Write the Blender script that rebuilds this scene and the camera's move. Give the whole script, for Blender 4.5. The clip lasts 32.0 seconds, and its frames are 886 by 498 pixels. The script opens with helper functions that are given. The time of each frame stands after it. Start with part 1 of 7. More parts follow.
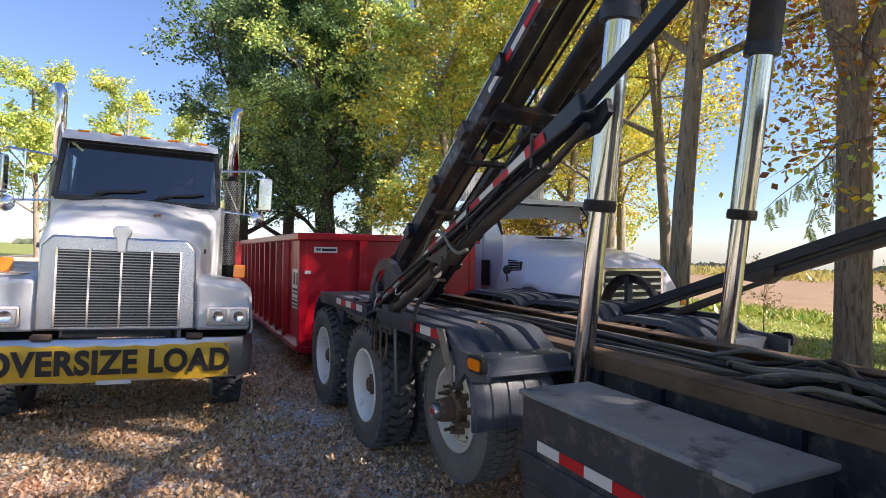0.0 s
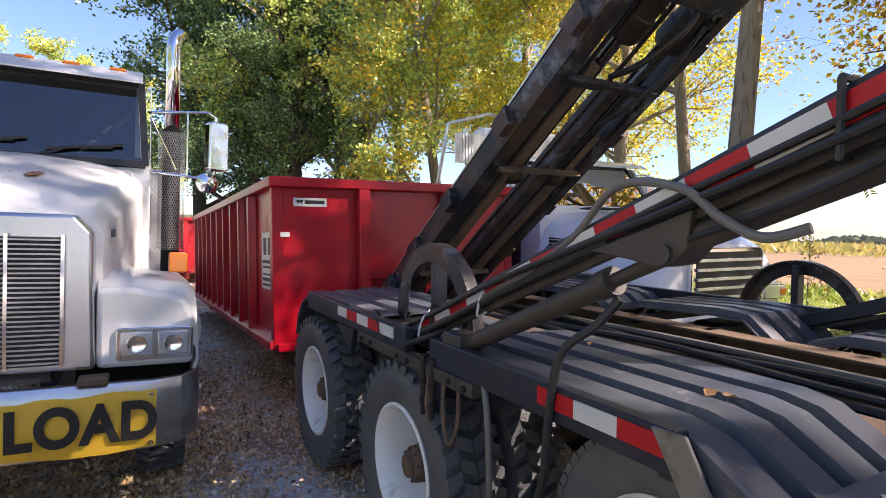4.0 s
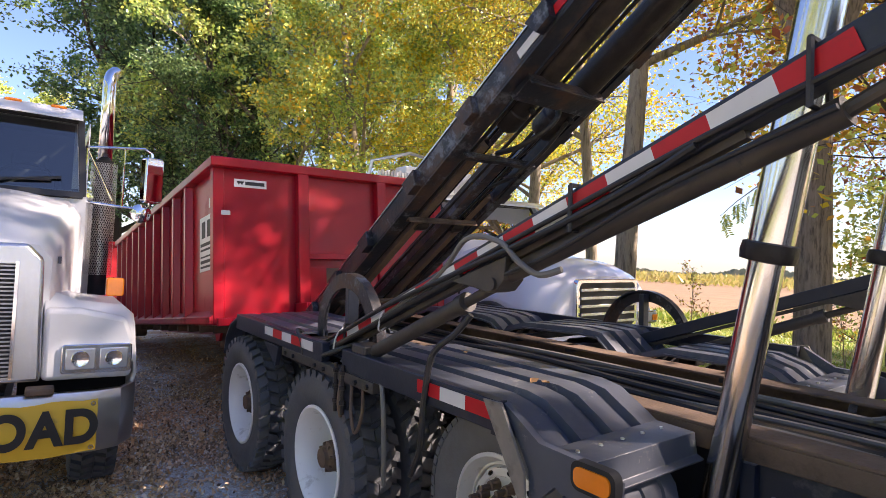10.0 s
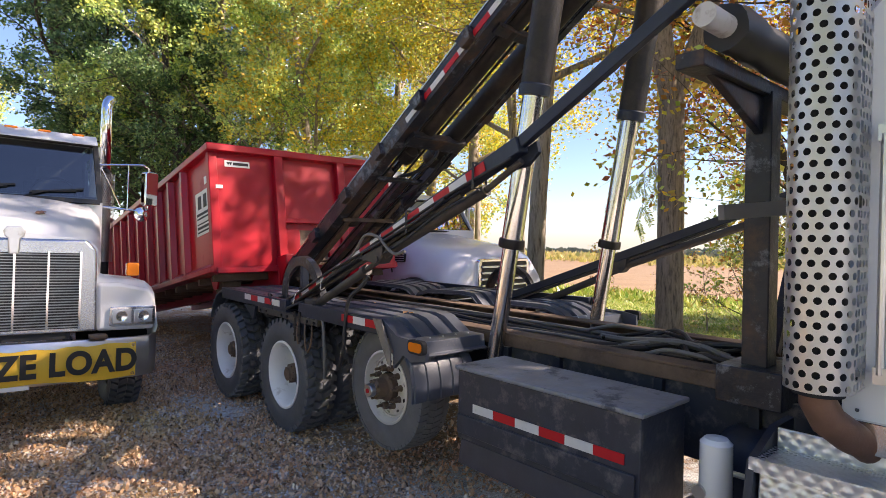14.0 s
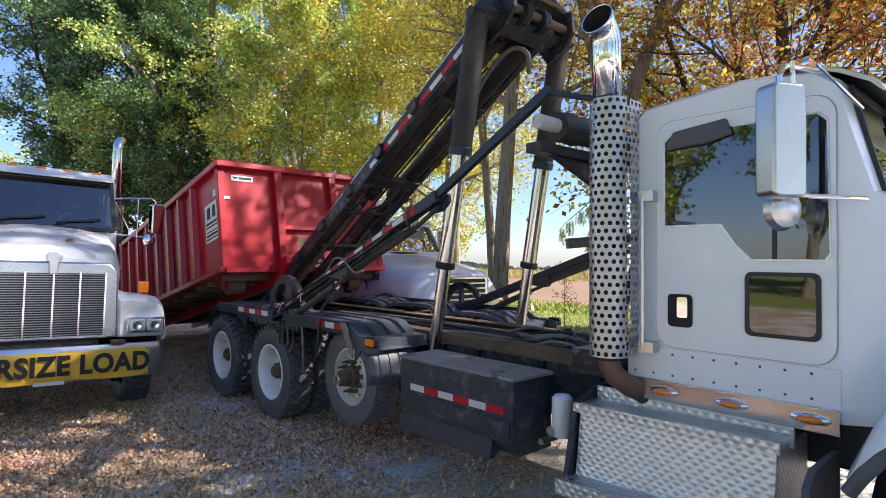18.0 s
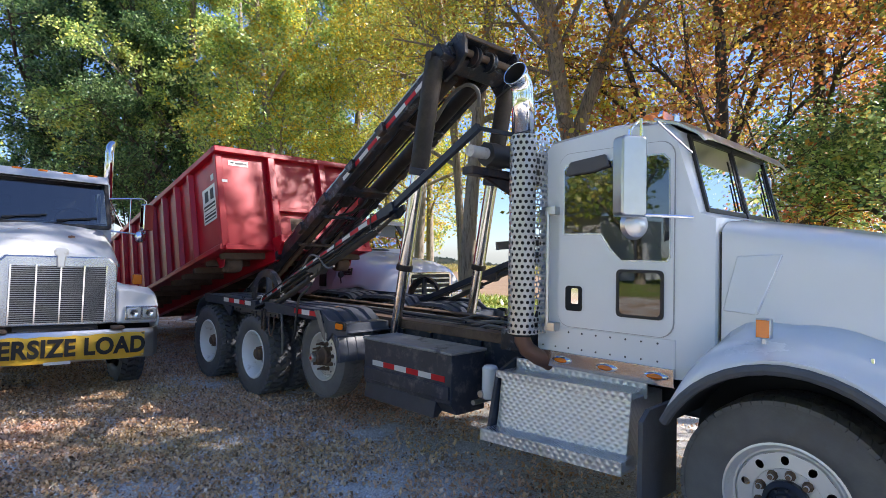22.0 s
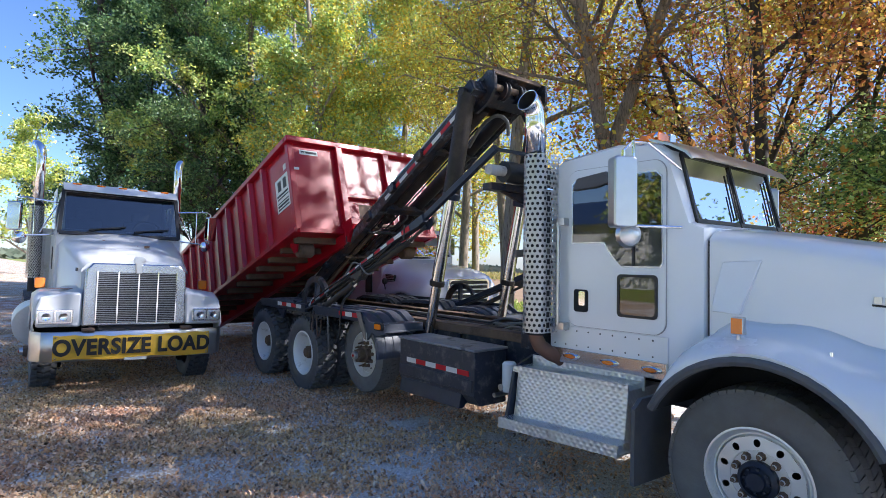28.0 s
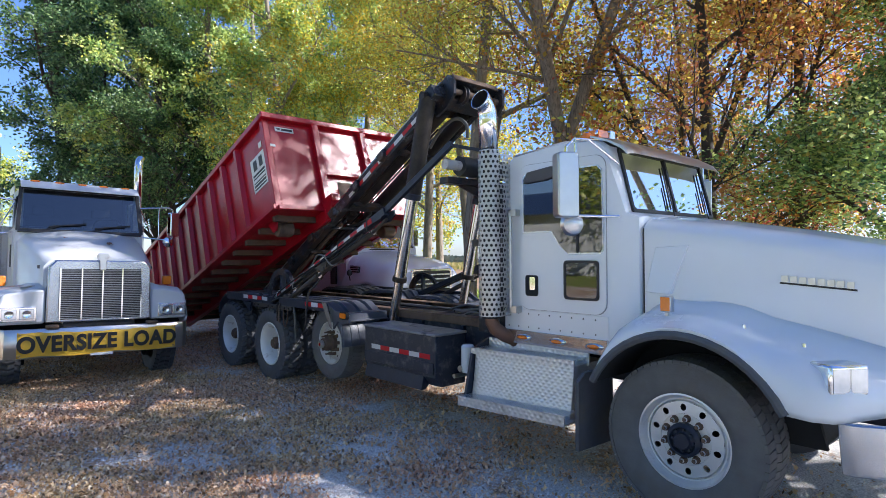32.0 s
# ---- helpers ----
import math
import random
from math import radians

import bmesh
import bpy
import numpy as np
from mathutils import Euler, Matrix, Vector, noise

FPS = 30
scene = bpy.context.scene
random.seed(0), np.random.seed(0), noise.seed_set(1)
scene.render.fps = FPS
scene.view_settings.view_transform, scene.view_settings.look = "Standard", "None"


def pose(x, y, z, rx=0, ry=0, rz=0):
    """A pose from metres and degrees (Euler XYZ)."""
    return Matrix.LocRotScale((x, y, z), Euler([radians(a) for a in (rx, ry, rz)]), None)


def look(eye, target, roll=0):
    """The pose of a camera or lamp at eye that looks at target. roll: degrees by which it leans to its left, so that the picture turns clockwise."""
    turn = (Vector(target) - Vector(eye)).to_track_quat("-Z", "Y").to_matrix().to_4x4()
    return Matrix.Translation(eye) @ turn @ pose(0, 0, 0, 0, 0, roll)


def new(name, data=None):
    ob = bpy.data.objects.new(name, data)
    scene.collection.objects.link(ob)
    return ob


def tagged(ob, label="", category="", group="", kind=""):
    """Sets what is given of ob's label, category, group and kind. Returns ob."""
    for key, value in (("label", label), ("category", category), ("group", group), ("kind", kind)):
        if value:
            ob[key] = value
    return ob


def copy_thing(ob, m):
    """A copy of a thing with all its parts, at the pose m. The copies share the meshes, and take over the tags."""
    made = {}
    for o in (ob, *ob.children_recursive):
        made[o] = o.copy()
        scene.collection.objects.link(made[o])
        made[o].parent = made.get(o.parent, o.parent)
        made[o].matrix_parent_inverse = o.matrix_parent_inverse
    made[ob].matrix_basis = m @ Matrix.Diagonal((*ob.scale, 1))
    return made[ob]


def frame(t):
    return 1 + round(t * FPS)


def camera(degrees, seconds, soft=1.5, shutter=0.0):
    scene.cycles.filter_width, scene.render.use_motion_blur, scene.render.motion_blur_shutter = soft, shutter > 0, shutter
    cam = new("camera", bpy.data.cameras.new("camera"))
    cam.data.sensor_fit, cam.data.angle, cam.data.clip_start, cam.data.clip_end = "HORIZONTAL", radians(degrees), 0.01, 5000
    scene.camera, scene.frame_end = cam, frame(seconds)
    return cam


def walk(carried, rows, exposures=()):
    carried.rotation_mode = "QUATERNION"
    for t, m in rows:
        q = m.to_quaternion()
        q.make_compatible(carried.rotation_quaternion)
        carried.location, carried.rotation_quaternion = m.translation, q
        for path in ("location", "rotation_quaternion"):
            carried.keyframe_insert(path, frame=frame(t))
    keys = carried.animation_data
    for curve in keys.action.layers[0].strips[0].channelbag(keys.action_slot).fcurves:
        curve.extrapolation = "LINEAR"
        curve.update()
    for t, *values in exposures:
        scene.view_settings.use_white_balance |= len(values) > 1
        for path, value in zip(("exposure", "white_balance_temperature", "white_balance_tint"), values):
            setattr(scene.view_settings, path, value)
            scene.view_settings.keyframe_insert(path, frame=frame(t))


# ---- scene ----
cam = camera(76.4, 32.0, soft=0.2)
METRES, EYE, TILT, LEAN, TURN = 8.8, 1.68, 0.0, 0.0, -25.7
ROWS = [
    (0.0, 0.0, 0.0, 0.0, -0.0, 0.02, -0.97),
    (0.5, -0.0198, 0.0396, -0.0005, -0.58, -0.14, -0.8),
    (1.0, -0.0333, 0.0735, 0.0003, -1.29, -0.27, -0.65),
    (1.5, -0.0385, 0.1071, 0.0013, -1.99, -0.31, -0.71),
    (2.0, -0.0432, 0.1386, -0.0, -2.45, -0.38, -0.84),
    (2.5, -0.0524, 0.172, 0.0, -2.77, -0.55, -0.98),
    (3.0, -0.0611, 0.2059, -0.0008, -3.04, -1.12, -0.86),
    (3.5, -0.0663, 0.2266, 0.0002, -3.37, -1.96, -0.54),
    (5.5, -0.0717, 0.2724, 0.0002, -3.31, -2.99, -0.25),
    (6.0, -0.0703, 0.2717, 0.0002, -3.53, -2.4, -0.47),
    (6.5, -0.0691, 0.2701, 0.0003, -4.12, -1.79, -0.52),
    (7.0, -0.0685, 0.2684, 0.0004, -5.08, -1.14, -0.49),
    (7.5, -0.0682, 0.2638, 0.001, -6.27, -0.47, -0.4),
    (8.0, -0.0709, 0.2507, 0.0022, -7.52, 0.1, -0.47),
    (8.5, -0.074, 0.2325, 0.0031, -8.58, 0.51, -0.71),
    (9.0, -0.0708, 0.2136, 0.0041, -9.39, 0.71, -1.05),
    (9.5, -0.0664, 0.1911, 0.0036, -10.06, 0.7, -1.33),
    (10.0, -0.0647, 0.166, 0.0048, -10.74, 0.44, -1.44),
    (10.5, -0.0667, 0.1367, 0.0064, -11.4, 0.03, -1.48),
    (11.0, -0.0648, 0.1098, 0.0065, -12.05, -0.26, -1.5),
    (11.5, -0.062, 0.078, 0.0062, -12.69, -0.58, -1.47),
    (12.0, -0.0667, 0.046, 0.0077, -13.33, -0.76, -1.33),
    (12.5, -0.0716, 0.0176, 0.0095, -14.06, -0.91, -1.15),
    (13.0, -0.0694, -0.007, 0.0092, -14.66, -1.08, -0.86),
    (13.5, -0.0668, -0.0321, 0.0096, -15.09, -1.18, -0.64),
    (15.5, -0.0725, -0.1256, 0.0117, -14.51, -0.32, -0.37),
    (16.0, -0.0755, -0.1427, 0.0133, -14.69, -0.01, -0.18),
    (16.5, -0.0794, -0.1584, 0.0131, -15.18, 0.26, -0.01),
    (17.0, -0.0811, -0.1748, 0.0132, -15.71, 0.55, -0.06),
    (17.5, -0.0752, -0.1891, 0.0138, -16.06, 0.83, -0.23),
    (18.0, -0.0649, -0.2047, 0.0134, -16.23, 0.89, -0.34),
    (18.5, -0.0616, -0.2168, 0.0143, -16.49, 0.77, -0.32),
    (19.0, -0.068, -0.2329, 0.0147, -16.8, 0.51, -0.18),
    (19.5, -0.0734, -0.2506, 0.0139, -17.12, 0.23, -0.09),
    (20.0, -0.0747, -0.2634, 0.0139, -17.38, 0.02, -0.16),
    (20.5, -0.0725, -0.2739, 0.0142, -17.63, -0.05, -0.41),
    (21.0, -0.0701, -0.2895, 0.0148, -17.89, 0.12, -0.63),
    (21.5, -0.0687, -0.3034, 0.0151, -18.21, 0.34, -0.79),
    (22.0, -0.0729, -0.3162, 0.0165, -18.41, 0.49, -0.81),
    (22.5, -0.0783, -0.3337, 0.0161, -18.21, 0.48, -0.67),
    (23.0, -0.0799, -0.3465, 0.0158, -17.72, 0.42, -0.35),
    (23.5, -0.0807, -0.3492, 0.0163, -17.03, 0.52, -0.01),
    (24.0, -0.0791, -0.3511, 0.0176, -16.25, 0.69, 0.32),
    (24.5, -0.0794, -0.3551, 0.0169, -15.73, 1.01, 0.27),
    (25.0, -0.0798, -0.3576, 0.0163, -15.24, 1.23, -0.01),
    (25.5, -0.0801, -0.3589, 0.0158, -14.67, 1.36, -0.48),
    (27.5, -0.0642, -0.3798, 0.0162, -12.96, 1.45, -1.21),
    (28.0, -0.0658, -0.3854, 0.016, -13.3, 1.24, -0.65),
    (28.5, -0.0672, -0.3915, 0.0154, -13.76, 1.08, -0.1),
    (29.0, -0.0687, -0.3979, 0.0154, -14.15, 1.01, 0.26),
    (29.5, -0.0683, -0.4031, 0.0149, -14.48, 0.99, 0.44),
    (30.0, -0.0687, -0.4074, 0.0143, -14.89, 0.97, 0.57),
    (30.5, -0.069, -0.41, 0.0141, -15.45, 0.83, 0.73),
    (31.0, -0.0702, -0.4122, 0.0142, -16.1, 0.62, 0.81),
    (31.5, -0.0705, -0.4154, 0.0143, -16.59, 0.48, 0.76),
    (32.0, -0.0689, -0.4214, 0.0147, -16.8, 0.35, 0.41),
]
walk(cam, [(t, pose(0, 0, EYE, TILT, LEAN, TURN) @ pose(METRES * x, METRES * y, METRES * z, 90 + pitch, roll, yaw)) for t, x, y, z, yaw, pitch, roll in ROWS],
     [(0.0, 1.58, 6700, 19), (3.0, 1.80, 6900, 21), (6.0, 2.00, 7100, 26), (10.0, 1.99, 7100, 26), (13.0, 1.95, 7250, 24), (16.0, 1.66, 6600, 20), (20.0, 1.62, 6200, 18),
      (25.0, 1.55, 5900, 16), (28.0, 1.53, 5750, 16), (32.0, 1.53, 5750, 16)])


# ---- world and sun ----
SUN_AZ, SUN_EL = 134.0, 37.0  # degrees clockwise from +y, degrees up
world = bpy.data.worlds.new("sky")
scene.world = world
world.use_nodes = True
wn = world.node_tree.nodes
sky = wn.new("ShaderNodeTexSky")
sky.sky_type = "NISHITA"
sky.sun_disc = False
sky.sun_elevation, sky.sun_rotation = radians(SUN_EL), radians(SUN_AZ)
sky.air_density, sky.dust_density, sky.ozone_density = 1.0, 0.35, 3.0
wn["Background"].inputs["Strength"].default_value = 0.064
tint = wn.new("ShaderNodeMix")
tint.data_type, tint.blend_type = "RGBA", "MULTIPLY"
tint.inputs[0].default_value = 1.0
tint.inputs[7].default_value = (0.88, 0.965, 1.15, 1)
world.node_tree.links.new(sky.outputs[0], tint.inputs[6])
world.node_tree.links.new(tint.outputs[2], wn["Background"].inputs["Color"])
sun_dir = Vector((math.sin(radians(SUN_AZ)) * math.cos(radians(SUN_EL)), math.cos(radians(SUN_AZ)) * math.cos(radians(SUN_EL)), math.sin(radians(SUN_EL))))
sun_data = bpy.data.lights.new("sun", "SUN")
sun_data.energy, sun_data.angle, sun_data.color = 4.1, radians(0.53), (1.0, 0.93, 0.82)
sun = new("sun", sun_data)
sun.matrix_world = look(Vector((30, -30, 40)), Vector((30, -30, 40)) - sun_dir)


# ---- materials ----
def material(name, base, rough=0.5, metal=0.0, vary=0.15, scale=6.0, stain=None, stain_amount=0.4, stain_scale=1.5, bump=0.0, bump_scale=60.0, coat=0.0, rand=0.0, island=None, stretch=1.0, spec=0.5, wear=None):
    """Base colour broken up by fine grain, stains with a shape of their own, and fine relief."""
    m = bpy.data.materials.new(name)
    m.use_nodes = True
    n, l = m.node_tree.nodes, m.node_tree.links
    b = n["Principled BSDF"]
    b.inputs["Roughness"].default_value, b.inputs["Metallic"].default_value = rough, metal
    b.inputs["Coat Weight"].default_value = coat
    b.inputs["Coat Roughness"].default_value = 0.08
    b.inputs["Specular IOR Level"].default_value = spec
    tc = n.new("ShaderNodeTexCoord")
    co = n.new("ShaderNodeMapping")
    co.inputs["Scale"].default_value = (1, 1, stretch)
    l.new(tc.outputs["Object"], co.inputs["Vector"])
    fine = n.new("ShaderNodeTexNoise")
    fine.inputs["Scale"].default_value, fine.inputs["Detail"].default_value = scale, 6
    l.new(co.outputs["Vector"], fine.inputs["Vector"])
    mix = n.new("ShaderNodeMix")
    mix.data_type = "RGBA"
    mix.inputs[6].default_value = (*[c * (1 - vary) for c in base], 1)
    mix.inputs[7].default_value = (*[min(1, c * (1 + vary)) for c in base], 1)
    l.new(fine.outputs["Fac"], mix.inputs[0])
    colour = mix.outputs[2]
    if island:
        info = n.new("ShaderNodeNewGeometry")
        ramp = n.new("ShaderNodeValToRGB")
        ramp.color_ramp.interpolation = "LINEAR"
        for k, c in enumerate(island):
            e = ramp.color_ramp.elements[k] if k < 2 else ramp.color_ramp.elements.new(1.0)
            e.position = k / (len(island) - 1)
            e.color = (*c, 1)
        l.new(info.outputs["Random Per Island"], ramp.inputs[0])
        colour = ramp.outputs[0]
    if rand:
        info = n.new("ShaderNodeObjectInfo")
        hsv = n.new("ShaderNodeHueSaturation")
        mr = n.new("ShaderNodeMapRange")
        mr.inputs[3].default_value, mr.inputs[4].default_value = 1 - rand, 1 + rand
        l.new(info.outputs["Random"], mr.inputs[0])
        l.new(mr.outputs[0], hsv.inputs["Value"])
        l.new(colour, hsv.inputs["Color"])
        colour = hsv.outputs[0]
    if stain:
        big = n.new("ShaderNodeTexNoise")
        big.inputs["Scale"].default_value, big.inputs["Detail"].default_value, big.inputs["Roughness"].default_value = stain_scale, 9, 0.68
        l.new(co.outputs["Vector"], big.inputs["Vector"])
        cut = n.new("ShaderNodeMapRange")
        cut.inputs[1].default_value, cut.inputs[2].default_value = 0.66 - 0.3 * stain_amount, 0.86 - 0.3 * stain_amount
        l.new(big.outputs["Fac"], cut.inputs[0])
        over = n.new("ShaderNodeMix")
        over.data_type = "RGBA"
        over.inputs[7].default_value = (*stain, 1)
        l.new(cut.outputs[0], over.inputs[0])
        l.new(colour, over.inputs[6])
        colour = over.outputs[2]
        rr = n.new("ShaderNodeMapRange")
        rr.inputs[3].default_value, rr.inputs[4].default_value = rough, min(1, rough + 0.3)
        l.new(cut.outputs[0], rr.inputs[0])
        l.new(rr.outputs[0], b.inputs["Roughness"])
    if wear:
        tone, amount, size = wear
        rub = n.new("ShaderNodeTexNoise")
        rub.inputs["Scale"].default_value, rub.inputs["Detail"].default_value, rub.inputs["Roughness"].default_value = size, 10, 0.75
        l.new(tc.outputs["Object"], rub.inputs["Vector"])
        edge = n.new("ShaderNodeMapRange")
        edge.inputs[1].default_value, edge.inputs[2].default_value = 0.62 - 0.2 * amount, 0.70 - 0.2 * amount
        l.new(rub.outputs["Fac"], edge.inputs[0])
        top = n.new("ShaderNodeMix")
        top.data_type = "RGBA"
        top.inputs[7].default_value = (*tone, 1)
        l.new(edge.outputs[0], top.inputs[0])
        l.new(colour, top.inputs[6])
        colour = top.outputs[2]
    l.new(colour, b.inputs["Base Color"])
    if bump:
        bt = n.new("ShaderNodeTexNoise")
        bt.inputs["Scale"].default_value, bt.inputs["Detail"].default_value = bump_scale, 5
        l.new(co.outputs["Vector"], bt.inputs["Vector"])
        bn = n.new("ShaderNodeBump")
        bn.inputs["Strength"].default_value, bn.inputs["Distance"].default_value = bump, 0.01
        l.new(bt.outputs["Fac"], bn.inputs["Height"])
        l.new(bn.outputs[0], b.inputs["Normal"])
    return m


def leaf_material(name, colours, glow=0.5):
    """Thin leaves: some of the light goes through; each leaf has its own tint."""
    m = bpy.data.materials.new(name)
    m.use_nodes = True
    n, l = m.node_tree.nodes, m.node_tree.links
    n.remove(n["Principled BSDF"])
    info = n.new("ShaderNodeNewGeometry")
    ramp = n.new("ShaderNodeValToRGB")
    for k, c in enumerate(colours):
        e = ramp.color_ramp.elements[k] if k < 2 else ramp.color_ramp.elements.new(1.0)
        e.position = k / (len(colours) - 1)
        e.color = (*c, 1)
    l.new(info.outputs["Random Per Island"], ramp.inputs[0])
    co = n.new("ShaderNodeTexCoord")
    big = n.new("ShaderNodeTexNoise")
    big.inputs["Scale"].default_value, big.inputs["Detail"].default_value = 0.5, 3
    l.new(co.outputs["Object"], big.inputs["Vector"])
    hs = n.new("ShaderNodeHueSaturation")
    mr = n.new("ShaderNodeMapRange")
    mr.inputs[1].default_value, mr.inputs[2].default_value, mr.inputs[3].default_value, mr.inputs[4].default_value = 0.3, 0.7, 0.475, 0.525
    l.new(big.outputs["Fac"], mr.inputs[0])
    l.new(mr.outputs[0], hs.inputs["Hue"])
    l.new(ramp.outputs[0], hs.inputs["Color"])
    d = n.new("ShaderNodeBsdfPrincipled")
    d.inputs["Roughness"].default_value = 0.38
    d.inputs["Specular IOR Level"].default_value = 0.5
    t = n.new("ShaderNodeBsdfTranslucent")
    mx = n.new("ShaderNodeMixShader")
    mx.inputs[0].default_value = glow
    l.new(hs.outputs[0], d.inputs["Base Color"])
    l.new(hs.outputs[0], t.inputs["Color"])
    l.new(d.outputs[0], mx.inputs[1])
    l.new(t.outputs[0], mx.inputs[2])
    l.new(mx.outputs[0], n["Material Output"].inputs[0])
    return m


def glass_material(name, tint, rough=0.02):
    """Vehicle glass: a thin tinted sheet that reflects and lets some light through."""
    m = bpy.data.materials.new(name)
    m.use_nodes = True
    n, l = m.node_tree.nodes, m.node_tree.links
    n.remove(n["Principled BSDF"])
    g = n.new("ShaderNodeBsdfGlossy")
    g.inputs["Roughness"].default_value = rough
    t = n.new("ShaderNodeBsdfTransparent")
    t.inputs["Color"].default_value = (*tint, 1)
    f = n.new("ShaderNodeFresnel")
    f.inputs["IOR"].default_value = 2.15
    mx = n.new("ShaderNodeMixShader")
    l.new(f.outputs[0], mx.inputs[0])
    l.new(t.outputs[0], mx.inputs[1])
    l.new(g.outputs[0], mx.inputs[2])
    l.new(mx.outputs[0], n["Material Output"].inputs[0])
    return m


WHITE = material("white_paint", (0.76, 0.79, 0.82), 0.26, vary=0.03, scale=3, stain=(0.5, 0.49, 0.46), stain_amount=0.12, stain_scale=1.1, coat=0.6)
WHITE_OLD = material("old_white_paint", (0.64, 0.65, 0.66), 0.38, vary=0.04, scale=3, stain=(0.34, 0.27, 0.21), stain_amount=0.14, stain_scale=2.2, coat=0.35)
PURPLE = material("violet_white_paint", (0.70, 0.695, 0.76), 0.25, vary=0.03, stain=(0.5, 0.48, 0.5), stain_amount=0.15, coat=0.6)
BLACK = material("black_paint", (0.022, 0.028, 0.044), 0.38, vary=0.4, scale=9, stain=(0.062, 0.052, 0.045), stain_amount=0.30, stain_scale=2.6, bump=0.12, bump_scale=40, spec=0.36)
GUARD = material("black_plastic", (0.075, 0.084, 0.106), 0.42, vary=0.35, scale=5, stain=(0.18, 0.178, 0.175), stain_amount=0.36, stain_scale=2.0, bump=0.12, bump_scale=30, wear=((0.24, 0.23, 0.21), 0.12, 6.0), spec=0.36)
HOIST = material("worn_hoist_paint", (0.016, 0.019, 0.027), 0.36, vary=0.5, scale=9, stain=(0.105, 0.060, 0.038), stain_amount=0.60, stain_scale=3.2, bump=0.3, bump_scale=30, wear=((0.13, 0.14, 0.16), 0.35, 5.0), spec=0.36)
RUST = material("rusty_steel", (0.15, 0.098, 0.066), 0.72, 0.1, vary=0.4, scale=12, stain=(0.045, 0.032, 0.027), stain_amount=0.5, stain_scale=3.0, bump=0.35, bump_scale=50)
GREASE = material("greasy_steel", (0.026, 0.022, 0.020), 0.45, 0.2, vary=0.45, scale=10, stain=(0.085, 0.064, 0.05), stain_amount=0.42, bump=0.3, bump_scale=45, spec=0.36)
DUSTY = material("dusty_ram_paint", (0.052, 0.044, 0.037), 0.55, vary=0.35, scale=10, stain=(0.105, 0.085, 0.067), stain_amount=0.45, stain_scale=4, bump=0.15, bump_scale=40, wear=((0.03, 0.028, 0.027), 0.3, 9.0))
CHROME = material("chrome", (0.82, 0.83, 0.85), 0.07, 1.0, vary=0.03)
ROD = material("chromed_rod", (0.72, 0.70, 0.66), 0.16, 1.0, vary=0.08, scale=4, stain=(0.4, 0.3, 0.2), stain_amount=0.22, stain_scale=3)
ROD_D = material("oily_rod", (0.10, 0.10, 0.105), 0.16, 0.9, vary=0.1, scale=6)
SCUFF = material("scuffed_black_paint", (0.036, 0.041, 0.056), 0.42, vary=0.3, scale=9, stain=(0.17, 0.16, 0.155), stain_amount=0.48, stain_scale=8.0, bump=0.2, bump_scale=35, spec=0.36)
# lid base lightened for reflected sky, on top of its dust and wear
LID = material("dusty_sky_lit_black_paint", (0.20, 0.21, 0.23), 0.46, vary=0.35, scale=9, stain=(0.34, 0.31, 0.285), stain_amount=0.5, stain_scale=5.0, bump=0.25, bump_scale=35, wear=((0.06, 0.065, 0.08), 0.35, 4.0))
STEEL = material("brushed_steel", (0.55, 0.55, 0.55), 0.28, 1.0, vary=0.08, scale=14)
SHIELD = material("bright_heat_shield", (0.50, 0.49, 0.475), 0.34, 0.7, vary=0.08, scale=10, stain=(0.4, 0.32, 0.24), stain_amount=0.25, stain_scale=2.5)
ALU = material("diamond_plate", (0.70, 0.71, 0.71), 0.38, 0.7, vary=0.1, scale=20, stain=(0.35, 0.3, 0.24), stain_amount=0.3, stain_scale=3.2, bump=0.3, bump_scale=150)
def lozenges(mat, pitch=0.03):
    """Raised lozenges in a criss-cross over a metal sheet."""
    n, l = mat.node_tree.nodes, mat.node_tree.links
    co = n.new("ShaderNodeTexCoord")
    heights = []
    for k in (1, -1):
        mp = n.new("ShaderNodeMapping")
        mp.inputs["Rotation"].default_value = (k * radians(45), 0, k * radians(45))
        wv = n.new("ShaderNodeTexWave")
        wv.inputs["Scale"].default_value = 0.314 / pitch
        l.new(co.outputs["Object"], mp.inputs["Vector"])
        l.new(mp.outputs[0], wv.inputs["Vector"])
        heights.append(wv.outputs["Fac"])
    mul = n.new("ShaderNodeMath")
    mul.operation = "MULTIPLY"
    l.new(heights[0], mul.inputs[0])
    l.new(heights[1], mul.inputs[1])
    bp = n.new("ShaderNodeBump")
    bp.inputs["Strength"].default_value, bp.inputs["Distance"].default_value = 0.7, 0.006
    l.new(mul.outputs[0], bp.inputs["Height"])
    l.new(bp.outputs[0], n["Principled BSDF"].inputs["Normal"])


lozenges(ALU)
EXH = material("burnt_exhaust_pipe", (0.2, 0.11, 0.075), 0.55, 0.5, vary=0.3, scale=8, bump=0.2)
RUBBER = material("tyre_rubber", (0.085, 0.09, 0.10), 0.55, vary=0.25, scale=12, stain=(0.13, 0.12, 0.108), stain_amount=0.45, stain_scale=5, bump=0.2, bump_scale=80)
RUBBER_OLD = material("dusty_tyre_rubber", (0.125, 0.125, 0.126), 0.75, vary=0.25, scale=10, stain=(0.13, 0.12, 0.11), stain_amount=0.5, stain_scale=4, bump=0.2, bump_scale=80)
RIM_W = material("white_wheel_paint", (0.84, 0.84, 0.83), 0.4, vary=0.05, stain=(0.3, 0.25, 0.2), stain_amount=0.25, stain_scale=7)
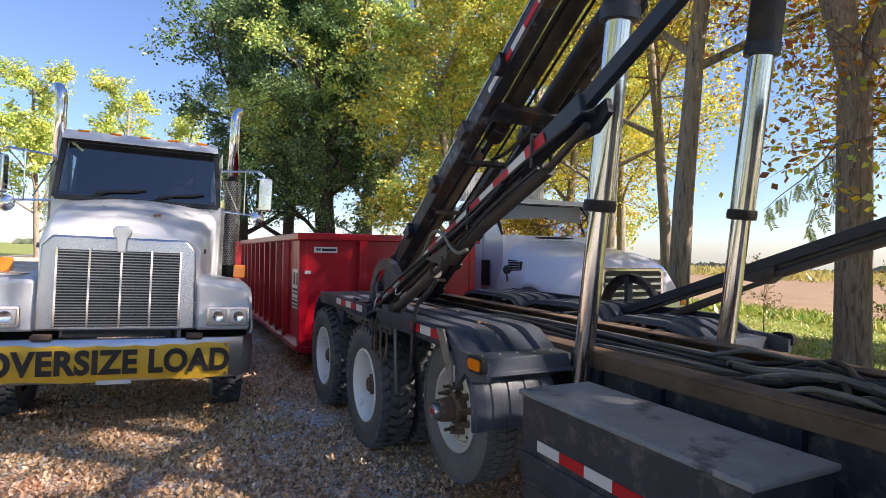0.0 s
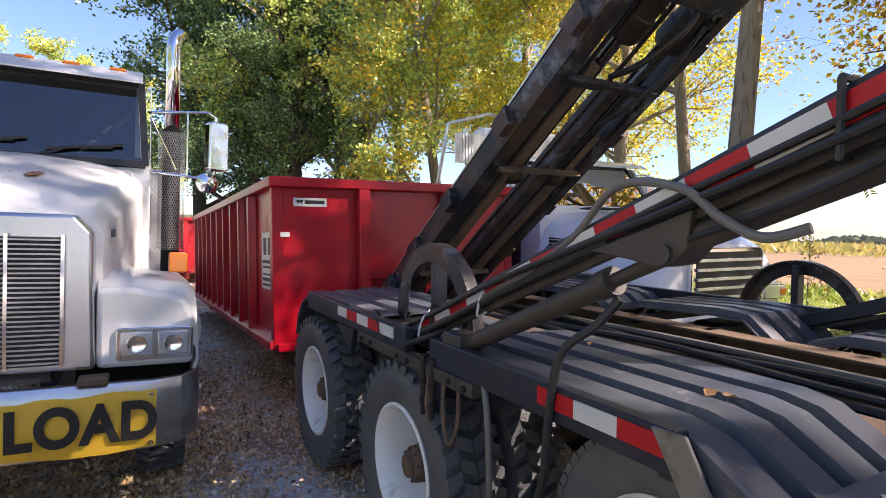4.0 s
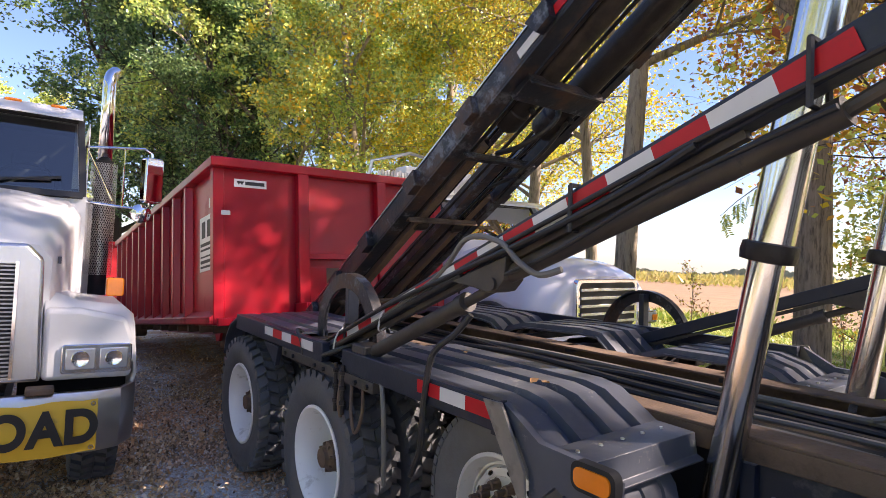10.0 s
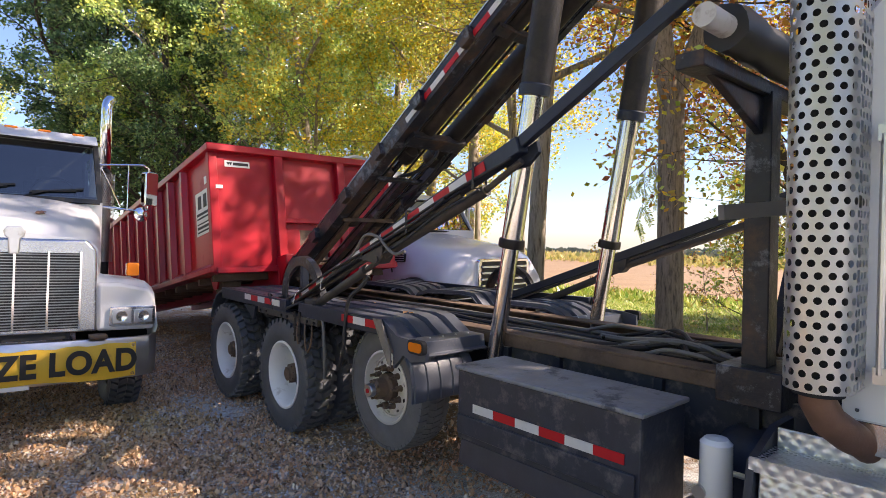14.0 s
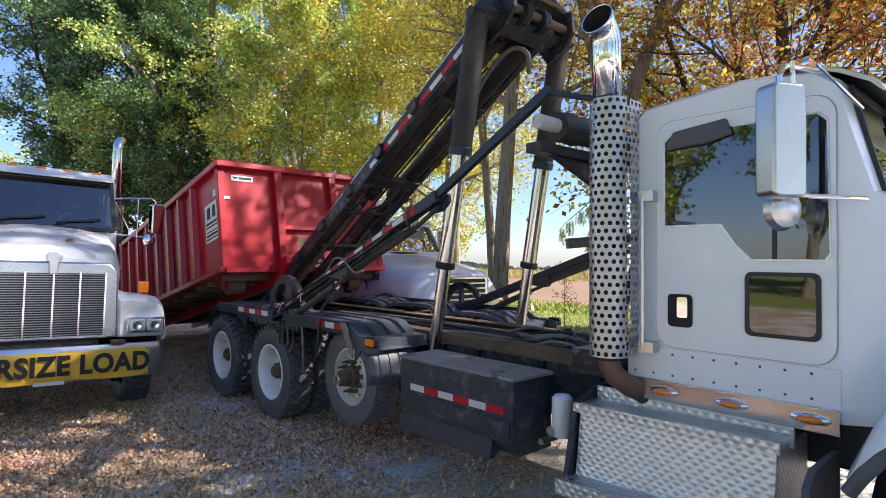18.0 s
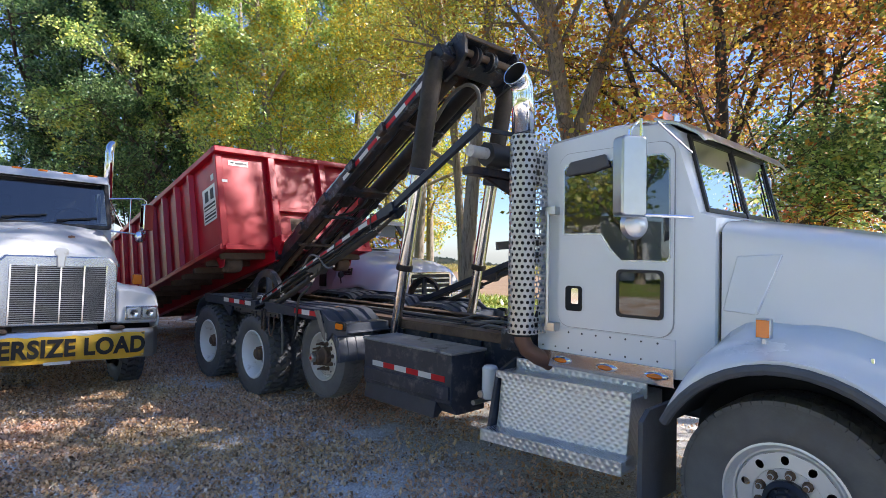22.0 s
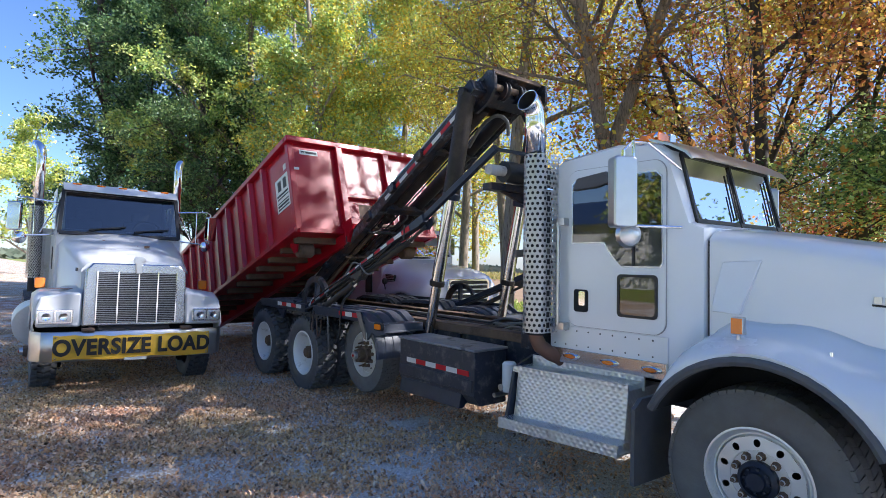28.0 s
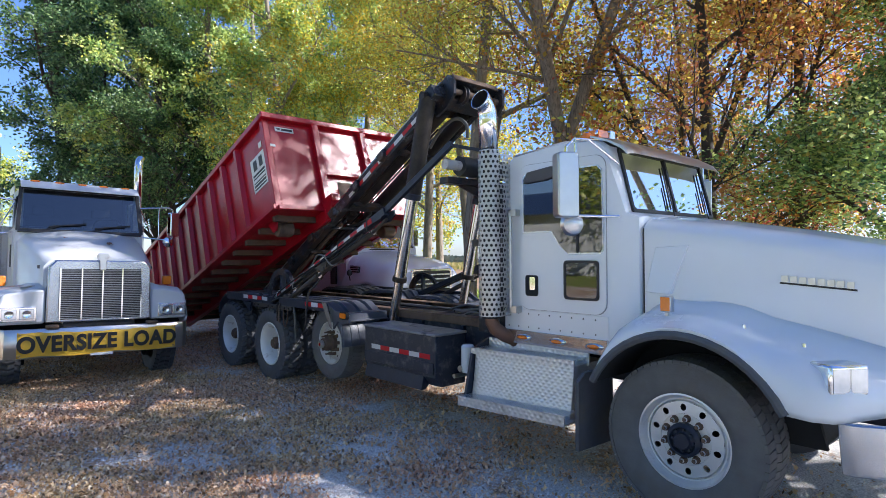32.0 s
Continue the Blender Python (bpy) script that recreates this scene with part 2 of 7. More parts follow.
RIM_D = material("dusty_wheel_paint", (0.50, 0.49, 0.47), 0.5, 0.1, vary=0.12, scale=9, stain=(0.2, 0.15, 0.11), stain_amount=0.35, stain_scale=8)
RIM_S = material("worn_aluminium_disc", (0.72, 0.73, 0.74), 0.36, 0.55, vary=0.08, scale=9, stain=(0.42, 0.38, 0.34), stain_amount=0.22, stain_scale=9)
RIM_T = material("dull_aluminium_disc", (0.66, 0.64, 0.60), 0.45, 0.3, vary=0.1, scale=9, stain=(0.34, 0.29, 0.24), stain_amount=0.28, stain_scale=9)
STRAP = material("scraped_strap", (0.21, 0.185, 0.155), 0.6, vary=0.35, scale=14, stain=(0.10, 0.075, 0.06), stain_amount=0.5, stain_scale=9)
POLISH = material("polished_stainless", (0.74, 0.71, 0.67), 0.17, 1.0, vary=0.05, scale=6)
RIM_A = material("aluminium_wheel", (0.70, 0.70, 0.71), 0.33, 0.9, vary=0.1, scale=9, stain=(0.35, 0.3, 0.26), stain_amount=0.3, stain_scale=6)
RED = material("red_container_paint", (0.38, 0.004, 0.014), 0.30, vary=0.14, scale=2.5, stain=(0.26, 0.018, 0.022), stain_amount=0.32, stain_scale=1.8, bump=0.10, bump_scale=4, spec=0.45)
RED_DULL = material("weathered_red_paint", (0.36, 0.012, 0.02), 0.42, vary=0.15, scale=2.5, stain=(0.22, 0.05, 0.04), stain_amount=0.35, stain_scale=2.2, bump=0.06, bump_scale=6)
YELLOW = material("yellow_vinyl", (0.75, 0.45, 0.035), 0.5, vary=0.06, stain=(0.35, 0.22, 0.06), stain_amount=0.15, stain_scale=4)
INK = material("black_ink", (0.012, 0.012, 0.013), 0.5, vary=0.1)
TAPE_R = material("red_reflective_tape", (0.50, 0.012, 0.018), 0.45, vary=0.12, scale=14, stain=(0.22, 0.03, 0.03), stain_amount=0.2, stain_scale=9, spec=0.3)
TAPE_W = material("white_reflective_tape", (0.64, 0.64, 0.63), 0.4, vary=0.06, scale=20, stain=(0.3, 0.28, 0.26), stain_amount=0.3, stain_scale=9)
AMBER = material("amber_lens", (0.85, 0.22, 0.01), 0.15, vary=0.1, scale=30, coat=0.6)
LENS = material("lamp_lens", (0.65, 0.68, 0.70), 0.08, 0.6, vary=0.2, scale=25, coat=0.8)
HOSE = material("rubber_hose", (0.02, 0.02, 0.021), 0.5, vary=0.2)
HOSE_G = material("grey_hose", (0.16, 0.15, 0.135), 0.6, vary=0.2)
SIGN = material("white_sign", (0.72, 0.72, 0.69), 0.45, vary=0.05, stain=(0.5, 0.45, 0.4), stain_amount=0.2, stain_scale=6)
DARK = material("dark_interior", (0.015, 0.015, 0.016), 0.8, vary=0.2)
FLAKE = material("flaked_rust", (0.30, 0.14, 0.07), 0.8, vary=0.5, scale=30)
CLOTH = material("cab_lining", (0.06, 0.06, 0.06), 0.8, vary=0.15)
SEAT = material("grey_trim", (0.10, 0.10, 0.105), 0.8, vary=0.2)
CORE = material("radiator_core", (0.02, 0.02, 0.024), 0.7, vary=0.2)
BRIGHT = material("bright_trim", (0.52, 0.55, 0.60), 0.26, 0.9, vary=0.05, scale=12)
GRILLE = material("dull_grille_bar", (0.34, 0.35, 0.37), 0.36, 0.75, vary=0.1, scale=20)
GLASS = glass_material("window_glass", (0.42, 0.47, 0.46))
GLASS_D = glass_material("tinted_window_glass", (0.22, 0.29, 0.29))
BARK = material("bark", (0.30, 0.25, 0.19), 0.9, vary=0.4, scale=16, stain=(0.085, 0.068, 0.052), stain_amount=0.66, stain_scale=16, bump=1.0, bump_scale=24, stretch=0.14)
BARK_D = material("dark_bark", (0.06, 0.046, 0.037), 0.9, vary=0.4, scale=16, stain=(0.06, 0.05, 0.04), stain_amount=0.55, stain_scale=16, bump=1.0, bump_scale=24, stretch=0.16)
BARK_M = material("furrowed_bark", (0.24, 0.185, 0.14), 0.92, vary=0.45, scale=22, stain=(0.06, 0.046, 0.036), stain_amount=0.62, stain_scale=26, bump=1.0, bump_scale=34, stretch=0.16)
L_GREEN = leaf_material("green_leaves", [(0.13, 0.24, 0.07), (0.32, 0.46, 0.13), (0.54, 0.65, 0.21), (0.70, 0.74, 0.26)], 0.34)
L_DARK = leaf_material("dark_green_leaves", [(0.035, 0.08, 0.035), (0.075, 0.15, 0.055), (0.15, 0.26, 0.09), (0.31, 0.42, 0.16)], 0.42)
L_YELLOW = leaf_material("yellow_leaves", [(0.30, 0.33, 0.06), (0.53, 0.46, 0.06), (0.74, 0.53, 0.05), (0.80, 0.55, 0.05)], 0.6)
L_OLIVE = leaf_material("yellow_green_leaves", [(0.22, 0.31, 0.06), (0.46, 0.55, 0.11), (0.70, 0.73, 0.17), (0.78, 0.70, 0.13)], 0.36)
L_ORANGE = leaf_material("orange_leaves", [(0.30, 0.12, 0.04), (0.52, 0.25, 0.05), (0.66, 0.44, 0.07), (0.42, 0.38, 0.08)], 0.6)
L_RED = leaf_material("red_brown_leaves", [(0.26, 0.08, 0.05), (0.44, 0.15, 0.06), (0.58, 0.28, 0.09), (0.40, 0.27, 0.09)], 0.6)
LITTER = leaf_material("fallen_leaves", [(0.10, 0.06, 0.03), (0.58, 0.37, 0.19), (0.84, 0.61, 0.37), (0.66, 0.37, 0.15), (0.92, 0.80, 0.61)], 0.1)
GRASS = leaf_material("grass_blades", [(0.123, 0.210, 0.035), (0.245, 0.333, 0.052), (0.385, 0.420, 0.088), (0.525, 0.473, 0.175)], 0.35)
CORN = leaf_material("dry_corn", [(0.330, 0.300, 0.075), (0.495, 0.420, 0.120), (0.630, 0.510, 0.195), (0.270, 0.300, 0.075)], 0.3)
# greyed leaf colours carry the haze of distance in the base colour
HAZED_WOODS = leaf_material("hazed_distant_woods", [(0.12, 0.15, 0.10), (0.17, 0.20, 0.13), (0.22, 0.23, 0.16)], 0.3)
DRY = leaf_material("dry_leaf", [(0.30, 0.15, 0.07), (0.42, 0.22, 0.10)], 0.15)
STONE = material("limestone_gravel", (0.45, 0.45, 0.46), 0.9, vary=0.15, scale=20, island=[(0.36, 0.355, 0.35), (0.62, 0.63, 0.64), (0.84, 0.85, 0.86)])
SIDING = material("white_metal_siding", (0.68, 0.68, 0.66), 0.45, vary=0.04)


# ---- mesh tools ----
class G:
    """A growing list of vertices and faces."""

    def __init__(self):
        self.v, self.f = [], []

    def add(self, verts, faces):
        k = len(self.v)
        self.v += [tuple(p) for p in verts]
        self.f += [tuple(i + k for i in q) for q in faces]
        return self

    def box(self, x0, x1, y0, y1, z0, z1, m=None):
        p = [Vector((x, y, z)) for x in (x0, x1) for y in (y0, y1) for z in (z0, z1)]
        if m is not None:
            p = [m @ q for q in p]
        return self.add(p, [(0, 1, 3, 2), (4, 6, 7, 5), (0, 4, 5, 1), (2, 3, 7, 6), (0, 2, 6, 4), (1, 5, 7, 3)])

    def bar(self, a, b, w, h, up=(0, 0, 1)):
        """A square bar from a to b, w across and h in the sense of up."""
        a, b, up = Vector(a), Vector(b), Vector(up)
        d = (b - a).normalized()
        s = d.cross(up).normalized()
        u = s.cross(d)
        p = [e + s * i * w / 2 + u * j * h / 2 for e in (a, b) for i, j in ((-1, -1), (1, -1), (1, 1), (-1, 1))]
        return self.add(p, [(3, 2, 1, 0), (4, 5, 6, 7), (0, 1, 5, 4), (1, 2, 6, 5), (2, 3, 7, 6), (3, 0, 4, 7)])

    def prism(self, profile, axis, lo, hi):
        """A closed outline drawn out along an axis: x takes (y, z), y takes (x, z), z takes (x, y)."""
        def at(p, e):
            return {"x": (e, p[0], p[1]), "y": (p[0], e, p[1]), "z": (p[0], p[1], e)}[axis]
        n = len(profile)
        v = [at(p, lo) for p in profile] + [at(p, hi) for p in profile]
        f = [tuple(range(n))[::-1], tuple(range(n, 2 * n))] + [(i, (i + 1) % n, n + (i + 1) % n, n + i) for i in range(n)]
        return self.add(v, f)

    def tube(self, pts, r, n=10, caps=True):
        """A round tube along points; r is one radius or one a point."""
        pts = [Vector(p) for p in pts]
        rs = r if isinstance(r, (list, tuple)) else [r] * len(pts)
        side = None
        v, f = [], []
        for i, p in enumerate(pts):
            d = (pts[min(i + 1, len(pts) - 1)] - pts[max(i - 1, 0)]).normalized()
            if side is None:
                side = d.orthogonal().normalized()
            side = (side - d * side.dot(d)).normalized()
            up = d.cross(side)
            v += [p + (side * math.cos(a) + up * math.sin(a)) * rs[i] for a in (2 * math.pi * k / n for k in range(n))]
        for i in range(len(pts) - 1):
            f += [(i * n + k, i * n + (k + 1) % n, (i + 1) * n + (k + 1) % n, (i + 1) * n + k) for k in range(n)]
        if caps:
            f += [tuple(range(n))[::-1], tuple(range((len(pts) - 1) * n, len(pts) * n))]
        return self.add(v, f)

    def lathe(self, profile, n=40, centre=(0, 0, 0), axis="x"):
        """Points (radius, along) turned round an axis."""
        v, f = [], []
        for r, h in profile:
            for k in range(n):
                c, s = r * math.cos(2 * math.pi * k / n), r * math.sin(2 * math.pi * k / n)
                q = {"x": (h, c, s), "y": (s, h, c), "z": (c, s, h)}[axis]
                v.append((q[0] + centre[0], q[1] + centre[1], q[2] + centre[2]))
        for i in range(len(profile) - 1):
            f += [(i * n + k, i * n + (k + 1) % n, (i + 1) * n + (k + 1) % n, (i + 1) * n + k) for k in range(n)]
        return self.add(v, f)

    def loft(self, rings, caps=True, closed=True):
        """Skin between rings of equal count."""
        n = len(rings[0])
        v = [p for ring in rings for p in ring]
        f = []
        for i in range(len(rings) - 1):
            for k in range(n if closed else n - 1):
                f.append((i * n + k, i * n + (k + 1) % n, (i + 1) * n + (k + 1) % n, (i + 1) * n + k))
        if caps:
            f += [tuple(range(n))[::-1], tuple(range((len(rings) - 1) * n, len(rings) * n))]
        return self.add(v, f)

    def weld(self):
        """Join vertices that share a place."""
        seen, out, way = {}, [], []
        for p in self.v:
            k = tuple(round(c, 4) for c in p)
            if k not in seen:
                seen[k] = len(out)
                out.append(p)
            way.append(seen[k])
        self.v, self.f = out, [tuple(way[i] for i in q) for q in self.f]
        self.f = [q for q in self.f if len(set(q)) == len(q)]
        return self

    def mesh(self, name, mat, smooth=35, fix=True):
        me = bpy.data.meshes.new(name)
        me.from_pydata([tuple(p) for p in self.v], [], self.f)
        if fix:
            bm = bmesh.new()
            bm.from_mesh(me)
            bmesh.ops.recalc_face_normals(bm, faces=bm.faces)
            bm.to_mesh(me)
            bm.free()
        me.materials.append(mat)
        if smooth:
            me.shade_smooth()
            me.set_sharp_from_angle(angle=radians(smooth))
        return me


def thing(name, at, label, category, group="", kind=""):
    ob = new(name)
    ob.matrix_world = at
    ob.empty_display_size = 0.3
    return tagged(ob, label, category, group, kind)


def part(name, g, mat, parent, label="", bevel=0.0, smooth=35, m=None):
    """One mesh object under a thing or a part. A mesh drawn in the world's own metres goes under a parent at the origin's pose."""
    me = g.mesh(name, mat, smooth) if isinstance(g, G) else g
    ob = new(name, me)
    ob.parent = parent
    if m is not None:
        ob.matrix_basis = m
    if bevel:
        bv = ob.modifiers.new("edge", "BEVEL")
        bv.width, bv.segments, bv.limit_method, bv.angle_limit = bevel, 2, "ANGLE", radians(40)
    if label:
        tagged(ob, label)
    return ob


def solo(name, g, mat, label, category, group="", kind="", smooth=35, m=None, bevel=0.0):
    return tagged(part(name, g, mat, None, "", bevel, smooth, m), label, category, group, kind)


def holes(g, at, nu, nv, hole=0.62, stagger=True, sides=8):
    """A sheet with round holes: at(u, v) gives the place for u, v in cells."""
    for i in range(nu):
        for j in range(nv):
            sh = 0.5 * (j % 2) if stagger else 0
            ring = [(math.cos(2 * math.pi * (k + 0.5) / sides), math.sin(2 * math.pi * (k + 0.5) / sides)) for k in range(sides)]
            out = []
            for c, s in ring:
                k = max(abs(c), abs(s))
                out.append((0.5 + 0.5 * c / k, 0.5 + 0.5 * s / k))
            inn = [(0.5 + 0.5 * hole * c, 0.5 + 0.5 * hole * s) for c, s in ring]
            v = [at(i + sh + a, j + b) for a, b in out] + [at(i + sh + a, j + b) for a, b in inn]
            g.add(v, [(k, (k + 1) % sides, sides + (k + 1) % sides, sides + k) for k in range(sides)])
    return g


def rounded(x0, x1, z0, z1, r, n=5):
    """A rectangle with round corners, as an outline."""
    pts = []
    for cx, cz, a in ((x1 - r, z1 - r, 0), (x0 + r, z1 - r, 90), (x0 + r, z0 + r, 180), (x1 - r, z0 + r, 270)):
        pts += [(cx + r * math.cos(radians(a + 90 * k / n)), cz + r * math.sin(radians(a + 90 * k / n))) for k in range(n + 1)]
    return pts


def tape(parent, start, along, count, length, width, normal, first_white=True, up=(0, 0, 1)):
    """Red and white reflective strips laid end to end on a surface."""
    along, normal = Vector(along).normalized(), Vector(normal).normalized()
    up = normal.cross(along)
    for k in range(count):
        a = Vector(start) + along * length * k
        c = [a - up * width / 2, a + along * length - up * width / 2, a + along * length + up * width / 2, a + up * width / 2]
        g = G().add([p + normal * e for e in (0.0, 0.004) for p in c], [(3, 2, 1, 0), (4, 5, 6, 7), (0, 1, 5, 4), (1, 2, 6, 5), (2, 3, 7, 6), (3, 0, 4, 7)])
        white = (k % 2 == 0) == first_white
        part("reflective_tape", g, TAPE_W if white else TAPE_R, parent, "white reflective tape" if white else "red reflective tape", smooth=0)


# ---- wheels ----
def tyre_mesh(name, r, width, rim_r, blocks, mat, lug=0.018, depth=0.25):
    """A lorry tyre whose axle is x; blocks: tread lugs round it, in two staggered rows with slanting grooves."""
    g = G()
    w = width / 2
    prof = [(rim_r, -w * 0.72), (rim_r + 0.02, -w * 0.86), (rim_r + 0.07, -w * 0.99), (rim_r + 0.5 * (r - rim_r), -w * 1.02), (r - 0.06, -w * 0.98), (r - lug - 0.004, -w * 0.9),
            (r - lug, -w * 0.6), (r - lug, w * 0.6), (r - lug - 0.004, w * 0.9), (r - 0.06, w * 0.98), (rim_r + 0.5 * (r - rim_r), w * 1.02), (rim_r + 0.07, w * 0.99), (rim_r + 0.02, w * 0.86), (rim_r, w * 0.72)]
    g.lathe(prof, 56)
    body = g.mesh(name, mat, 30)
    g = G()
    rows = ((-0.97, -0.52, 0.30, 0.0), (-0.50, -0.02, 0.0, 0.32), (0.02, 0.50, 0.32, 0.0), (0.52, 0.97, 0.0, 0.30))
    step = 2 * math.pi / blocks
    for q, (a, b, sa, sb) in enumerate(rows):
        for k in range(blocks):
            t0 = step * (k + (0.5 if q in (1, 2) else 0.0))
            fill = 0.66 if lug > 0.012 else 0.90
            v = []
            for rr, e in ((r - lug - 0.014, 0.0), (r, 0.03)):
                for x, s in ((a * w, sa), (b * w, sb)):
                    edge = 0.012 if abs(x) > 0.9 * w else 0.0
                    for t in (t0 + s * step + e * step, t0 + (s + fill) * step - e * step):
                        v.append((x, (rr - edge) * math.cos(t), (rr - edge) * math.sin(t)))
            g.add(v, [(0, 1, 3, 2), (4, 6, 7, 5), (0, 4, 5, 1), (2, 3, 7, 6), (0, 2, 6, 4), (1, 5, 7, 3)])
    return body, g.mesh("tread", mat, 30)


def rim_mesh(name, rim_r, out, dish, mat, hand=10, bolts=10):
    """A pressed disc wheel seen from its outer side (-x): out is the flange's place, dish that of the disc."""
    g = G()
    ring = [(rim_r + 0.008, out + 0.02), (rim_r + 0.01, out), (rim_r - 0.006, out - 0.004), (rim_r - 0.02, out + 0.02), (rim_r - 0.035, out + 0.05), (rim_r - 0.045, min(dish, out + 0.11)), (rim_r - 0.05, max(dish, out + 0.11))]
    g.lathe(ring, 48)
    # disc with hand holes
    r1, r0 = rim_r - 0.045, 0.17
    ra, rb = r1 - 0.012, r0 + 0.004
    g.lathe([(r1, dish + 0.02), (ra, dish)], hand * 4)
    step = math.pi / hand

    def at(u, v):
        r = ra + (rb - ra) * v
        return (dish - 0.006 * v, r * math.cos(u * step), r * math.sin(u * step))
    for k in range(hand):
        holes(g, lambda u, v, k=k: at(2 * k + u, v), 1, 1, 0.60, False, 12)
        g.add([at(2 * k + 1, 0), at(2 * k + 2, 0), at(2 * k + 2, 1), at(2 * k + 1, 1)], [(0, 1, 2, 3)])
    g.lathe([(rb, dish - 0.006), (r0, dish - 0.002)], hand * 4)
    g.lathe([(r0, dish - 0.002), (0.13, dish - 0.004), (0.112, dish - 0.004)], 32)
    for k in range(bolts):
        a = 2 * math.pi * (k + 0.5) / bolts
        g.lathe([(0.0, dish - 0.05), (0.014, dish - 0.048), (0.017, dish - 0.03), (0.019, dish - 0.002)], 8, (0, 0.1425 * math.cos(a), 0.1425 * math.sin(a)))
    return g.mesh(name, mat, 35)


def hub_mesh(name, dish, length, mat, rad=0.11):
    g = G().lathe([(0.0, dish - length), (rad * 0.45, dish - length), (rad * 0.5, dish - length + 0.02), (rad * 0.72, dish - length + 0.04), (rad * 0.78, dish - 0.06), (rad, dish - 0.04), (rad, dish + 0.01)], 28)
    for k in range(8):
        a = 2 * math.pi * k / 8
        g.lathe([(0.0, dish - length + 0.018), (0.01, dish - length + 0.02), (0.01, dish - length + 0.05)], 6, (0, rad * 0.62 * math.cos(a), rad * 0.62 * math.sin(a)))
    return g.mesh(name, mat, 35)


DRIVE_TYRE = tyre_mesh("tyre", 0.525, 0.285, 0.29, 36, RUBBER, 0.034)
STEER_TYRE = tyre_mesh("tyre", 0.555, 0.40, 0.302, 60, RUBBER_OLD, 0.009)
TRAIL_TYRE = tyre_mesh("tyre", 0.46, 0.26, 0.255, 56, RUBBER_OLD, 0.009)
DUAL_RIM = rim_mesh("rim", 0.298, -0.128, 0.10, RIM_W)
DUAL_HUB = hub_mesh("hub", 0.10, 0.19, RUST, 0.12)
OUT_RIM = rim_mesh("rim", 0.298, -0.125, -0.075, RIM_A)
OUT_HUB = hub_mesh("hub", -0.075, 0.17, RUST, 0.10)
STUD = G().lathe([(0, -0.165), (0.011, -0.163), (0.012, -0.12), (0.020, -0.116), (0.021, -0.085), (0.026, -0.075)], 8).mesh("wheel_stud", RUST, 35)


def nut_mesh(x, mat):
    return G().lathe([(0, x - 0.055), (0.012, x - 0.054), (0.013, x - 0.034), (0.021, x - 0.032), (0.023, x - 0.004), (0.028, x)], 8).mesh("wheel_nut", mat, 35)


NUT = nut_mesh(-0.119, RUST)
DEEP_NUT = nut_mesh(0.098, GREASE)
DRUM = G().lathe([(0.0, 0.125), (0.235, 0.125), (0.245, 0.14), (0.245, 0.2)], 32).mesh("brake_drum", DARK, 35)
CAP = G().lathe([(0, -0.268), (0.044, -0.267), (0.05, -0.255), (0.05, -0.205)], 20).mesh("hub_cap", STEEL, 35)
CAP_PLUG = G().lathe([(0, -0.275), (0.015, -0.274), (0.018, -0.266)], 14).mesh("cap_plug", TAPE_R, 35)
TRAIL_RIM = rim_mesh("rim", 0.262, -0.118, -0.07, RIM_T)
STEER_RIM = rim_mesh("rim", 0.312, -0.165, -0.115, RIM_S)
STEER_HUB = hub_mesh("hub", -0.115, 0.075, BLACK, 0.115)


def wheel(parent, x, y, z, tyre, rim, hub, mirrored=False, spin=0.0, label=""):
    m = pose(x, y, z, spin, 0, 180 if mirrored else 0)
    w = part("wheel", tyre[0], None, parent, label, m=m)
    tagged(part("tread", tyre[1], None, w), kind="stuff")
    part("rim", rim, None, w)
    part("brake_drum", DRUM, None, w)
    if hub:
        part("hub", hub, None, w, "greasy wheel hub")
        bolt, kind = {OUT_HUB: (STUD, "wheel_stud"), STEER_HUB: (NUT, "wheel_nut"), DUAL_HUB: (DEEP_NUT, "wheel_nut")}[hub]
        for k in range(10):
            a = 2 * math.pi * (k + 0.5) / 10
            part(kind, bolt, None, w, m=pose(0, 0.1425 * math.cos(a), 0.1425 * math.sin(a)))
        if hub is OUT_HUB:
            part("hub_cap", CAP, None, w, "grey hub cap")
            part("cap_plug", CAP_PLUG, None, w, "red cap plug")
    return w

# ---- ground ----
def ground_z(x, y):
    """The lot rises a little past the parked lorry and falls away towards the field."""
    z = 0.035 * (1.0 - max(x, -8.0)) if x < 1.0 else (-0.033 * (x - 6.0) if x > 6.0 else 0.0)
    if abs(x) < 13 and -8 < y < 16:
        z += 0.03 * noise.noise(Vector((x * 0.6, y * 0.6, 3.1)))
    return z - 0.012


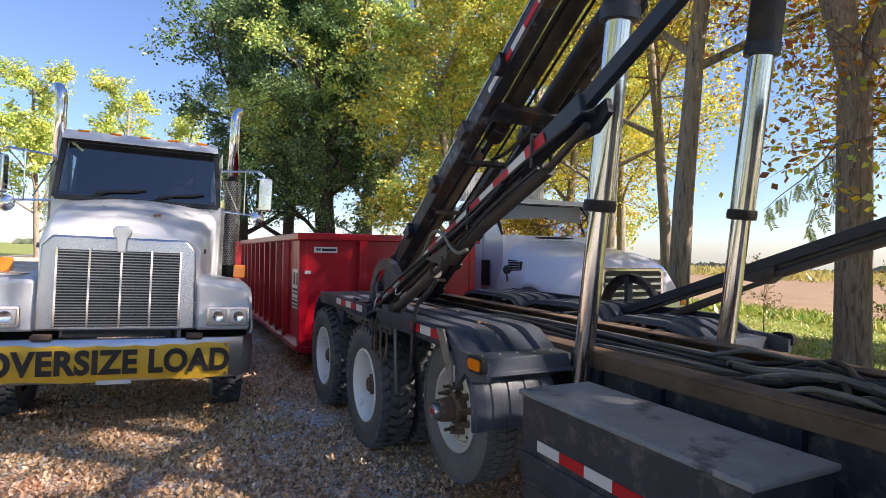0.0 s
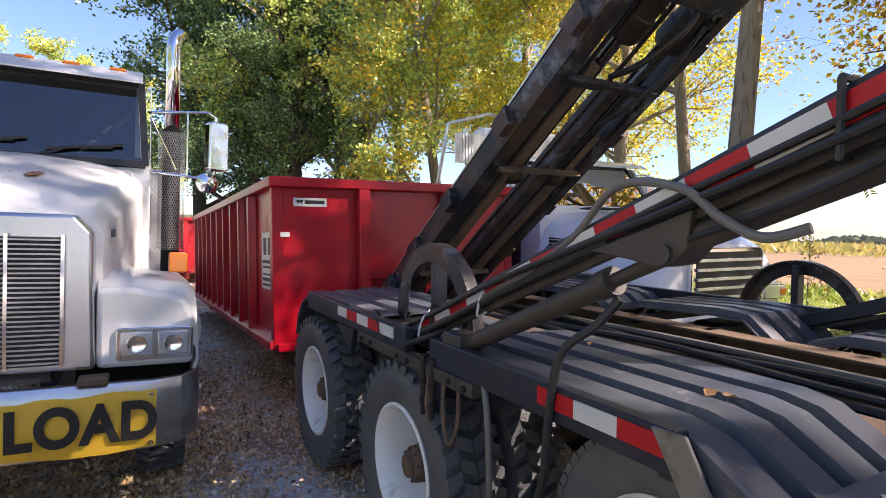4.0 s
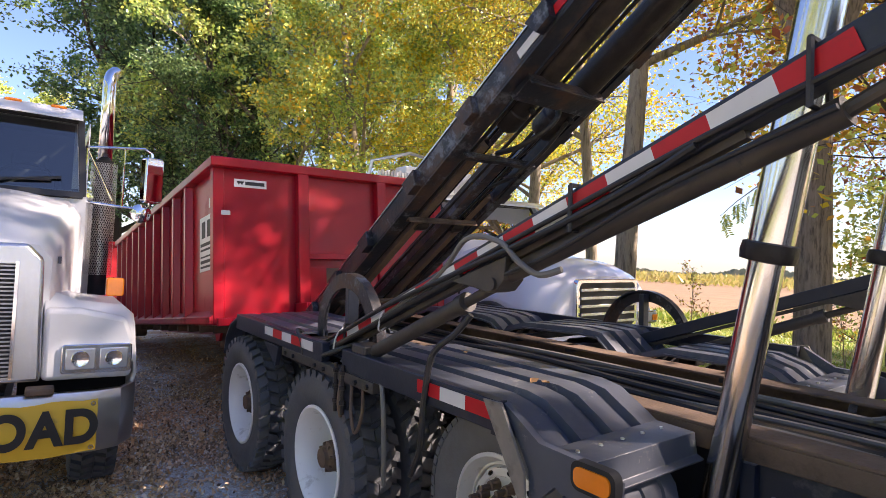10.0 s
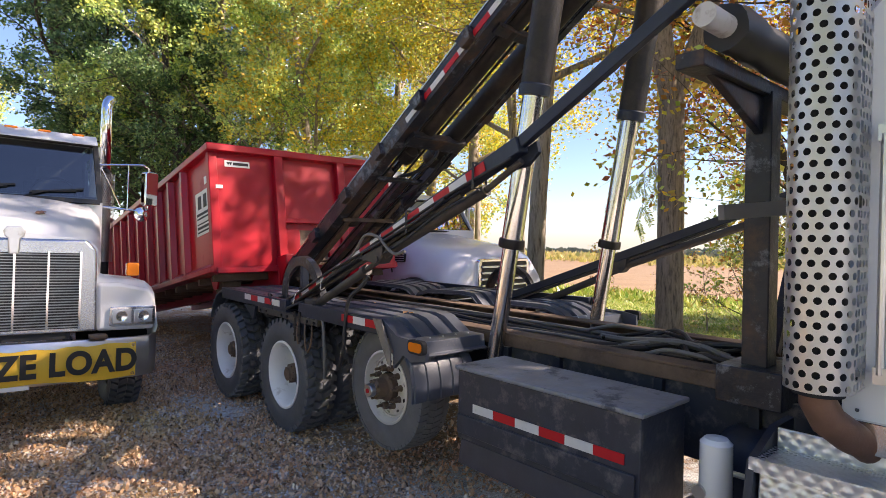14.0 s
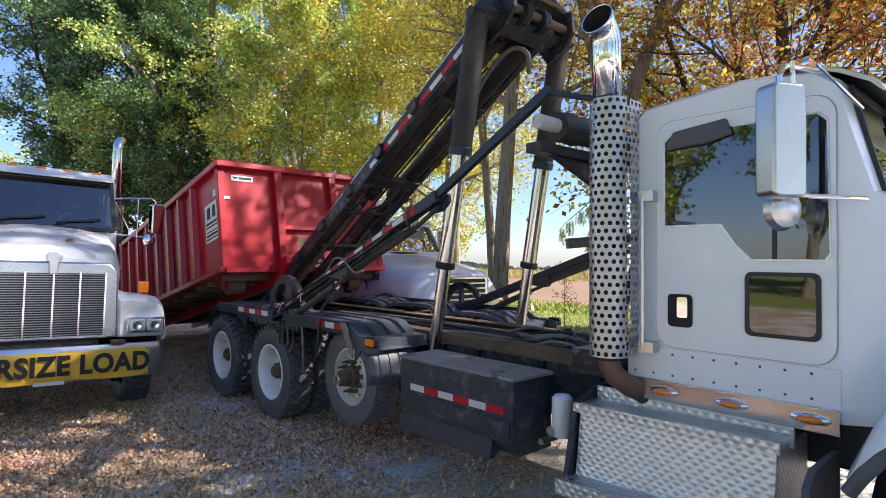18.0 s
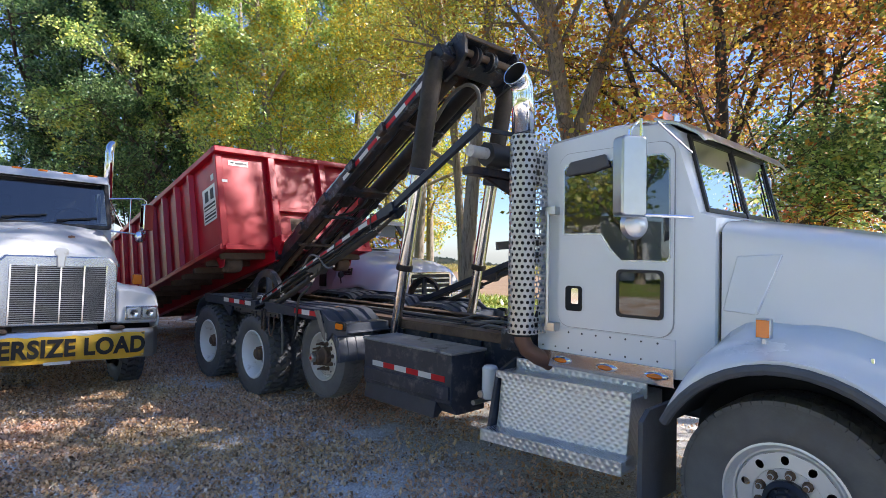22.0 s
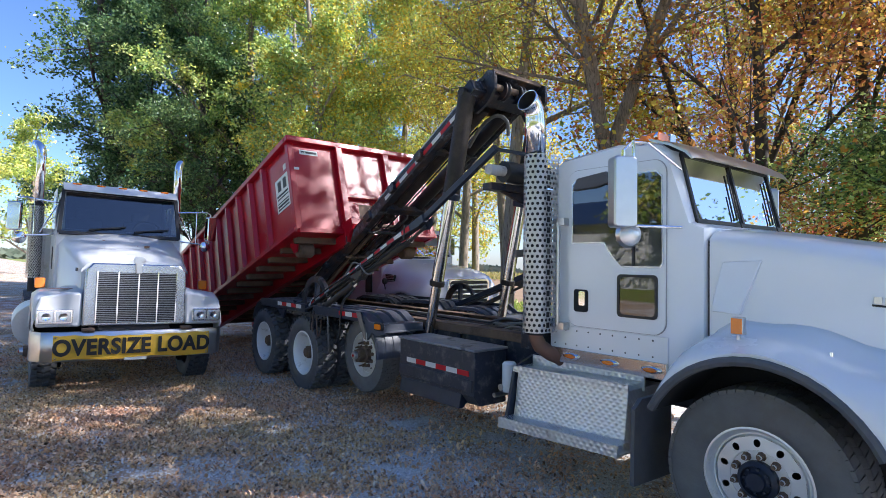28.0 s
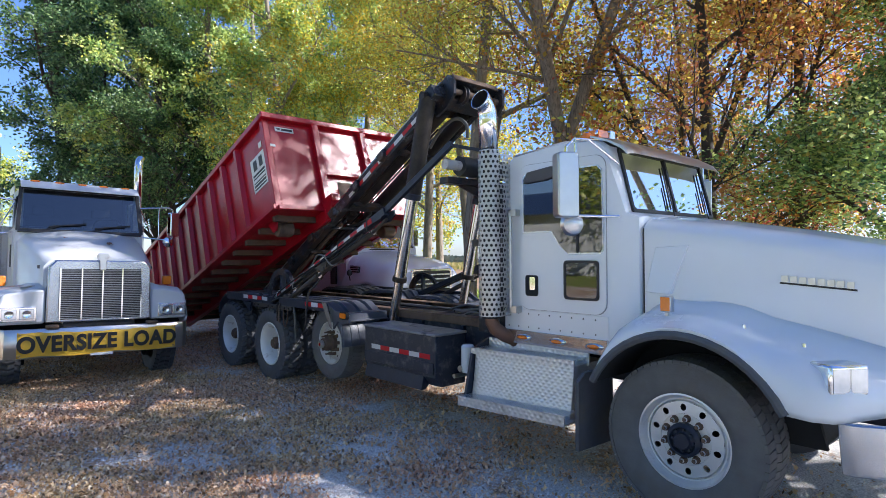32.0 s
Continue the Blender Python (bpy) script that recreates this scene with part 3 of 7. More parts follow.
def ground_material():
    m = bpy.data.materials.new("gravel_and_leaf_litter")
    m.use_nodes = True
    n, l = m.node_tree.nodes, m.node_tree.links
    b = n["Principled BSDF"]
    b.inputs["Roughness"].default_value = 0.92
    co = n.new("ShaderNodeTexCoord")
    sep = n.new("ShaderNodeSeparateXYZ")
    l.new(co.outputs["Object"], sep.inputs[0])

    def tex(scale, detail=8, rough=0.6):
        t = n.new("ShaderNodeTexNoise")
        t.inputs["Scale"].default_value, t.inputs["Detail"].default_value, t.inputs["Roughness"].default_value = scale, detail, rough
        l.new(co.outputs["Object"], t.inputs["Vector"])
        return t.outputs["Fac"]

    def mix(a, b2, f):
        x = n.new("ShaderNodeMix")
        x.data_type = "RGBA"
        for s, v in ((6, a), (7, b2)):
            if isinstance(v, tuple):
                x.inputs[s].default_value = (*v, 1)
            else:
                l.new(v, x.inputs[s])
        l.new(f, x.inputs[0])
        return x.outputs[2]

    def rng(v, a, c, lo=0.0, hi=1.0):
        x = n.new("ShaderNodeMapRange")
        x.inputs[1].default_value, x.inputs[2].default_value, x.inputs[3].default_value, x.inputs[4].default_value = a, c, lo, hi
        l.new(v, x.inputs[0])
        return x.outputs[0]

    gravel = mix((0.40, 0.385, 0.355), (0.90, 0.87, 0.82), rng(tex(75, 3), 0.36, 0.66))
    soil = mix((0.27, 0.17, 0.10), (0.56, 0.39, 0.25), rng(tex(30, 6), 0.3, 0.7))
    lean = n.new("ShaderNodeMath")
    lean.operation = "MULTIPLY_ADD"
    l.new(rng(sep.outputs[1], 0.5, 4.0, -0.14, 0.0), lean.inputs[0])
    lean.inputs[1].default_value = 1.0
    l.new(tex(1.3, 10, 0.74), lean.inputs[2])
    crumb = n.new("ShaderNodeMath")
    crumb.operation = "MULTIPLY_ADD"
    l.new(tex(22, 6, 0.7), crumb.inputs[0])
    crumb.inputs[1].default_value = 0.55
    l.new(lean.outputs[0], crumb.inputs[2])
    lot = mix(gravel, soil, rng(crumb.outputs[0], 0.68, 0.80))
    turf = mix((0.13, 0.18, 0.025), (0.25, 0.29, 0.05), rng(tex(4, 8), 0.35, 0.65))
    turf = mix(turf, (0.30, 0.20, 0.11), rng(tex(1.3, 8, 0.7), 0.52, 0.64))
    stubble = mix((0.20, 0.122, 0.06), (0.29, 0.19, 0.10), rng(tex(0.35, 10, 0.7), 0.3, 0.7))
    edge = n.new("ShaderNodeMath")
    edge.operation = "MULTIPLY_ADD"
    l.new(tex(0.5, 6), edge.inputs[0])
    edge.inputs[1].default_value = 3.0
    l.new(sep.outputs[0], edge.inputs[2])
    col = mix(lot, turf, rng(edge.outputs[0], 8.2, 9.4))
    col = mix(col, stubble, rng(edge.outputs[0], 19.5, 21.5))
    col = mix(turf, col, rng(edge.outputs[0], -13.5, -12.5))
    l.new(col, b.inputs["Base Color"])
    bump = n.new("ShaderNodeBump")
    bump.inputs["Strength"].default_value, bump.inputs["Distance"].default_value = 0.7, 0.015
    l.new(tex(45, 6, 0.65), bump.inputs["Height"])
    l.new(bump.outputs[0], b.inputs["Normal"])
    return m


gg = G()
xs = [-1500, -300, -80, -30, -14, -8] + [-6 + 0.4 * k for k in range(40)] + [12, 18, 30, 80, 300, 1500]
ys = [-1500, -300, -80, -30, -14, -9] + [-7 + 0.4 * k for k in range(56)] + [18, 26, 40, 80, 300, 1500]
for y in ys:
    for x in xs:
        gg.v.append((x, y, ground_z(x, y)))
for j in range(len(ys) - 1):
    for i in range(len(xs) - 1):
        k = j * len(xs) + i
        gg.f.append((k, k + 1, k + 1 + len(xs), k + len(xs)))
solo("ground", gg, ground_material(), "grey gravel lot strewn with brown leaves, grass and a stubble field beyond", "ground", kind="structure", smooth=180)


# ---- roll-off lorry: chassis, boxes, guards ----
CX = 2.75
lorry = thing("roll_off_truck", pose(0, 0, 0), "white cab roll-off truck with raised black hoist on gravel", "truck")


def both(fn):
    """Builds a part on the near side and its mirror image on the far side."""
    for s in (1, -1):
        fn(lambda x, s=s: x if s == 1 else 2 * CX - x, s)


def chassis_rail(X, s):
    g = G()
    a, b = sorted((X(2.30), X(2.33)))
    g.box(a, b, -2.45, 7.15, 0.70, 0.99)
    a, b = sorted((X(2.30), X(2.40)))
    g.box(a, b, -2.45, 7.15, 0.985, 1.0).box(a, b, -2.45, 7.15, 0.69, 0.705)
    part("chassis_rail", g, BLACK, lorry)
    g = G()
    a, b = sorted((X(2.21), X(2.36)))
    g.box(a, b, 0.95, 7.05, 1.085, 1.10)
    a, b = sorted((X(2.21), X(2.225)))
    g.box(a, b, 0.95, 7.05, 1.005, 1.085)
    part("sub_frame_rail", g, RUST, lorry, "rusty brown angle-iron rail", bevel=0.004)
    a, b = sorted((X(2.24), X(2.29)))
    plate = part("side_plate", G().box(a, b, 0.62, 2.62, 0.60, 1.0), SCUFF, lorry, bevel=0.004)
    a, b = sorted((X(2.20), X(2.238)))
    for y in (0.85, 1.35, 2.05, 2.5):
        part("stiffener", G().box(a, b, y, y + 0.05, 0.60, 1.0), BLACK, plate)


both(chassis_rail)
for y in (-1.9, 0.1, 1.2, 3.3, 4.4, 5.6, 7.0):
    part("cross_member", G().box(2.34, 3.16, y, y + 0.12, 0.74, 0.95), BLACK, lorry)
for y, z in ((6.05, 0.52), (4.62, 0.52), (3.2, 0.66)):
    g = G().tube([(1.95, y, z), (3.55, y, z)], 0.075, 14)
    g.lathe([(0.0, -0.17), (0.12, -0.16), (0.2, -0.05), (0.2, 0.05), (0.12, 0.16), (0, 0.17)], 20, (CX, y, z), "y")
    part("axle", g, GREASE, lorry)
g = G().tube([(1.95, -1.37, 0.46), (3.55, -1.37, 0.46)], 0.06, 12)
part("front_axle", g, GREASE, lorry)
for x in (2.33, 3.17):
    g = G()
    for k in range(5):
        g.box(x - 0.04, x + 0.04, 4.75 - 0.12 * k, 5.9 + 0.12 * k, 0.62 + 0.022 * k, 0.6425 + 0.022 * k)
    part("leaf_spring", g, GREASE, lorry)

# wheels: two driven pairs, a raised trailing axle, the steered pair
for y, spin in ((6.05, 7), (4.62, 31)):
    wheel(lorry, 1.62, y, 0.51, DRIVE_TYRE, DUAL_RIM, DUAL_HUB, False, spin, "black lug tyre on a white disc wheel")
    wheel(lorry, 1.96, y, 0.51, DRIVE_TYRE, DUAL_RIM, None, False, spin + 3, "black lug tyre on a white disc wheel")
    wheel(lorry, 3.54, y, 0.51, DRIVE_TYRE, DUAL_RIM, None, True, spin, "black lug tyre on a white disc wheel")
    wheel(lorry, 3.88, y, 0.51, DRIVE_TYRE, DUAL_RIM, DUAL_HUB, True, spin, "black lug tyre on a white disc wheel")
wheel(lorry, 1.75, 3.20, 0.665, TRAIL_TYRE, TRAIL_RIM, OUT_HUB, False, 12, "worn tyre on a raised aluminium wheel")
wheel(lorry, 3.75, 3.20, 0.665, TRAIL_TYRE, TRAIL_RIM, OUT_HUB, True, 12, "worn tyre on a raised aluminium wheel")
wheel(lorry, 1.775, -1.355, 0.525, STEER_TYRE, STEER_RIM, STEER_HUB, False, 5, "wide worn front tyre on an aluminium wheel")
wheel(lorry, 3.725, -1.355, 0.525, STEER_TYRE, STEER_RIM, STEER_HUB, True, 5, "wide worn front tyre on an aluminium wheel")


# ribbed guards over the driven and trailing wheels
def guard(path, x0, x1, flip, ribs=4, rise=0.034):
    """A ribbed plastic guard: its cross-section in x is carried along a path of (y, z)."""
    xs = []
    for k in range(ribs):
        for u, up in ((0.0, 0.0), (0.14, 0.0), (0.20, rise), (0.80, rise), (0.86, 0.0)):
            xs.append((x0 + (x1 - x0) * (k + u) / ribs, up))
    xs.append((x1, 0.0))
    pts = [Vector((0, y, z)) for y, z in path]
    rings = []
    for i, p in enumerate(pts):
        d = (pts[min(i + 1, len(pts) - 1)] - pts[max(i - 1, 0)]).normalized()
        nrm = Vector((0, -d.z, d.y))
        if nrm.z < 0 and abs(nrm.z) > 0.2:
            nrm = -nrm
        if abs(nrm.z) <= 0.2:
            nrm = Vector((0, -1 if flip else 1, 0))
        rings.append([(x, p.y + nrm.y * up, p.z + nrm.z * up) for x, up in xs] + [(x, p.y + nrm.y * (up - 0.012), p.z + nrm.z * (up - 0.012)) for x, up in reversed(xs)])
    return G().loft(rings)


REAR_PATH = [(6.58, 0.82), (6.52, 0.97), (6.40, 1.09), (6.25, 1.15), (6.0, 1.165), (5.4, 1.165), (4.95, 1.165)]
FRONT_PATH = [(4.35, 1.13), (4.2, 1.155), (3.7, 1.16), (3.14, 1.16), (3.05, 1.145), (2.93, 1.075), (2.81, 1.00), (2.71, 0.965)]
FLAP_PATH = [(2.745, 0.975), (2.695, 0.91), (2.668, 0.81), (2.664, 0.69)]
FAR_PATHS = ([(6.58, 0.82), (6.52, 0.97), (6.40, 1.09), (6.2, 1.15), (5.4, 1.15), (5.26, 1.13), (5.12, 1.04)],
             [(5.17, 0.98), (5.06, 1.09), (4.87, 1.14), (4.3, 1.165), (4.12, 1.155), (3.98, 1.04), (3.88, 0.90)],
             [(3.88, 0.96), (3.76, 1.07), (3.6, 1.12), (3.13, 1.125), (2.98, 1.08), (2.72, 0.90), (2.64, 0.76)])


def guards(X, s):
    a, b = sorted((X(1.50), X(2.205 if s == 1 else 2.12)))
    for path, flip in (((REAR_PATH, False), (FRONT_PATH, True)) if s == 1 else ((FAR_PATHS[0], False), (FAR_PATHS[1], True), (FAR_PATHS[2], True))):
        part("wheel_guard", guard(path, a, b, flip), GUARD, lorry, "ribbed black plastic wheel guard")
    if s == 1:
        part("guard_flap", guard(FLAP_PATH, 1.475, 2.03, True, 5, 0.009), GUARD, lorry, "ribbed black lower guard panel")
    a, b = sorted((X(1.52), X(2.16)))
    shelf = part("guard_shelf", G().prism([(2.86, 1.065), (2.72, 1.06), (2.70, 0.985), (2.665, 0.975), (2.66, 0.985), (2.688, 0.995), (2.70, 1.074), (2.86, 1.079)], "x", a, b), GUARD, lorry, "bent black shelf plate", bevel=0.003)
    bolt = G().lathe([(0, 0.008), (0.007, 0.008), (0.009, 0.0)], 6, (0, 0, 0), "z").mesh("bolt", STEEL)
    for k in range(5):
        part("bolt", bolt, None, shelf, m=pose(X(1.60 + 0.12 * k), 2.79, 1.075))
    a, b = sorted((X(1.462), X(1.474)))
    part("guard_strap", G().prism([(3.115, 1.20), (3.02, 1.205), (2.90, 1.0), (2.895, 0.89), (2.93, 0.91)], "x", a, b), STRAP, lorry, "scraped brown strap plate", bevel=0.002)
    if s == 1:
        part("wheel_guard", guard([(4.97, 1.115), (4.75, 1.10), (4.36, 1.09)], 1.62, 2.205, False), GUARD, lorry, "ribbed black plastic wheel guard")
        fb = part("frame_bar", G().box(1.478, 1.54, 3.95, 5.15, 1.03, 1.085), DUSTY, lorry, "worn brown frame bar", bevel=0.004)
        nut = G().lathe([(0, -0.014), (0.012, -0.014), (0.014, 0.0)], 6).mesh("bolt", GREASE)
        for y in (4.0, 4.12, 4.5, 4.62, 4.95, 5.08):
            part("bolt", nut, None, fb, m=pose(1.478, y, 1.057))
        part("bracket", G().prism([(4.18, 1.04), (4.62, 1.04), (4.56, 0.80), (4.47, 0.74), (4.30, 0.78)], "x", 1.50, 1.515), BLACK, fb, bevel=0.003)
    # skirt bars with brackets
    g = G()
    a, b = sorted((X(1.485), X(1.535)))
    g.box(a, b, 3.06, 4.30, 1.085, 1.198).box(a, b, 4.55, 6.18, 1.08, 1.195)
    part("guard_bar", g, BLACK, lorry, bevel=0.005)
    a, b = sorted((X(1.535), X(2.3)))
    for y in (3.1, 4.2, 4.75, 5.55):
        part("guard_strut", G().box(a, b, y, y + 0.05, 1.05, 1.10), BLACK, lorry)
    a, b = sorted((X(1.49), X(1.52)))
    part("guard_bracket", G().prism([(5.25, 1.07), (5.55, 1.07), (5.30, 0.93)], "x", a, b), BLACK, lorry, bevel=0.004)
    # end plate ahead of the trailing wheel, with its flap
    g = G()
    a, b = sorted((X(1.49), X(1.52)))
    g.prism([(3.03, 1.20), (2.86, 1.105), (2.70, 1.10), (2.55, 1.075), (2.55, 0.985), (2.70, 0.955), (2.79, 0.985), (2.90, 0.88), (2.905, 1.0)], "x", a, b)
    part("guard_end", g, GUARD, lorry)
    g = G()
    a, b = sorted((X(1.455), X(1.49)))
    g.prism(rounded(2.535, 2.695, 1.025, 1.115, 0.03), "x", a, b)
    mk = part("side_marker", g, DARK, lorry)
    a, b = sorted((X(1.448), X(1.456)))
    part("lens", G().prism(rounded(2.55, 2.68, 1.04, 1.10, 0.022), "x", a, b), AMBER, mk, "amber lens")
    nx = X(1.485)
    tape(lorry, (nx, 5.50, 1.153), (0, -1, 0), 5, 0.165, 0.055, (-s, 0, 0))
    tape(lorry, (nx, 3.57, 1.153), (0, -1, 0), 3, 0.165, 0.055, (-s, 0, 0), False)


both(guards)

# toolbox between the axles
g = G().prism([(1.58, 0.55), (1.58, 0.965), (2.0, 0.965), (2.0, 0.45), (1.66, 0.45)], "y", 1.12, 2.34)
box = part("toolbox", g, SCUFF, lorry, "scuffed black steel toolbox", bevel=0.006)
part("lid", G().box(1.565, 2.01, 1.10, 2.36, 0.966, 0.992), LID, box, "worn dusty lid, greyed further for sky sheen", bevel=0.008)
part("lower_door", G().box(1.562, 1.579, 1.14, 2.33, 0.585, 0.70), SCUFF, box, bevel=0.005)
part("foot_plate", G().prism([(1.545, 0.41), (1.60, 0.41), (1.66, 0.46), (1.60, 0.55), (1.575, 0.55)], "y", 1.30, 2.30), BLACK, box, bevel=0.004)
tape(box, (1.578, 2.205, 0.755), (0, -1, 0), 6, 0.168, 0.05, (-1, 0, 0))

# dryer canister and fittings between toolbox and steps
g = G().lathe([(0.0, 0.90), (0.05, 0.895), (0.068, 0.875), (0.07, 0.64), (0.06, 0.62), (0, 0.62)], 24, (1.80, 0.88, 0), "z")
part("air_dryer", g, WHITE, lorry, "white spin-on canister")
g = G().tube([(1.72, 0.92, 0.66), (1.95, 0.92, 0.66)], 0.03, 12).tube([(1.70, 0.98, 0.58), (2.0, 0.98, 0.58)], 0.022, 10).tube([(1.9, 1.0, 0.72), (1.95, 0.8, 0.7), (2.1, 0.7, 0.8)], 0.015, 8)
part("air_fittings", g, STEEL, lorry)
g = G().lathe([(0, 0.0), (0.2, 0.03), (0.24, 0.08), (0.24, 1.0), (0.2, 1.06), (0, 1.09)], 26, (2.25, -0.05, 0.62), "y")
part("air_tank", g, BLACK, lorry)

# entry steps
g = G().prism([(1.62, 0.44), (1.65, 0.60), (1.685, 0.885), (2.15, 0.885), (2.15, 0.44)], "y", -0.44, 0.66)
steps = part("entry_step_box", g, ALU, lorry, "dented aluminium diamond-plate step box", bevel=0.006)
g = G()
holes(g, lambda u, v: (1.485 + 0.0243 * v, 0.69 - 0.0393 * u, 0.48 + 0.0018 * u), 30, 7, 0.58, False, 8)
g.prism([(0.69, 0.395), (0.69, 0.482), (-0.49, 0.538), (-0.49, 0.45)], "x", 1.473, 1.486).prism([(0.69, 0.40), (0.69, 0.415), (-0.49, 0.468), (-0.49, 0.453)], "x", 1.486, 1.66)
part("lower_tread", g, ALU, steps)
g = G()
holes(g, lambda u, v: (1.66 + 0.0243 * v, 0.67 - 0.0377 * u, 0.902 + 0.001 * u), 30, 9, 0.58, False, 8)
g.prism([(0.69, 0.85), (0.69, 0.904), (-0.46, 0.934), (-0.46, 0.88)], "x", 1.652, 1.668)
part("upper_tread", g, ALU, steps)
part("riser", G().box(1.87, 1.885, -0.46, 0.66, 0.86, 0.985), ALU, steps, bevel=0.004)
part("end_plate", G().prism([(1.55, 0.42), (1.66, 0.89), (1.9, 0.98), (2.1, 0.98), (2.1, 0.42)], "y", 0.67, 0.70), BLACK, steps)
part("fender_flap", G().prism([(1.46, 0.30), (1.47, 0.82), (1.56, 0.88), (1.95, 0.88), (1.95, 0.28)], "y", -0.63, -0.60), RUBBER, lorry, "black rubber mud flap")

# ---- cab ----
CW = 0.90
g = G()
prof = [(0.44, 1.03), (0.44, 2.50), (0.42, 2.63), (0.34, 2.71), (-0.20, 2.76), (-0.55, 2.735), (-0.655, 2.655), (-0.79, 2.125), (-0.875, 2.085), (-0.875, 1.03)]
def ring(dx, inset):
    cy, cz = -0.3, 1.9
    return [(dx, y + (cy - y) * inset, z + (cz - z) * inset if z > 1.9 else z) for y, z in prof]
g.loft([ring(CX - CW, 0.035), ring(CX - CW + 0.05, 0.0), ring(CX + CW - 0.05, 0.0), ring(CX + CW, 0.035)])
cab_mesh = g.mesh("cab", WHITE, 35)
bm = bmesh.new()
bm.from_mesh(cab_mesh)
bmesh.ops.bisect_plane(bm, geom=bm.verts[:] + bm.edges[:] + bm.faces[:], plane_co=(0, -0.655, 0), plane_no=(0, 1, 0))
for q in bm.verts:  # the cowl draws in towards the hood
    if q.co.y < -0.656:
        q.co.x = CX + (q.co.x - CX) * (1 - 0.155 * (-0.655 - q.co.y) / 0.22)
bm.to_mesh(cab_mesh)
bm.free()
DOOR_WIN = [(0.185, 1.99), (0.185, 2.47), (0.15, 2.50), (-0.57, 2.50), (-0.61, 2.46), (-0.62, 1.83), (-0.60, 1.80), (-0.28, 1.80), (-0.20, 1.88), (-0.13, 1.985), (-0.10, 1.99)]
PEEP_WIN = rounded(-0.565, -0.265, 1.425, 1.715, 0.035)


def carve(mesh, cutters, lining, inside):
    """Cuts the given solids out of a mesh; faces that lie inside take the lining's material."""
    ob = new("shell", mesh)
    tools = []
    for g in cutters:
        tools.append(new("cutter", g.mesh("cutter", lining, 0)))
        md = ob.modifiers.new("cut", "BOOLEAN")
        md.operation, md.solver, md.object = "DIFFERENCE", "EXACT", tools[-1]
    bpy.context.view_layer.update()
    out = bpy.data.meshes.new_from_object(ob.evaluated_get(bpy.context.evaluated_depsgraph_get()))
    for o in [ob] + tools:
        bpy.data.objects.remove(o)
    out.materials.clear()
    out.materials.append(mesh.materials[0])
    out.materials.append(lining)
    for p in out.polygons:
        p.material_index = 1 if inside(p.center) else 0
    return out


inner = [(max(-0.70, y + (-0.25 - y) * 0.07), z + (1.9 - z) * 0.07) for y, z in prof]
cuts = [G().prism(inner, "x", CX - CW + 0.06, CX + CW - 0.06), G().prism(DOOR_WIN, "x", 1.7, 3.8), G().prism(PEEP_WIN, "x", 1.7, 3.8), G().prism([(-1.1, 2.145), (-0.5, 2.145), (-0.5, 2.62), (-1.1, 2.62)], "x", 2.015, 3.485)]
cab_mesh = carve(cab_mesh, cuts, CLOTH, lambda p: abs(p.x - CX) < CW - 0.052 and -0.66 < p.y < 0.42 and 1.08 < p.z < 2.705)
cab = part("cab", cab_mesh, None, lorry, "white painted sleeperless cab")


def on_side(pts, x0, x1):
    return G().prism(pts, "x", x0, x1)


def frame_ring(outer, inner, x0, x1):
    """A flat ring between two outlines of equal count, with thickness in x."""
    n = len(outer)
    v = [(x, *p) for x in (x0, x1) for loop in (outer, inner) for p in loop]
    f = []
    for k in range(n):
        j = (k + 1) % n
        f += [(k, j, n + j, n + k), (2 * n + k, 3 * n + k, 3 * n + j, 2 * n + j), (k, 2 * n + k, 2 * n + j, j), (n + k, n + j, 3 * n + j, 3 * n + k)]
    return G().add(v, f)


def grow(pts, d):
    cy = sum(p[0] for p in pts) / len(pts)
    cz = sum(p[1] for p in pts) / len(pts)
    return [(p[0] + d * (1 if p[0] > cy else -1), p[1] + d * (1 if p[1] > cz else -1)) for p in pts]


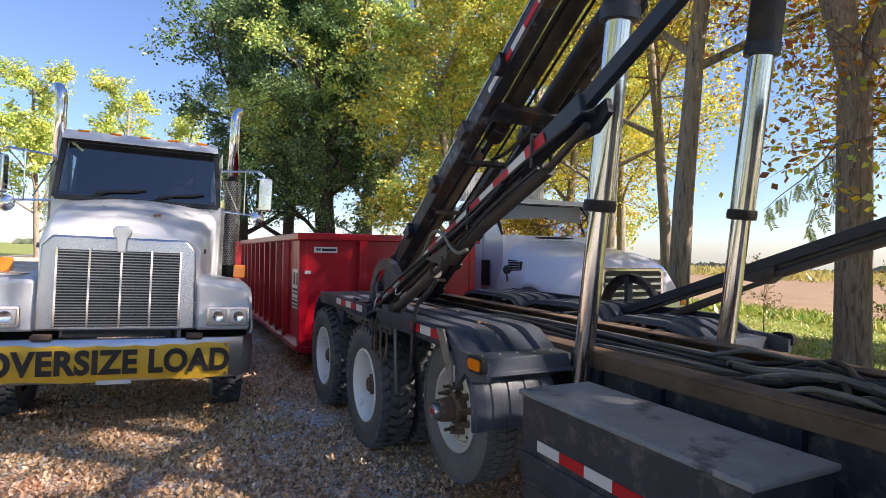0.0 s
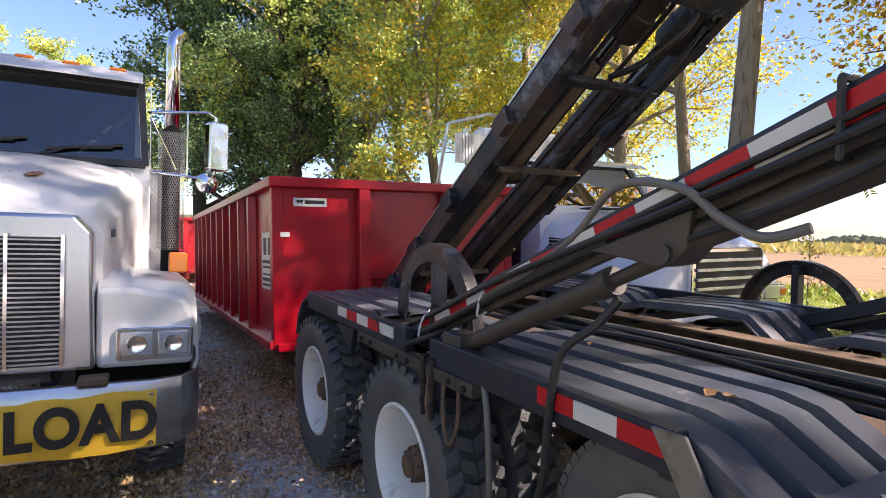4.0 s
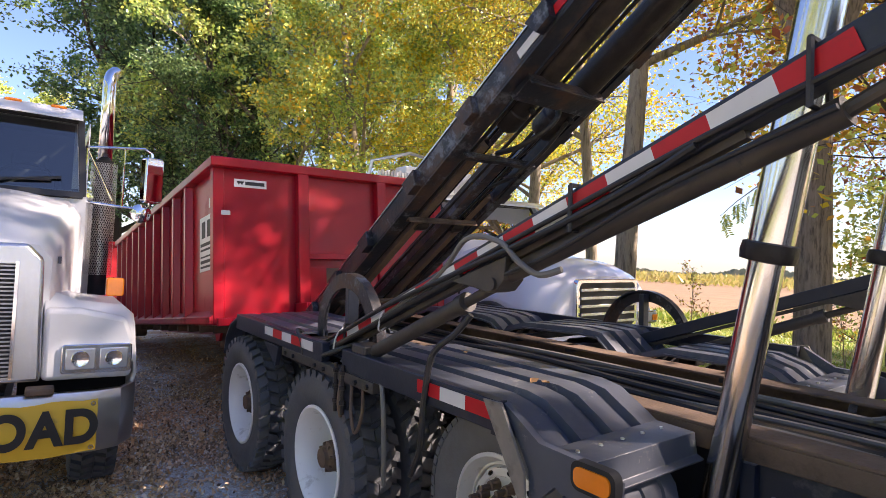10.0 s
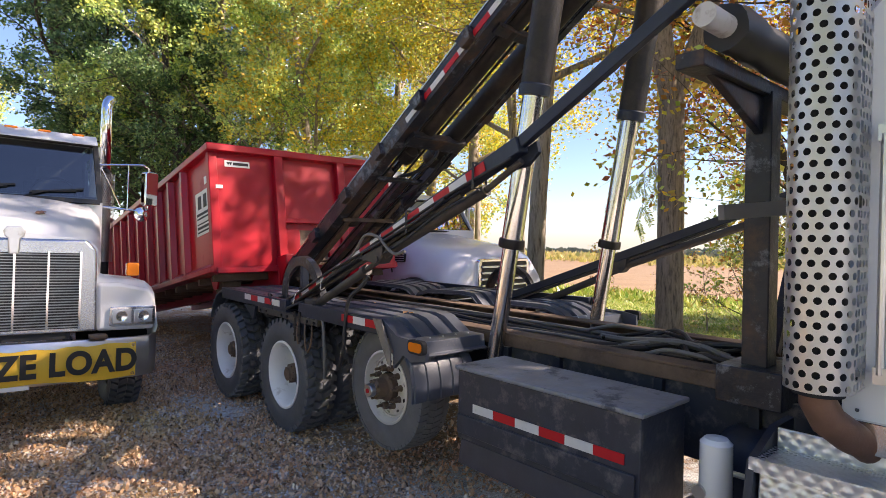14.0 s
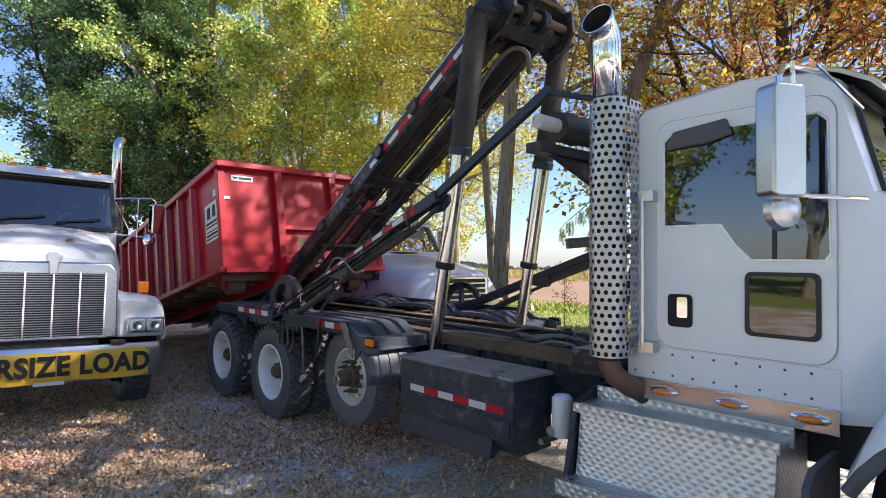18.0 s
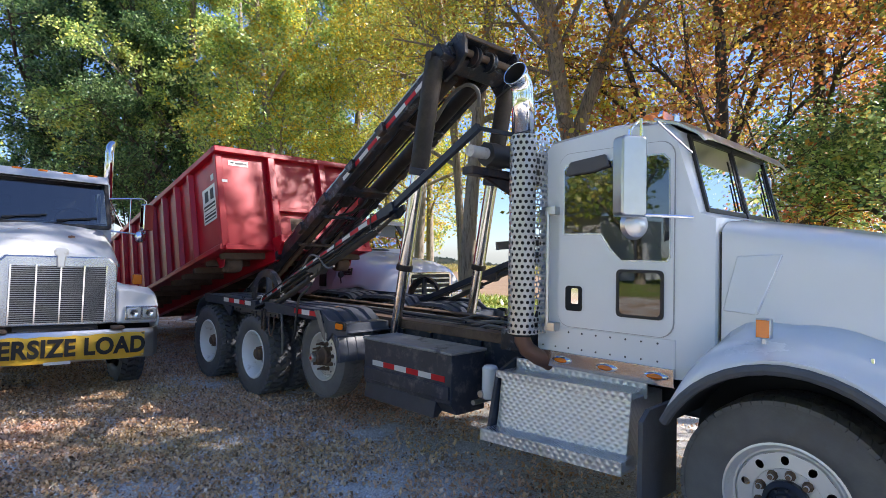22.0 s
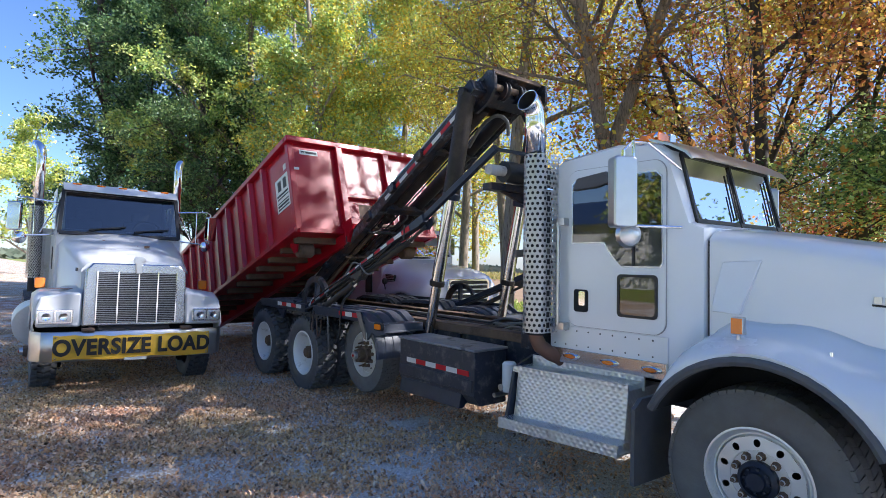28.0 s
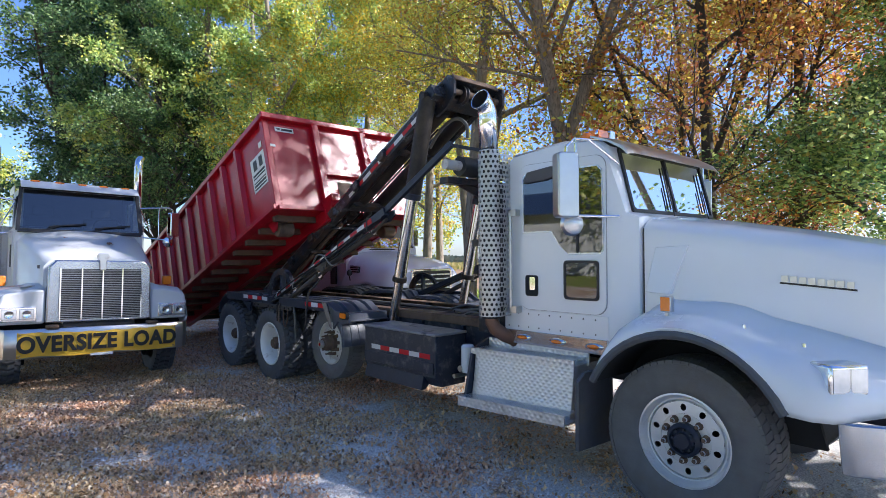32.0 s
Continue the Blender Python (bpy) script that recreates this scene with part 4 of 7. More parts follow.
def cab_side(X, s):
    xo = 2.75 - CW
    def span(a, b):
        return sorted((X(a), X(b)))
    door_out = rounded(-0.645, 0.24, 1.295, 2.59, 0.10)
    skin = on_side(door_out, *span(xo - 0.014, xo + 0.004)).mesh("door", WHITE, 35)
    skin = carve(skin, [on_side(DOOR_WIN, *span(xo - 0.1, xo + 0.1)), on_side(PEEP_WIN, *span(xo - 0.1, xo + 0.1))], SEAT, lambda p: False)
    d = part("door", skin, None, cab, "white cab door")
    part("door_seal", frame_ring(grow(door_out, 0.005), door_out, *span(xo - 0.006, xo + 0.004)), GRILLE, cab)
    # window with its dipped front corner
    win = DOOR_WIN
    part("window_seal", frame_ring(grow(win, 0.009), win, *span(xo - 0.021, xo - 0.012)), BRIGHT, d, "bright window trim")
    w = part("window", on_side(win, *span(xo - 0.018, xo - 0.0145)), GLASS_D, d, "dark door window")
    low = rounded(-0.565, -0.265, 1.425, 1.715, 0.035)
    part("window_seal", frame_ring(grow(low, 0.02), low, *span(xo - 0.024, xo - 0.012)), HOSE, d)
    part("peep_window", on_side(low, *span(xo - 0.019, xo - 0.0145)), GLASS_D, d, "small lower door window")
    part("divider", on_side([(-0.395, 1.80), (-0.375, 1.80), (-0.375, 2.50), (-0.395, 2.50)], *span(xo - 0.024, xo - 0.012)), HOSE, d)
    part("vent_shade", on_side([(0.17, 2.42), (0.13, 2.52), (-0.16, 2.55), (-0.19, 2.46), (-0.06, 2.43)], *span(xo - 0.05, xo - 0.016)), SEAT, d, "grey window deflector", bevel=0.01)
    hp = part("handle_plate", on_side(rounded(0.03, 0.17, 1.415, 1.60, 0.025), *span(xo - 0.022, xo - 0.013)), DARK, d)
    part("door_handle", on_side(rounded(0.05, 0.11, 1.47, 1.585, 0.012), *span(xo - 0.036, xo - 0.022)), CHROME, hp, "chrome paddle handle")
    g = G().tube([(X(xo - 0.03), 0.30, 1.27), (X(xo - 0.07), 0.30, 1.29), (X(xo - 0.07), 0.30, 2.16), (X(xo - 0.03), 0.30, 2.18)], 0.014, 10)
    part("grab_rail", g, STEEL, cab)
    for z in (1.285, 2.165):
        part("rail_bracket", G().box(*span(xo - 0.08, xo + 0.002), 0.23, 0.32, z - 0.03, z + 0.03), STEEL, cab)
    # sill with rivets and amber markers
    g = G().box(*span(xo - 0.004, xo + 0.02), -0.66, 0.43, 1.03, 1.285)
    part("sill_panel", g, WHITE, cab, bevel=0.004)
    rivet = G().lathe([(0, -0.003 * s), (0.006, -0.002 * s), (0.008, 0.003 * s)], 8).mesh("rivet", SEAT)
    for k in range(9):
        for z in (1.13, 1.25):
            part("rivet", rivet, None, cab, m=pose(X(xo - 0.006), 0.38 - 0.115 * k, z))
    sk = part("skirt", G().prism([(X(xo - 0.03), 1.098), (X(xo - 0.018), 0.975), (X(xo), 0.97), (X(xo + 0.02), 1.098)], "y", -0.66, 0.40), POLISH, cab, "polished stainless skirt", bevel=0.004)
    for y in (0.19, -0.18, -0.54):
        bz = part("marker_bezel", G().lathe([(0, -0.03), (0.045, -0.024), (0.075, -0.008), (0.08, 0.006)], 20, (X(xo - 0.024) if s == 1 else 0, 0, 0)).mesh("marker_bezel", CHROME) if s == 1 else G().lathe([(0, 0.03), (0.045, 0.024), (0.075, 0.008), (0.08, -0.006)], 20, (X(xo - 0.024), 0, 0)).mesh("marker_bezel", CHROME), None, sk, "chrome oval bezel", m=pose(0, y, 1.038) @ Matrix.Diagonal((1, 1.1, 0.36, 1)))
        part("lens", G().lathe([(0, -s * 0.046), (0.03, -s * 0.042), (0.05, -s * 0.026), (0.052, -s * 0.01)], 20, (X(xo - 0.024), 0, 0)).mesh("lens", AMBER), None, bz, "amber oval lens")
    # mirror on its chrome arms
    g = G().tube([(X(xo + 0.05), -0.58, 2.71), (X(1.62), -0.50, 2.70), (X(1.50), -0.51, 2.62), (X(1.47), -0.51, 2.14), (X(1.50), -0.50, 2.09), (X(xo), -0.76, 2.08)], 0.012, 8)
    g.tube([(X(1.58), -0.54, 2.70), (X(1.60), -0.55, 2.12)], 0.010, 8)
    g.tube([(X(xo + 0.03), -0.74, 2.50), (X(1.64), -0.62, 2.68)], 0.008, 6)
    mr = part("mirror_arm", g, CHROME, cab)
    mg = G().prism(rounded(-0.088, 0.088, 2.07, 2.57, 0.03), "y", -0.06, 0.05)
    mir = part("mirror", mg, STEEL, cab, "tall steel mirror housing", bevel=0.012, m=pose(X(1.475), -0.52, 0, 0, 0, s * -28))
    part("glass", G().prism(rounded(-0.075, 0.075, 2.09, 2.55, 0.025), "y", 0.051, 0.054), CHROME, mir)
    part("spot_mirror", G().lathe([(0, -0.03), (0.05, -0.028), (0.085, -0.012), (0.1, 0.02), (0.0, 0.022)], 28, (0, 0, 0), "y"), STEEL, cab, "round convex mirror", m=pose(X(1.60), -0.50, 2.03, 0, 0, s * -28))


both(cab_side)
# windscreen: two panes with a middle bar
for x0, x1 in ((2.01, 2.735), (2.765, 3.49)):
    g = G().add([(x0, -0.795, 2.14), (x1, -0.795, 2.14), (x1, -0.673, 2.625), (x0, -0.673, 2.625)], [(0, 1, 2, 3)])
    part("windscreen", g, GLASS_D, cab, "dark windscreen pane", smooth=0)
g = G().bar((2.75, -0.80, 2.13), (2.75, -0.672, 2.64), 0.03, 0.025)
for x in (2.0, 3.5):
    g.bar((x, -0.80, 2.13), (x, -0.672, 2.64), 0.03, 0.02)
g.bar((1.99, -0.672, 2.635), (3.51, -0.672, 2.635), 0.03, 0.02, (0, -1, 0)).bar((1.99, -0.80, 2.135), (3.51, -0.80, 2.135), 0.03, 0.02, (0, -1, 0))
part("windscreen_seal", g, HOSE, cab)
# visor, roof lamps, wipers
g = G().loft([[(x, y, z) for y, z in ((-0.48, 2.765), (-0.66, 2.725 - e), (-0.78, 2.655 - e), (-0.83, 2.59 - e), (-0.82, 2.588 - e), (-0.77, 2.64 - e), (-0.65, 2.71 - e), (-0.48, 2.75))] for x, e in ((1.87, 0.022), (1.90, 0.012), (2.0, 0.003), (2.75, 0.0), (3.5, 0.003), (3.60, 0.012), (3.63, 0.022))])
part("sun_visor", g, STEEL, cab, "polished metal sun visor")
for k in range(5):
    x = 1.90 + 0.425 * k
    part("roof_lamp", G().lathe([(0, 0.05), (0.035, 0.045), (0.055, 0.02), (0.06, 0.0)], 16, (x, -0.44, 2.745), "z"), AMBER, cab, "amber cab marker lamp")
part("beacon", G().prism(rounded(1.98, 2.14, 2.755, 2.835, 0.025), "y", -0.50, -0.40), AMBER, cab, "amber roof beacon", bevel=0.008)
part("beacon_lamp", G().prism(rounded(2.145, 2.23, 2.75, 2.845, 0.02), "y", -0.51, -0.39), POLISH, cab, "small bright work lamp", bevel=0.008)
part("air_horn", G().lathe([(0.0, 0.0), (0.035, 0.0), (0.04, -0.1), (0.05, -0.14)], 18, (2.02, -0.36, 2.80), "y"), CHROME, cab)
for x in (2.62, 3.32):
    g = G().tube([(x, -0.845, 2.11), (x + 0.02, -0.815, 2.19), (x + 0.03, -0.765, 2.38)], 0.006, 6).bar((x + 0.02, -0.80, 2.17), (x + 0.05, -0.705, 2.55), 0.008, 0.012)
    part("wiper", g, HOSE, cab)
g = G().box(2.0, 3.5, -0.35, 0.35, 1.2, 1.5).box(2.02, 2.5, 0.1, 0.25, 1.5, 2.35).box(3.0, 3.48, 0.1, 0.25, 1.5, 2.35)
part("seats", g, SEAT, cab, bevel=0.05)
g = G().box(2.02, 3.48, -0.76, -0.5, 1.6, 2.08)
part("dashboard", g, DARK, cab, bevel=0.04)
g = G().tube([(2.25 + 0.23 * math.cos(2 * math.pi * k / 24), -0.42 + 0.08 * math.sin(2 * math.pi * k / 24), 2.0 + 0.22 * math.sin(2 * math.pi * k / 24)) for k in range(25)], 0.014, 8)
part("steering_wheel", g.bar((2.03, -0.42, 2.0), (2.47, -0.42, 2.0), 0.03, 0.03), DARK, cab)

# ---- bonnet, wings, grille, bumper ----
HOOD = [(-0.887, 0.745, 2.10, 1.0, 0.11), (-0.95, 0.742, 2.095, 1.0, 0.12), (-1.3, 0.695, 2.05, 1.0, 0.14), (-1.9, 0.60, 1.95, 1.0, 0.16), (-2.5, 0.50, 1.83, 0.9, 0.18), (-2.85, 0.46, 1.74, 0.85, 0.18), (-2.9, 0.42, 1.68, 0.85, 0.18)]


def hood_ring(y):
    """One cross-section of the hood: upright sides, rounded shoulders and a slightly crowned top."""
    t = np.array(HOOD)[::-1]
    half, zt, zb, sh = [float(np.interp(y, t[:, 0], t[:, k])) for k in (1, 2, 3, 4)]
    side = [(half, zb), (half + 0.004, zb + 0.35 * (zt - zb)), (half + 0.005, zt - 1.5 * sh), (half + 0.004, zt - sh)]
    for k in range(1, 7):
        a = radians(15 * k)
        side.append((half - 0.34 * half * (1 - math.cos(a)), zt - sh + (sh - 0.025) * math.sin(a)))
    side += [(half * 0.45, zt - 0.012), (half * 0.2, zt - 0.003)]
    return [(CX - x, y, z) for x, z in side] + [(CX, y, zt)] + [(CX + x, y, z) for x, z in reversed(side)]


g = G().loft([hood_ring(y) for y in (-0.887, -0.92, -0.95, -1.05, -1.15, -1.3, -1.45, -1.6, -1.75, -1.9, -2.05, -2.2, -2.35, -2.5, -2.68, -2.85, -2.88, -2.9)])
hood = part("hood", g, WHITE, lorry, "long white sloping hood", smooth=50)
part("hood_gap", G().box(CX - 0.748, CX - 0.72, -0.886, -0.876, 1.02, 1.99), HOSE, hood)
part("grille", G().box(CX - 0.40, CX + 0.40, -2.93, -2.895, 0.95, 1.62), CHROME, lorry, bevel=0.01)


def wing(X, s):
    """A wheel wing: an arch over the tyre, blending inwards to the hood, with a rubber lip."""
    line = []
    for k in range(17):
        a = radians(27 + 126 * k / 16)
        line.append((-1.40 + 0.70 * math.cos(a), 0.545 + 0.72 * math.sin(a)))
    rows = []
    for y, z, xo in [(y, z, 1.44) for y, z in line] + [(-2.15, 0.86, 1.45), (-2.24, 0.86, 1.485), (-2.30, 0.865, 1.55), (-2.36, 0.87, 1.66), (-2.46, 0.88, 1.82), (-2.62, 0.90, 2.02), (-2.80, 0.92, 2.20)]:
        t = min(1, max(0, (-0.72 - y) / 1.7))
        inner = 0.78 - 0.26 * t
        crest = 1.355 - 0.05 * t - 0.25 * t * t
        e = min(1, max(0, (-0.74 - y) / 0.46))
        e = e * e * (3 - 2 * e)
        top = max(z + 0.06, (z + 0.07) * (1 - e) + crest * e)
        xi = CX - inner
        rows.append([(X(xo), y, z), (X(xo - 0.008), y, z + 0.035), (X(xo + 0.01), y, 0.45 * z + 0.55 * top), (X(min(xo + 0.07, xi)), y, top - 0.01), (X(min(xo + 0.22, xi)), y, top + 0.03), (X(max(xi - 0.04, xo)), y, top + 0.07), (X(max(xi + 0.06, xo + 0.05)), y, top + 0.16)])
    g = G().loft(rows, caps=False, closed=False)
    w = part("wing", g, WHITE, lorry, "white front wing", smooth=60)
    sd = w.modifiers.new("thick", "SOLIDIFY")
    sd.thickness = 0.012
    lip = [(X(1.425), y, z - 0.005) for y, z in line]
    part("wing_lip", G().tube(lip, 0.029, 8), RUBBER, w, "black rubber wing edge")
    # wheel well liner
    rows = [[(X(1.446), y, z - 0.004), (X(1.5), y, z - 0.02), (X(2.03), y, z - 0.02)] for y, z in line]
    wl = G().loft(rows, caps=False, closed=False)
    wl.prism([(-0.72, 0.55)] + [(y, z - 0.02) for y, z in line] + [(-2.10, 0.55)], "x", *sorted((X(1.985), X(2.03))))
    part("wheel_well", wl, DARK, w, smooth=60)
    # marker on the wing, clips, headlamp
    b = part("turn_signal", G().box(*sorted((X(1.618), X(1.672))), -1.275, -1.20, 1.385, 1.495).box(*sorted((X(1.635), X(1.66))), -1.25, -1.225, 1.33, 1.386), STEEL, lorry, bevel=0.006)
    part("lens", G().box(*sorted((X(1.61), X(1.62))), -1.27, -1.205, 1.392, 1.488), AMBER, b, "amber lens", bevel=0.003)
    for y, x, z in ((-1.70, 1.75, 1.278), (-2.03, 1.78, 1.19)):
        part("bonnet_clip", G().lathe([(0, 0.05), (0.012, 0.05), (0.014, 0.02), (0.035, 0.005), (0.04, 0.0)], 14, (X(x), y, z), "z"), CHROME, lorry)
    hl = part("headlamp", G().box(-0.12, 0.12, -0.035, 0.12, -0.088, 0.088), CHROME, lorry, "rectangular chrome headlamp", bevel=0.015, m=pose(X(1.60), -2.275, 1.085, 0, 0, -s * 35))
    for x in (-0.055, 0.055):
        part("lens", G().box(x - 0.05, x + 0.05, -0.041, -0.034, -0.065, 0.065), LENS, hl)
    def hx(y):
        return CX - (0.742 + 0.135 * (y + 0.95) if y > -1.3 else 0.695 + 0.095 * (y + 1.3) / 0.6 if y > -1.9 else 0.60 + 0.10 * (y + 1.9) / 0.6) - 0.004
    quad = [(-0.90, 1.49, 0.022), (-1.095, 1.478, 0.055), (-1.225, 1.85, 0.03), (-0.975, 1.838, 0.008)]
    g = G().add([(X(hx(y) - e), y, z) for y, z, e in quad] + [(X(hx(y) + 0.03), y, z) for y, z, e in quad], [(0, 1, 2, 3), (7, 6, 5, 4), (0, 4, 5, 1), (1, 5, 6, 2), (2, 6, 7, 3), (3, 7, 4, 0)])
    part("air_scoop", g, WHITE, hood, bevel=0.008)
    badge = part("name_badge", G().loft([[(X(hx(y) - 0.006), y, z - 0.012), (X(hx(y) - 0.006), y, z), (X(hx(y) + 0.02), y, z), (X(hx(y) + 0.02), y, z - 0.012)] for y, z in ((-1.80, 1.592), (-1.9, 1.584), (-2.22, 1.555))]), INK, hood, "chrome badge with raised blocks")
    for k in range(8):
        y, z = -1.81 - 0.051 * k, 1.594 - 0.0047 * k
        part("block", G().loft([[(X(hx(yy) - 0.01), yy, z), (X(hx(yy) - 0.01), yy, z + 0.042), (X(hx(yy) + 0.02), yy, z + 0.042), (X(hx(yy) + 0.02), yy, z)] for yy in (y, y - 0.038)]), STEEL, badge)


both(wing)
g = G().loft([[(x, y, z) for y, z in ((-2.58 - b, 0.58), (-2.61 - b, 0.66), (-2.58 - b, 0.865), (-2.50 - b, 0.865), (-2.52 - b, 0.58))] for x, b in ((1.52, -0.25), (1.62, -0.06), (1.8, 0.12), (2.2, 0.30), (3.3, 0.30), (3.7, 0.12), (3.88, -0.06), (3.98, -0.25))])
part("bumper", g, BRIGHT, lorry, "chrome front bumper", bevel=0.01)

# ---- exhaust ----
SX, SY = 1.70, 0.47
g = G()
holes(g, lambda u, v: (SX - 0.115 * math.cos(radians(-100 + 22.0 * u)), SY + 0.115 * math.sin(radians(-100 + 22.0 * u)), 1.22 + 0.0449 * v), 9, 34, 0.62, True, 12)
holes(g, lambda u, v: (SX + 0.02 + 0.044 * u, SY - 0.113, 1.22 + 0.0449 * v), 3, 34, 0.62, True, 12)
stack = part("exhaust_shield", g.weld(), SHIELD, lorry, "perforated polished heat shield")
part("silencer", G().tube([(SX, SY, 1.2), (SX, SY, 2.72)], 0.088, 24), DARK, stack)
bend = [(SX - 0.03 - 0.15 * (1 - math.cos(radians(a))), SY - 0.005 * (1 - math.cos(radians(a))), 3.06 + 0.15 * math.sin(radians(a))) for a in (0, 15, 30, 45, 60, 76)]
g = G().tube([(SX - 0.02, SY, 2.70)] + bend, [0.088] * 5 + [0.092, 0.10], 28, False)
# near-black inner tube lines the open end of the pipe
part("pipe_lining", G().tube([(SX - 0.02, SY, 2.8)] + bend, [0.080] * 5 + [0.084, 0.090], 24, False), DARK, stack, "dark inside of the pipe")
tip = part("exhaust_pipe", g, CHROME, stack, "curved chrome exhaust tip")
sd = tip.modifiers.new("thick", "SOLIDIFY")
sd.thickness = 0.006
g = G().tube([(SX, SY, 1.24), (SX, SY, 1.17), (SX + 0.02, SY - 0.03, 1.10), (SX + 0.09, SY - 0.08, 1.04), (SX + 0.18, SY - 0.11, 1.0), (SX + 0.27, SY - 0.12, 0.93)], 0.064, 18)
part("exhaust_elbow", g, EXH, stack, "heat-browned exhaust elbow")
for z in (1.9, 2.5):
    part("shield_bracket", G().box(SX + 0.13, 2.0, SY - 0.11, SY - 0.07, z, z + 0.06), STEEL, stack)

# ---- tarp gantry behind the cab ----
gantry = part("gantry_post", G().box(2.20, 2.32, 0.82, 0.94, 1.10, 2.49).box(2.10, 2.46, 0.72, 1.02, 0.98, 1.16), HOIST, lorry, "black steel tarp gantry post", bevel=0.006)
part("gantry_post", G().box(3.18, 3.30, 0.82, 0.94, 1.10, 2.49).box(3.04, 3.40, 0.72, 1.02, 0.98, 1.16), HOIST, lorry, "black steel tarp gantry post", bevel=0.006)
part("gantry_beam", G().box(1.50, 4.0, 0.83, 0.95, 2.47, 2.535).prism([(1.66, 2.47), (2.22, 2.47), (2.22, 2.28)], "y", 0.86, 0.90), HOIST, lorry, bevel=0.006)
part("gantry_brace", G().bar((2.4, 0.86, 1.2), (3.1, 0.86, 2.5), 0.05, 0.05).bar((2.34, 0.86, 1.95), (3.16, 0.86, 1.95), 0.06, 0.08), HOIST, lorry)
part("gantry_lever", G().bar((2.24, 0.77, 1.93), (1.92, 0.93, 1.90), 0.04, 0.07), HOSE_G, lorry, "worn pale steel lever")
roll = part("tarp_roller", G().tube([(1.43, 0.80, 2.64), (1.66, 0.80, 2.64), (1.68, 0.80, 2.64), (4.1, 0.80, 2.64)], [0.047, 0.047, 0.06, 0.06], 18), RIM_D, lorry, "aluminium tarp roller tube")
rr = random.Random(4)
rings = []
for k in range(26):
    x = 1.62 + 2.3 * k / 25
    rings.append([(x, 0.80 + (0.085 + 0.02 * rr.random()) * math.cos(a), 2.64 + (0.085 + 0.02 * rr.random()) * math.sin(a)) for a in (2 * math.pi * j / 14 for j in range(14))])
part("rolled_tarp", G().loft(rings), HOSE, roll, "frayed black rolled tarp", smooth=50)


# ---- tarp arms with their pivots ----
def tarp_arm(X, s, dy, dz):
    """A square-tube arm from its rear pivot up to the roller, with its ram and half-round guide."""
    def P(y, z, off=0.0):
        return Vector((X(1.56 + 0.07 * (y - 3.5) + off), y + dy, z + dz))
    def Z(y):
        return 1.60 - 0.366 * (y - 3.5)
    arm = part("tarp_arm", G().bar(P(5.0, Z(5.0)), P(1.72, Z(1.72)), 0.07, 0.086 if s == 1 else 0.078), BLACK, lorry, "black square-tube tarp arm", bevel=0.006)
    part("arm_tip", G().bar(P(1.80, Z(1.80)), P(0.72, 2.82, 0.08), 0.045, 0.062), BLACK, arm, bevel=0.005)
    part("tip_link", G().bar(P(0.74, 2.81, 0.08), P(0.40, 2.72, 0.35), 0.03, 0.03), BLACK, arm)
    part("arm_gusset", G().prism([(1.90 + dy, 2.17 + dz), (1.66 + dy, 2.265 + dz), (1.645 + dy, 2.21 + dz), (1.72 + dy, 2.145 + dz), (1.84 + dy, 2.13 + dz)], "x", *sorted((X(1.475), X(1.50)))), BLACK, arm)
    part("arm_sleeve", G().bar(P(4.8, Z(4.8) - 0.058), P(2.2, Z(2.2) - 0.058), 0.03, 0.022), DUSTY, arm)
    d = (P(1.72, Z(1.72)) - P(5.0, Z(5.0))).normalized()
    tape(arm, P(4.75, Z(4.75), -0.0375), d, 18, 0.165, 0.056, (-s, 0, 0))
    part("knuckle", G().prism([(3.36 + dy, 1.61 + dz), (3.04 + dy, 1.72 + dz), (3.05 + dy, 1.63 + dz), (3.09 + dy, 1.59 + dz), (3.14 + dy, 1.58 + dz), (3.22 + dy, 1.595 + dz)], "x", *sorted((X(1.49), X(1.59)))), DUSTY, arm, bevel=0.004)
    part("knuckle_pin", G().tube([P(3.11, 1.615, -0.055), P(3.11, 1.615, 0.06)], 0.024, 14), DUSTY, arm)
    ram = part("arm_ram", G().tube([P(4.10, 1.205, -0.03), P(3.32, 1.53, 0.0)], 0.035, 18).tube([P(3.37, 1.51, 0.0), P(3.32, 1.53, 0.0)], 0.042, 18), DUSTY, lorry, "dusty black hydraulic ram")
    part("ram_rod", G().tube([P(3.32, 1.53, 0.0), P(3.11, 1.615, 0.0)], 0.02, 12), DUSTY, ram)
    part("extension_ram", G().tube([P(3.12, Z(3.12) - 0.106, 0.01), P(2.0, Z(2.0) - 0.112, 0.01)], 0.033, 18).tube([P(2.0, Z(2.0) - 0.112, 0.01), P(1.72, Z(1.72) - 0.085, 0.0)], 0.018, 10), DUSTY, arm)
    part("ram_clevis", G().box(*sorted((X(1.50), X(1.62))), 4.08 + dy, 4.22 + dy, 1.10 + dz, 1.24 + dz), DUSTY, ram, bevel=0.01)
    gy, gz, gx = 4.62 + dy, 1.20 + dz, (1.66 if s == 1 else 1.40)
    rings = []
    for k in range(29):
        a = radians(-10 + 200 * k / 28)
        rings.append([(X(gx + e), gy + r * math.cos(a), gz + r * math.sin(a)) for e, r in ((0, 0.30), (0, 0.39), (0.06, 0.39), (0.06, 0.378), (0.012, 0.376), (0.012, 0.30))])
    gd = part("arm_guide", G().loft(rings), HOIST, lorry, "half-round black steel guide", smooth=30)
    part("guide_post", G().box(*sorted((X(gx + 0.01), X(gx + 0.08))), gy - 0.022, gy + 0.022, 0.98, gz + 0.36), BLACK, gd, bevel=0.004)
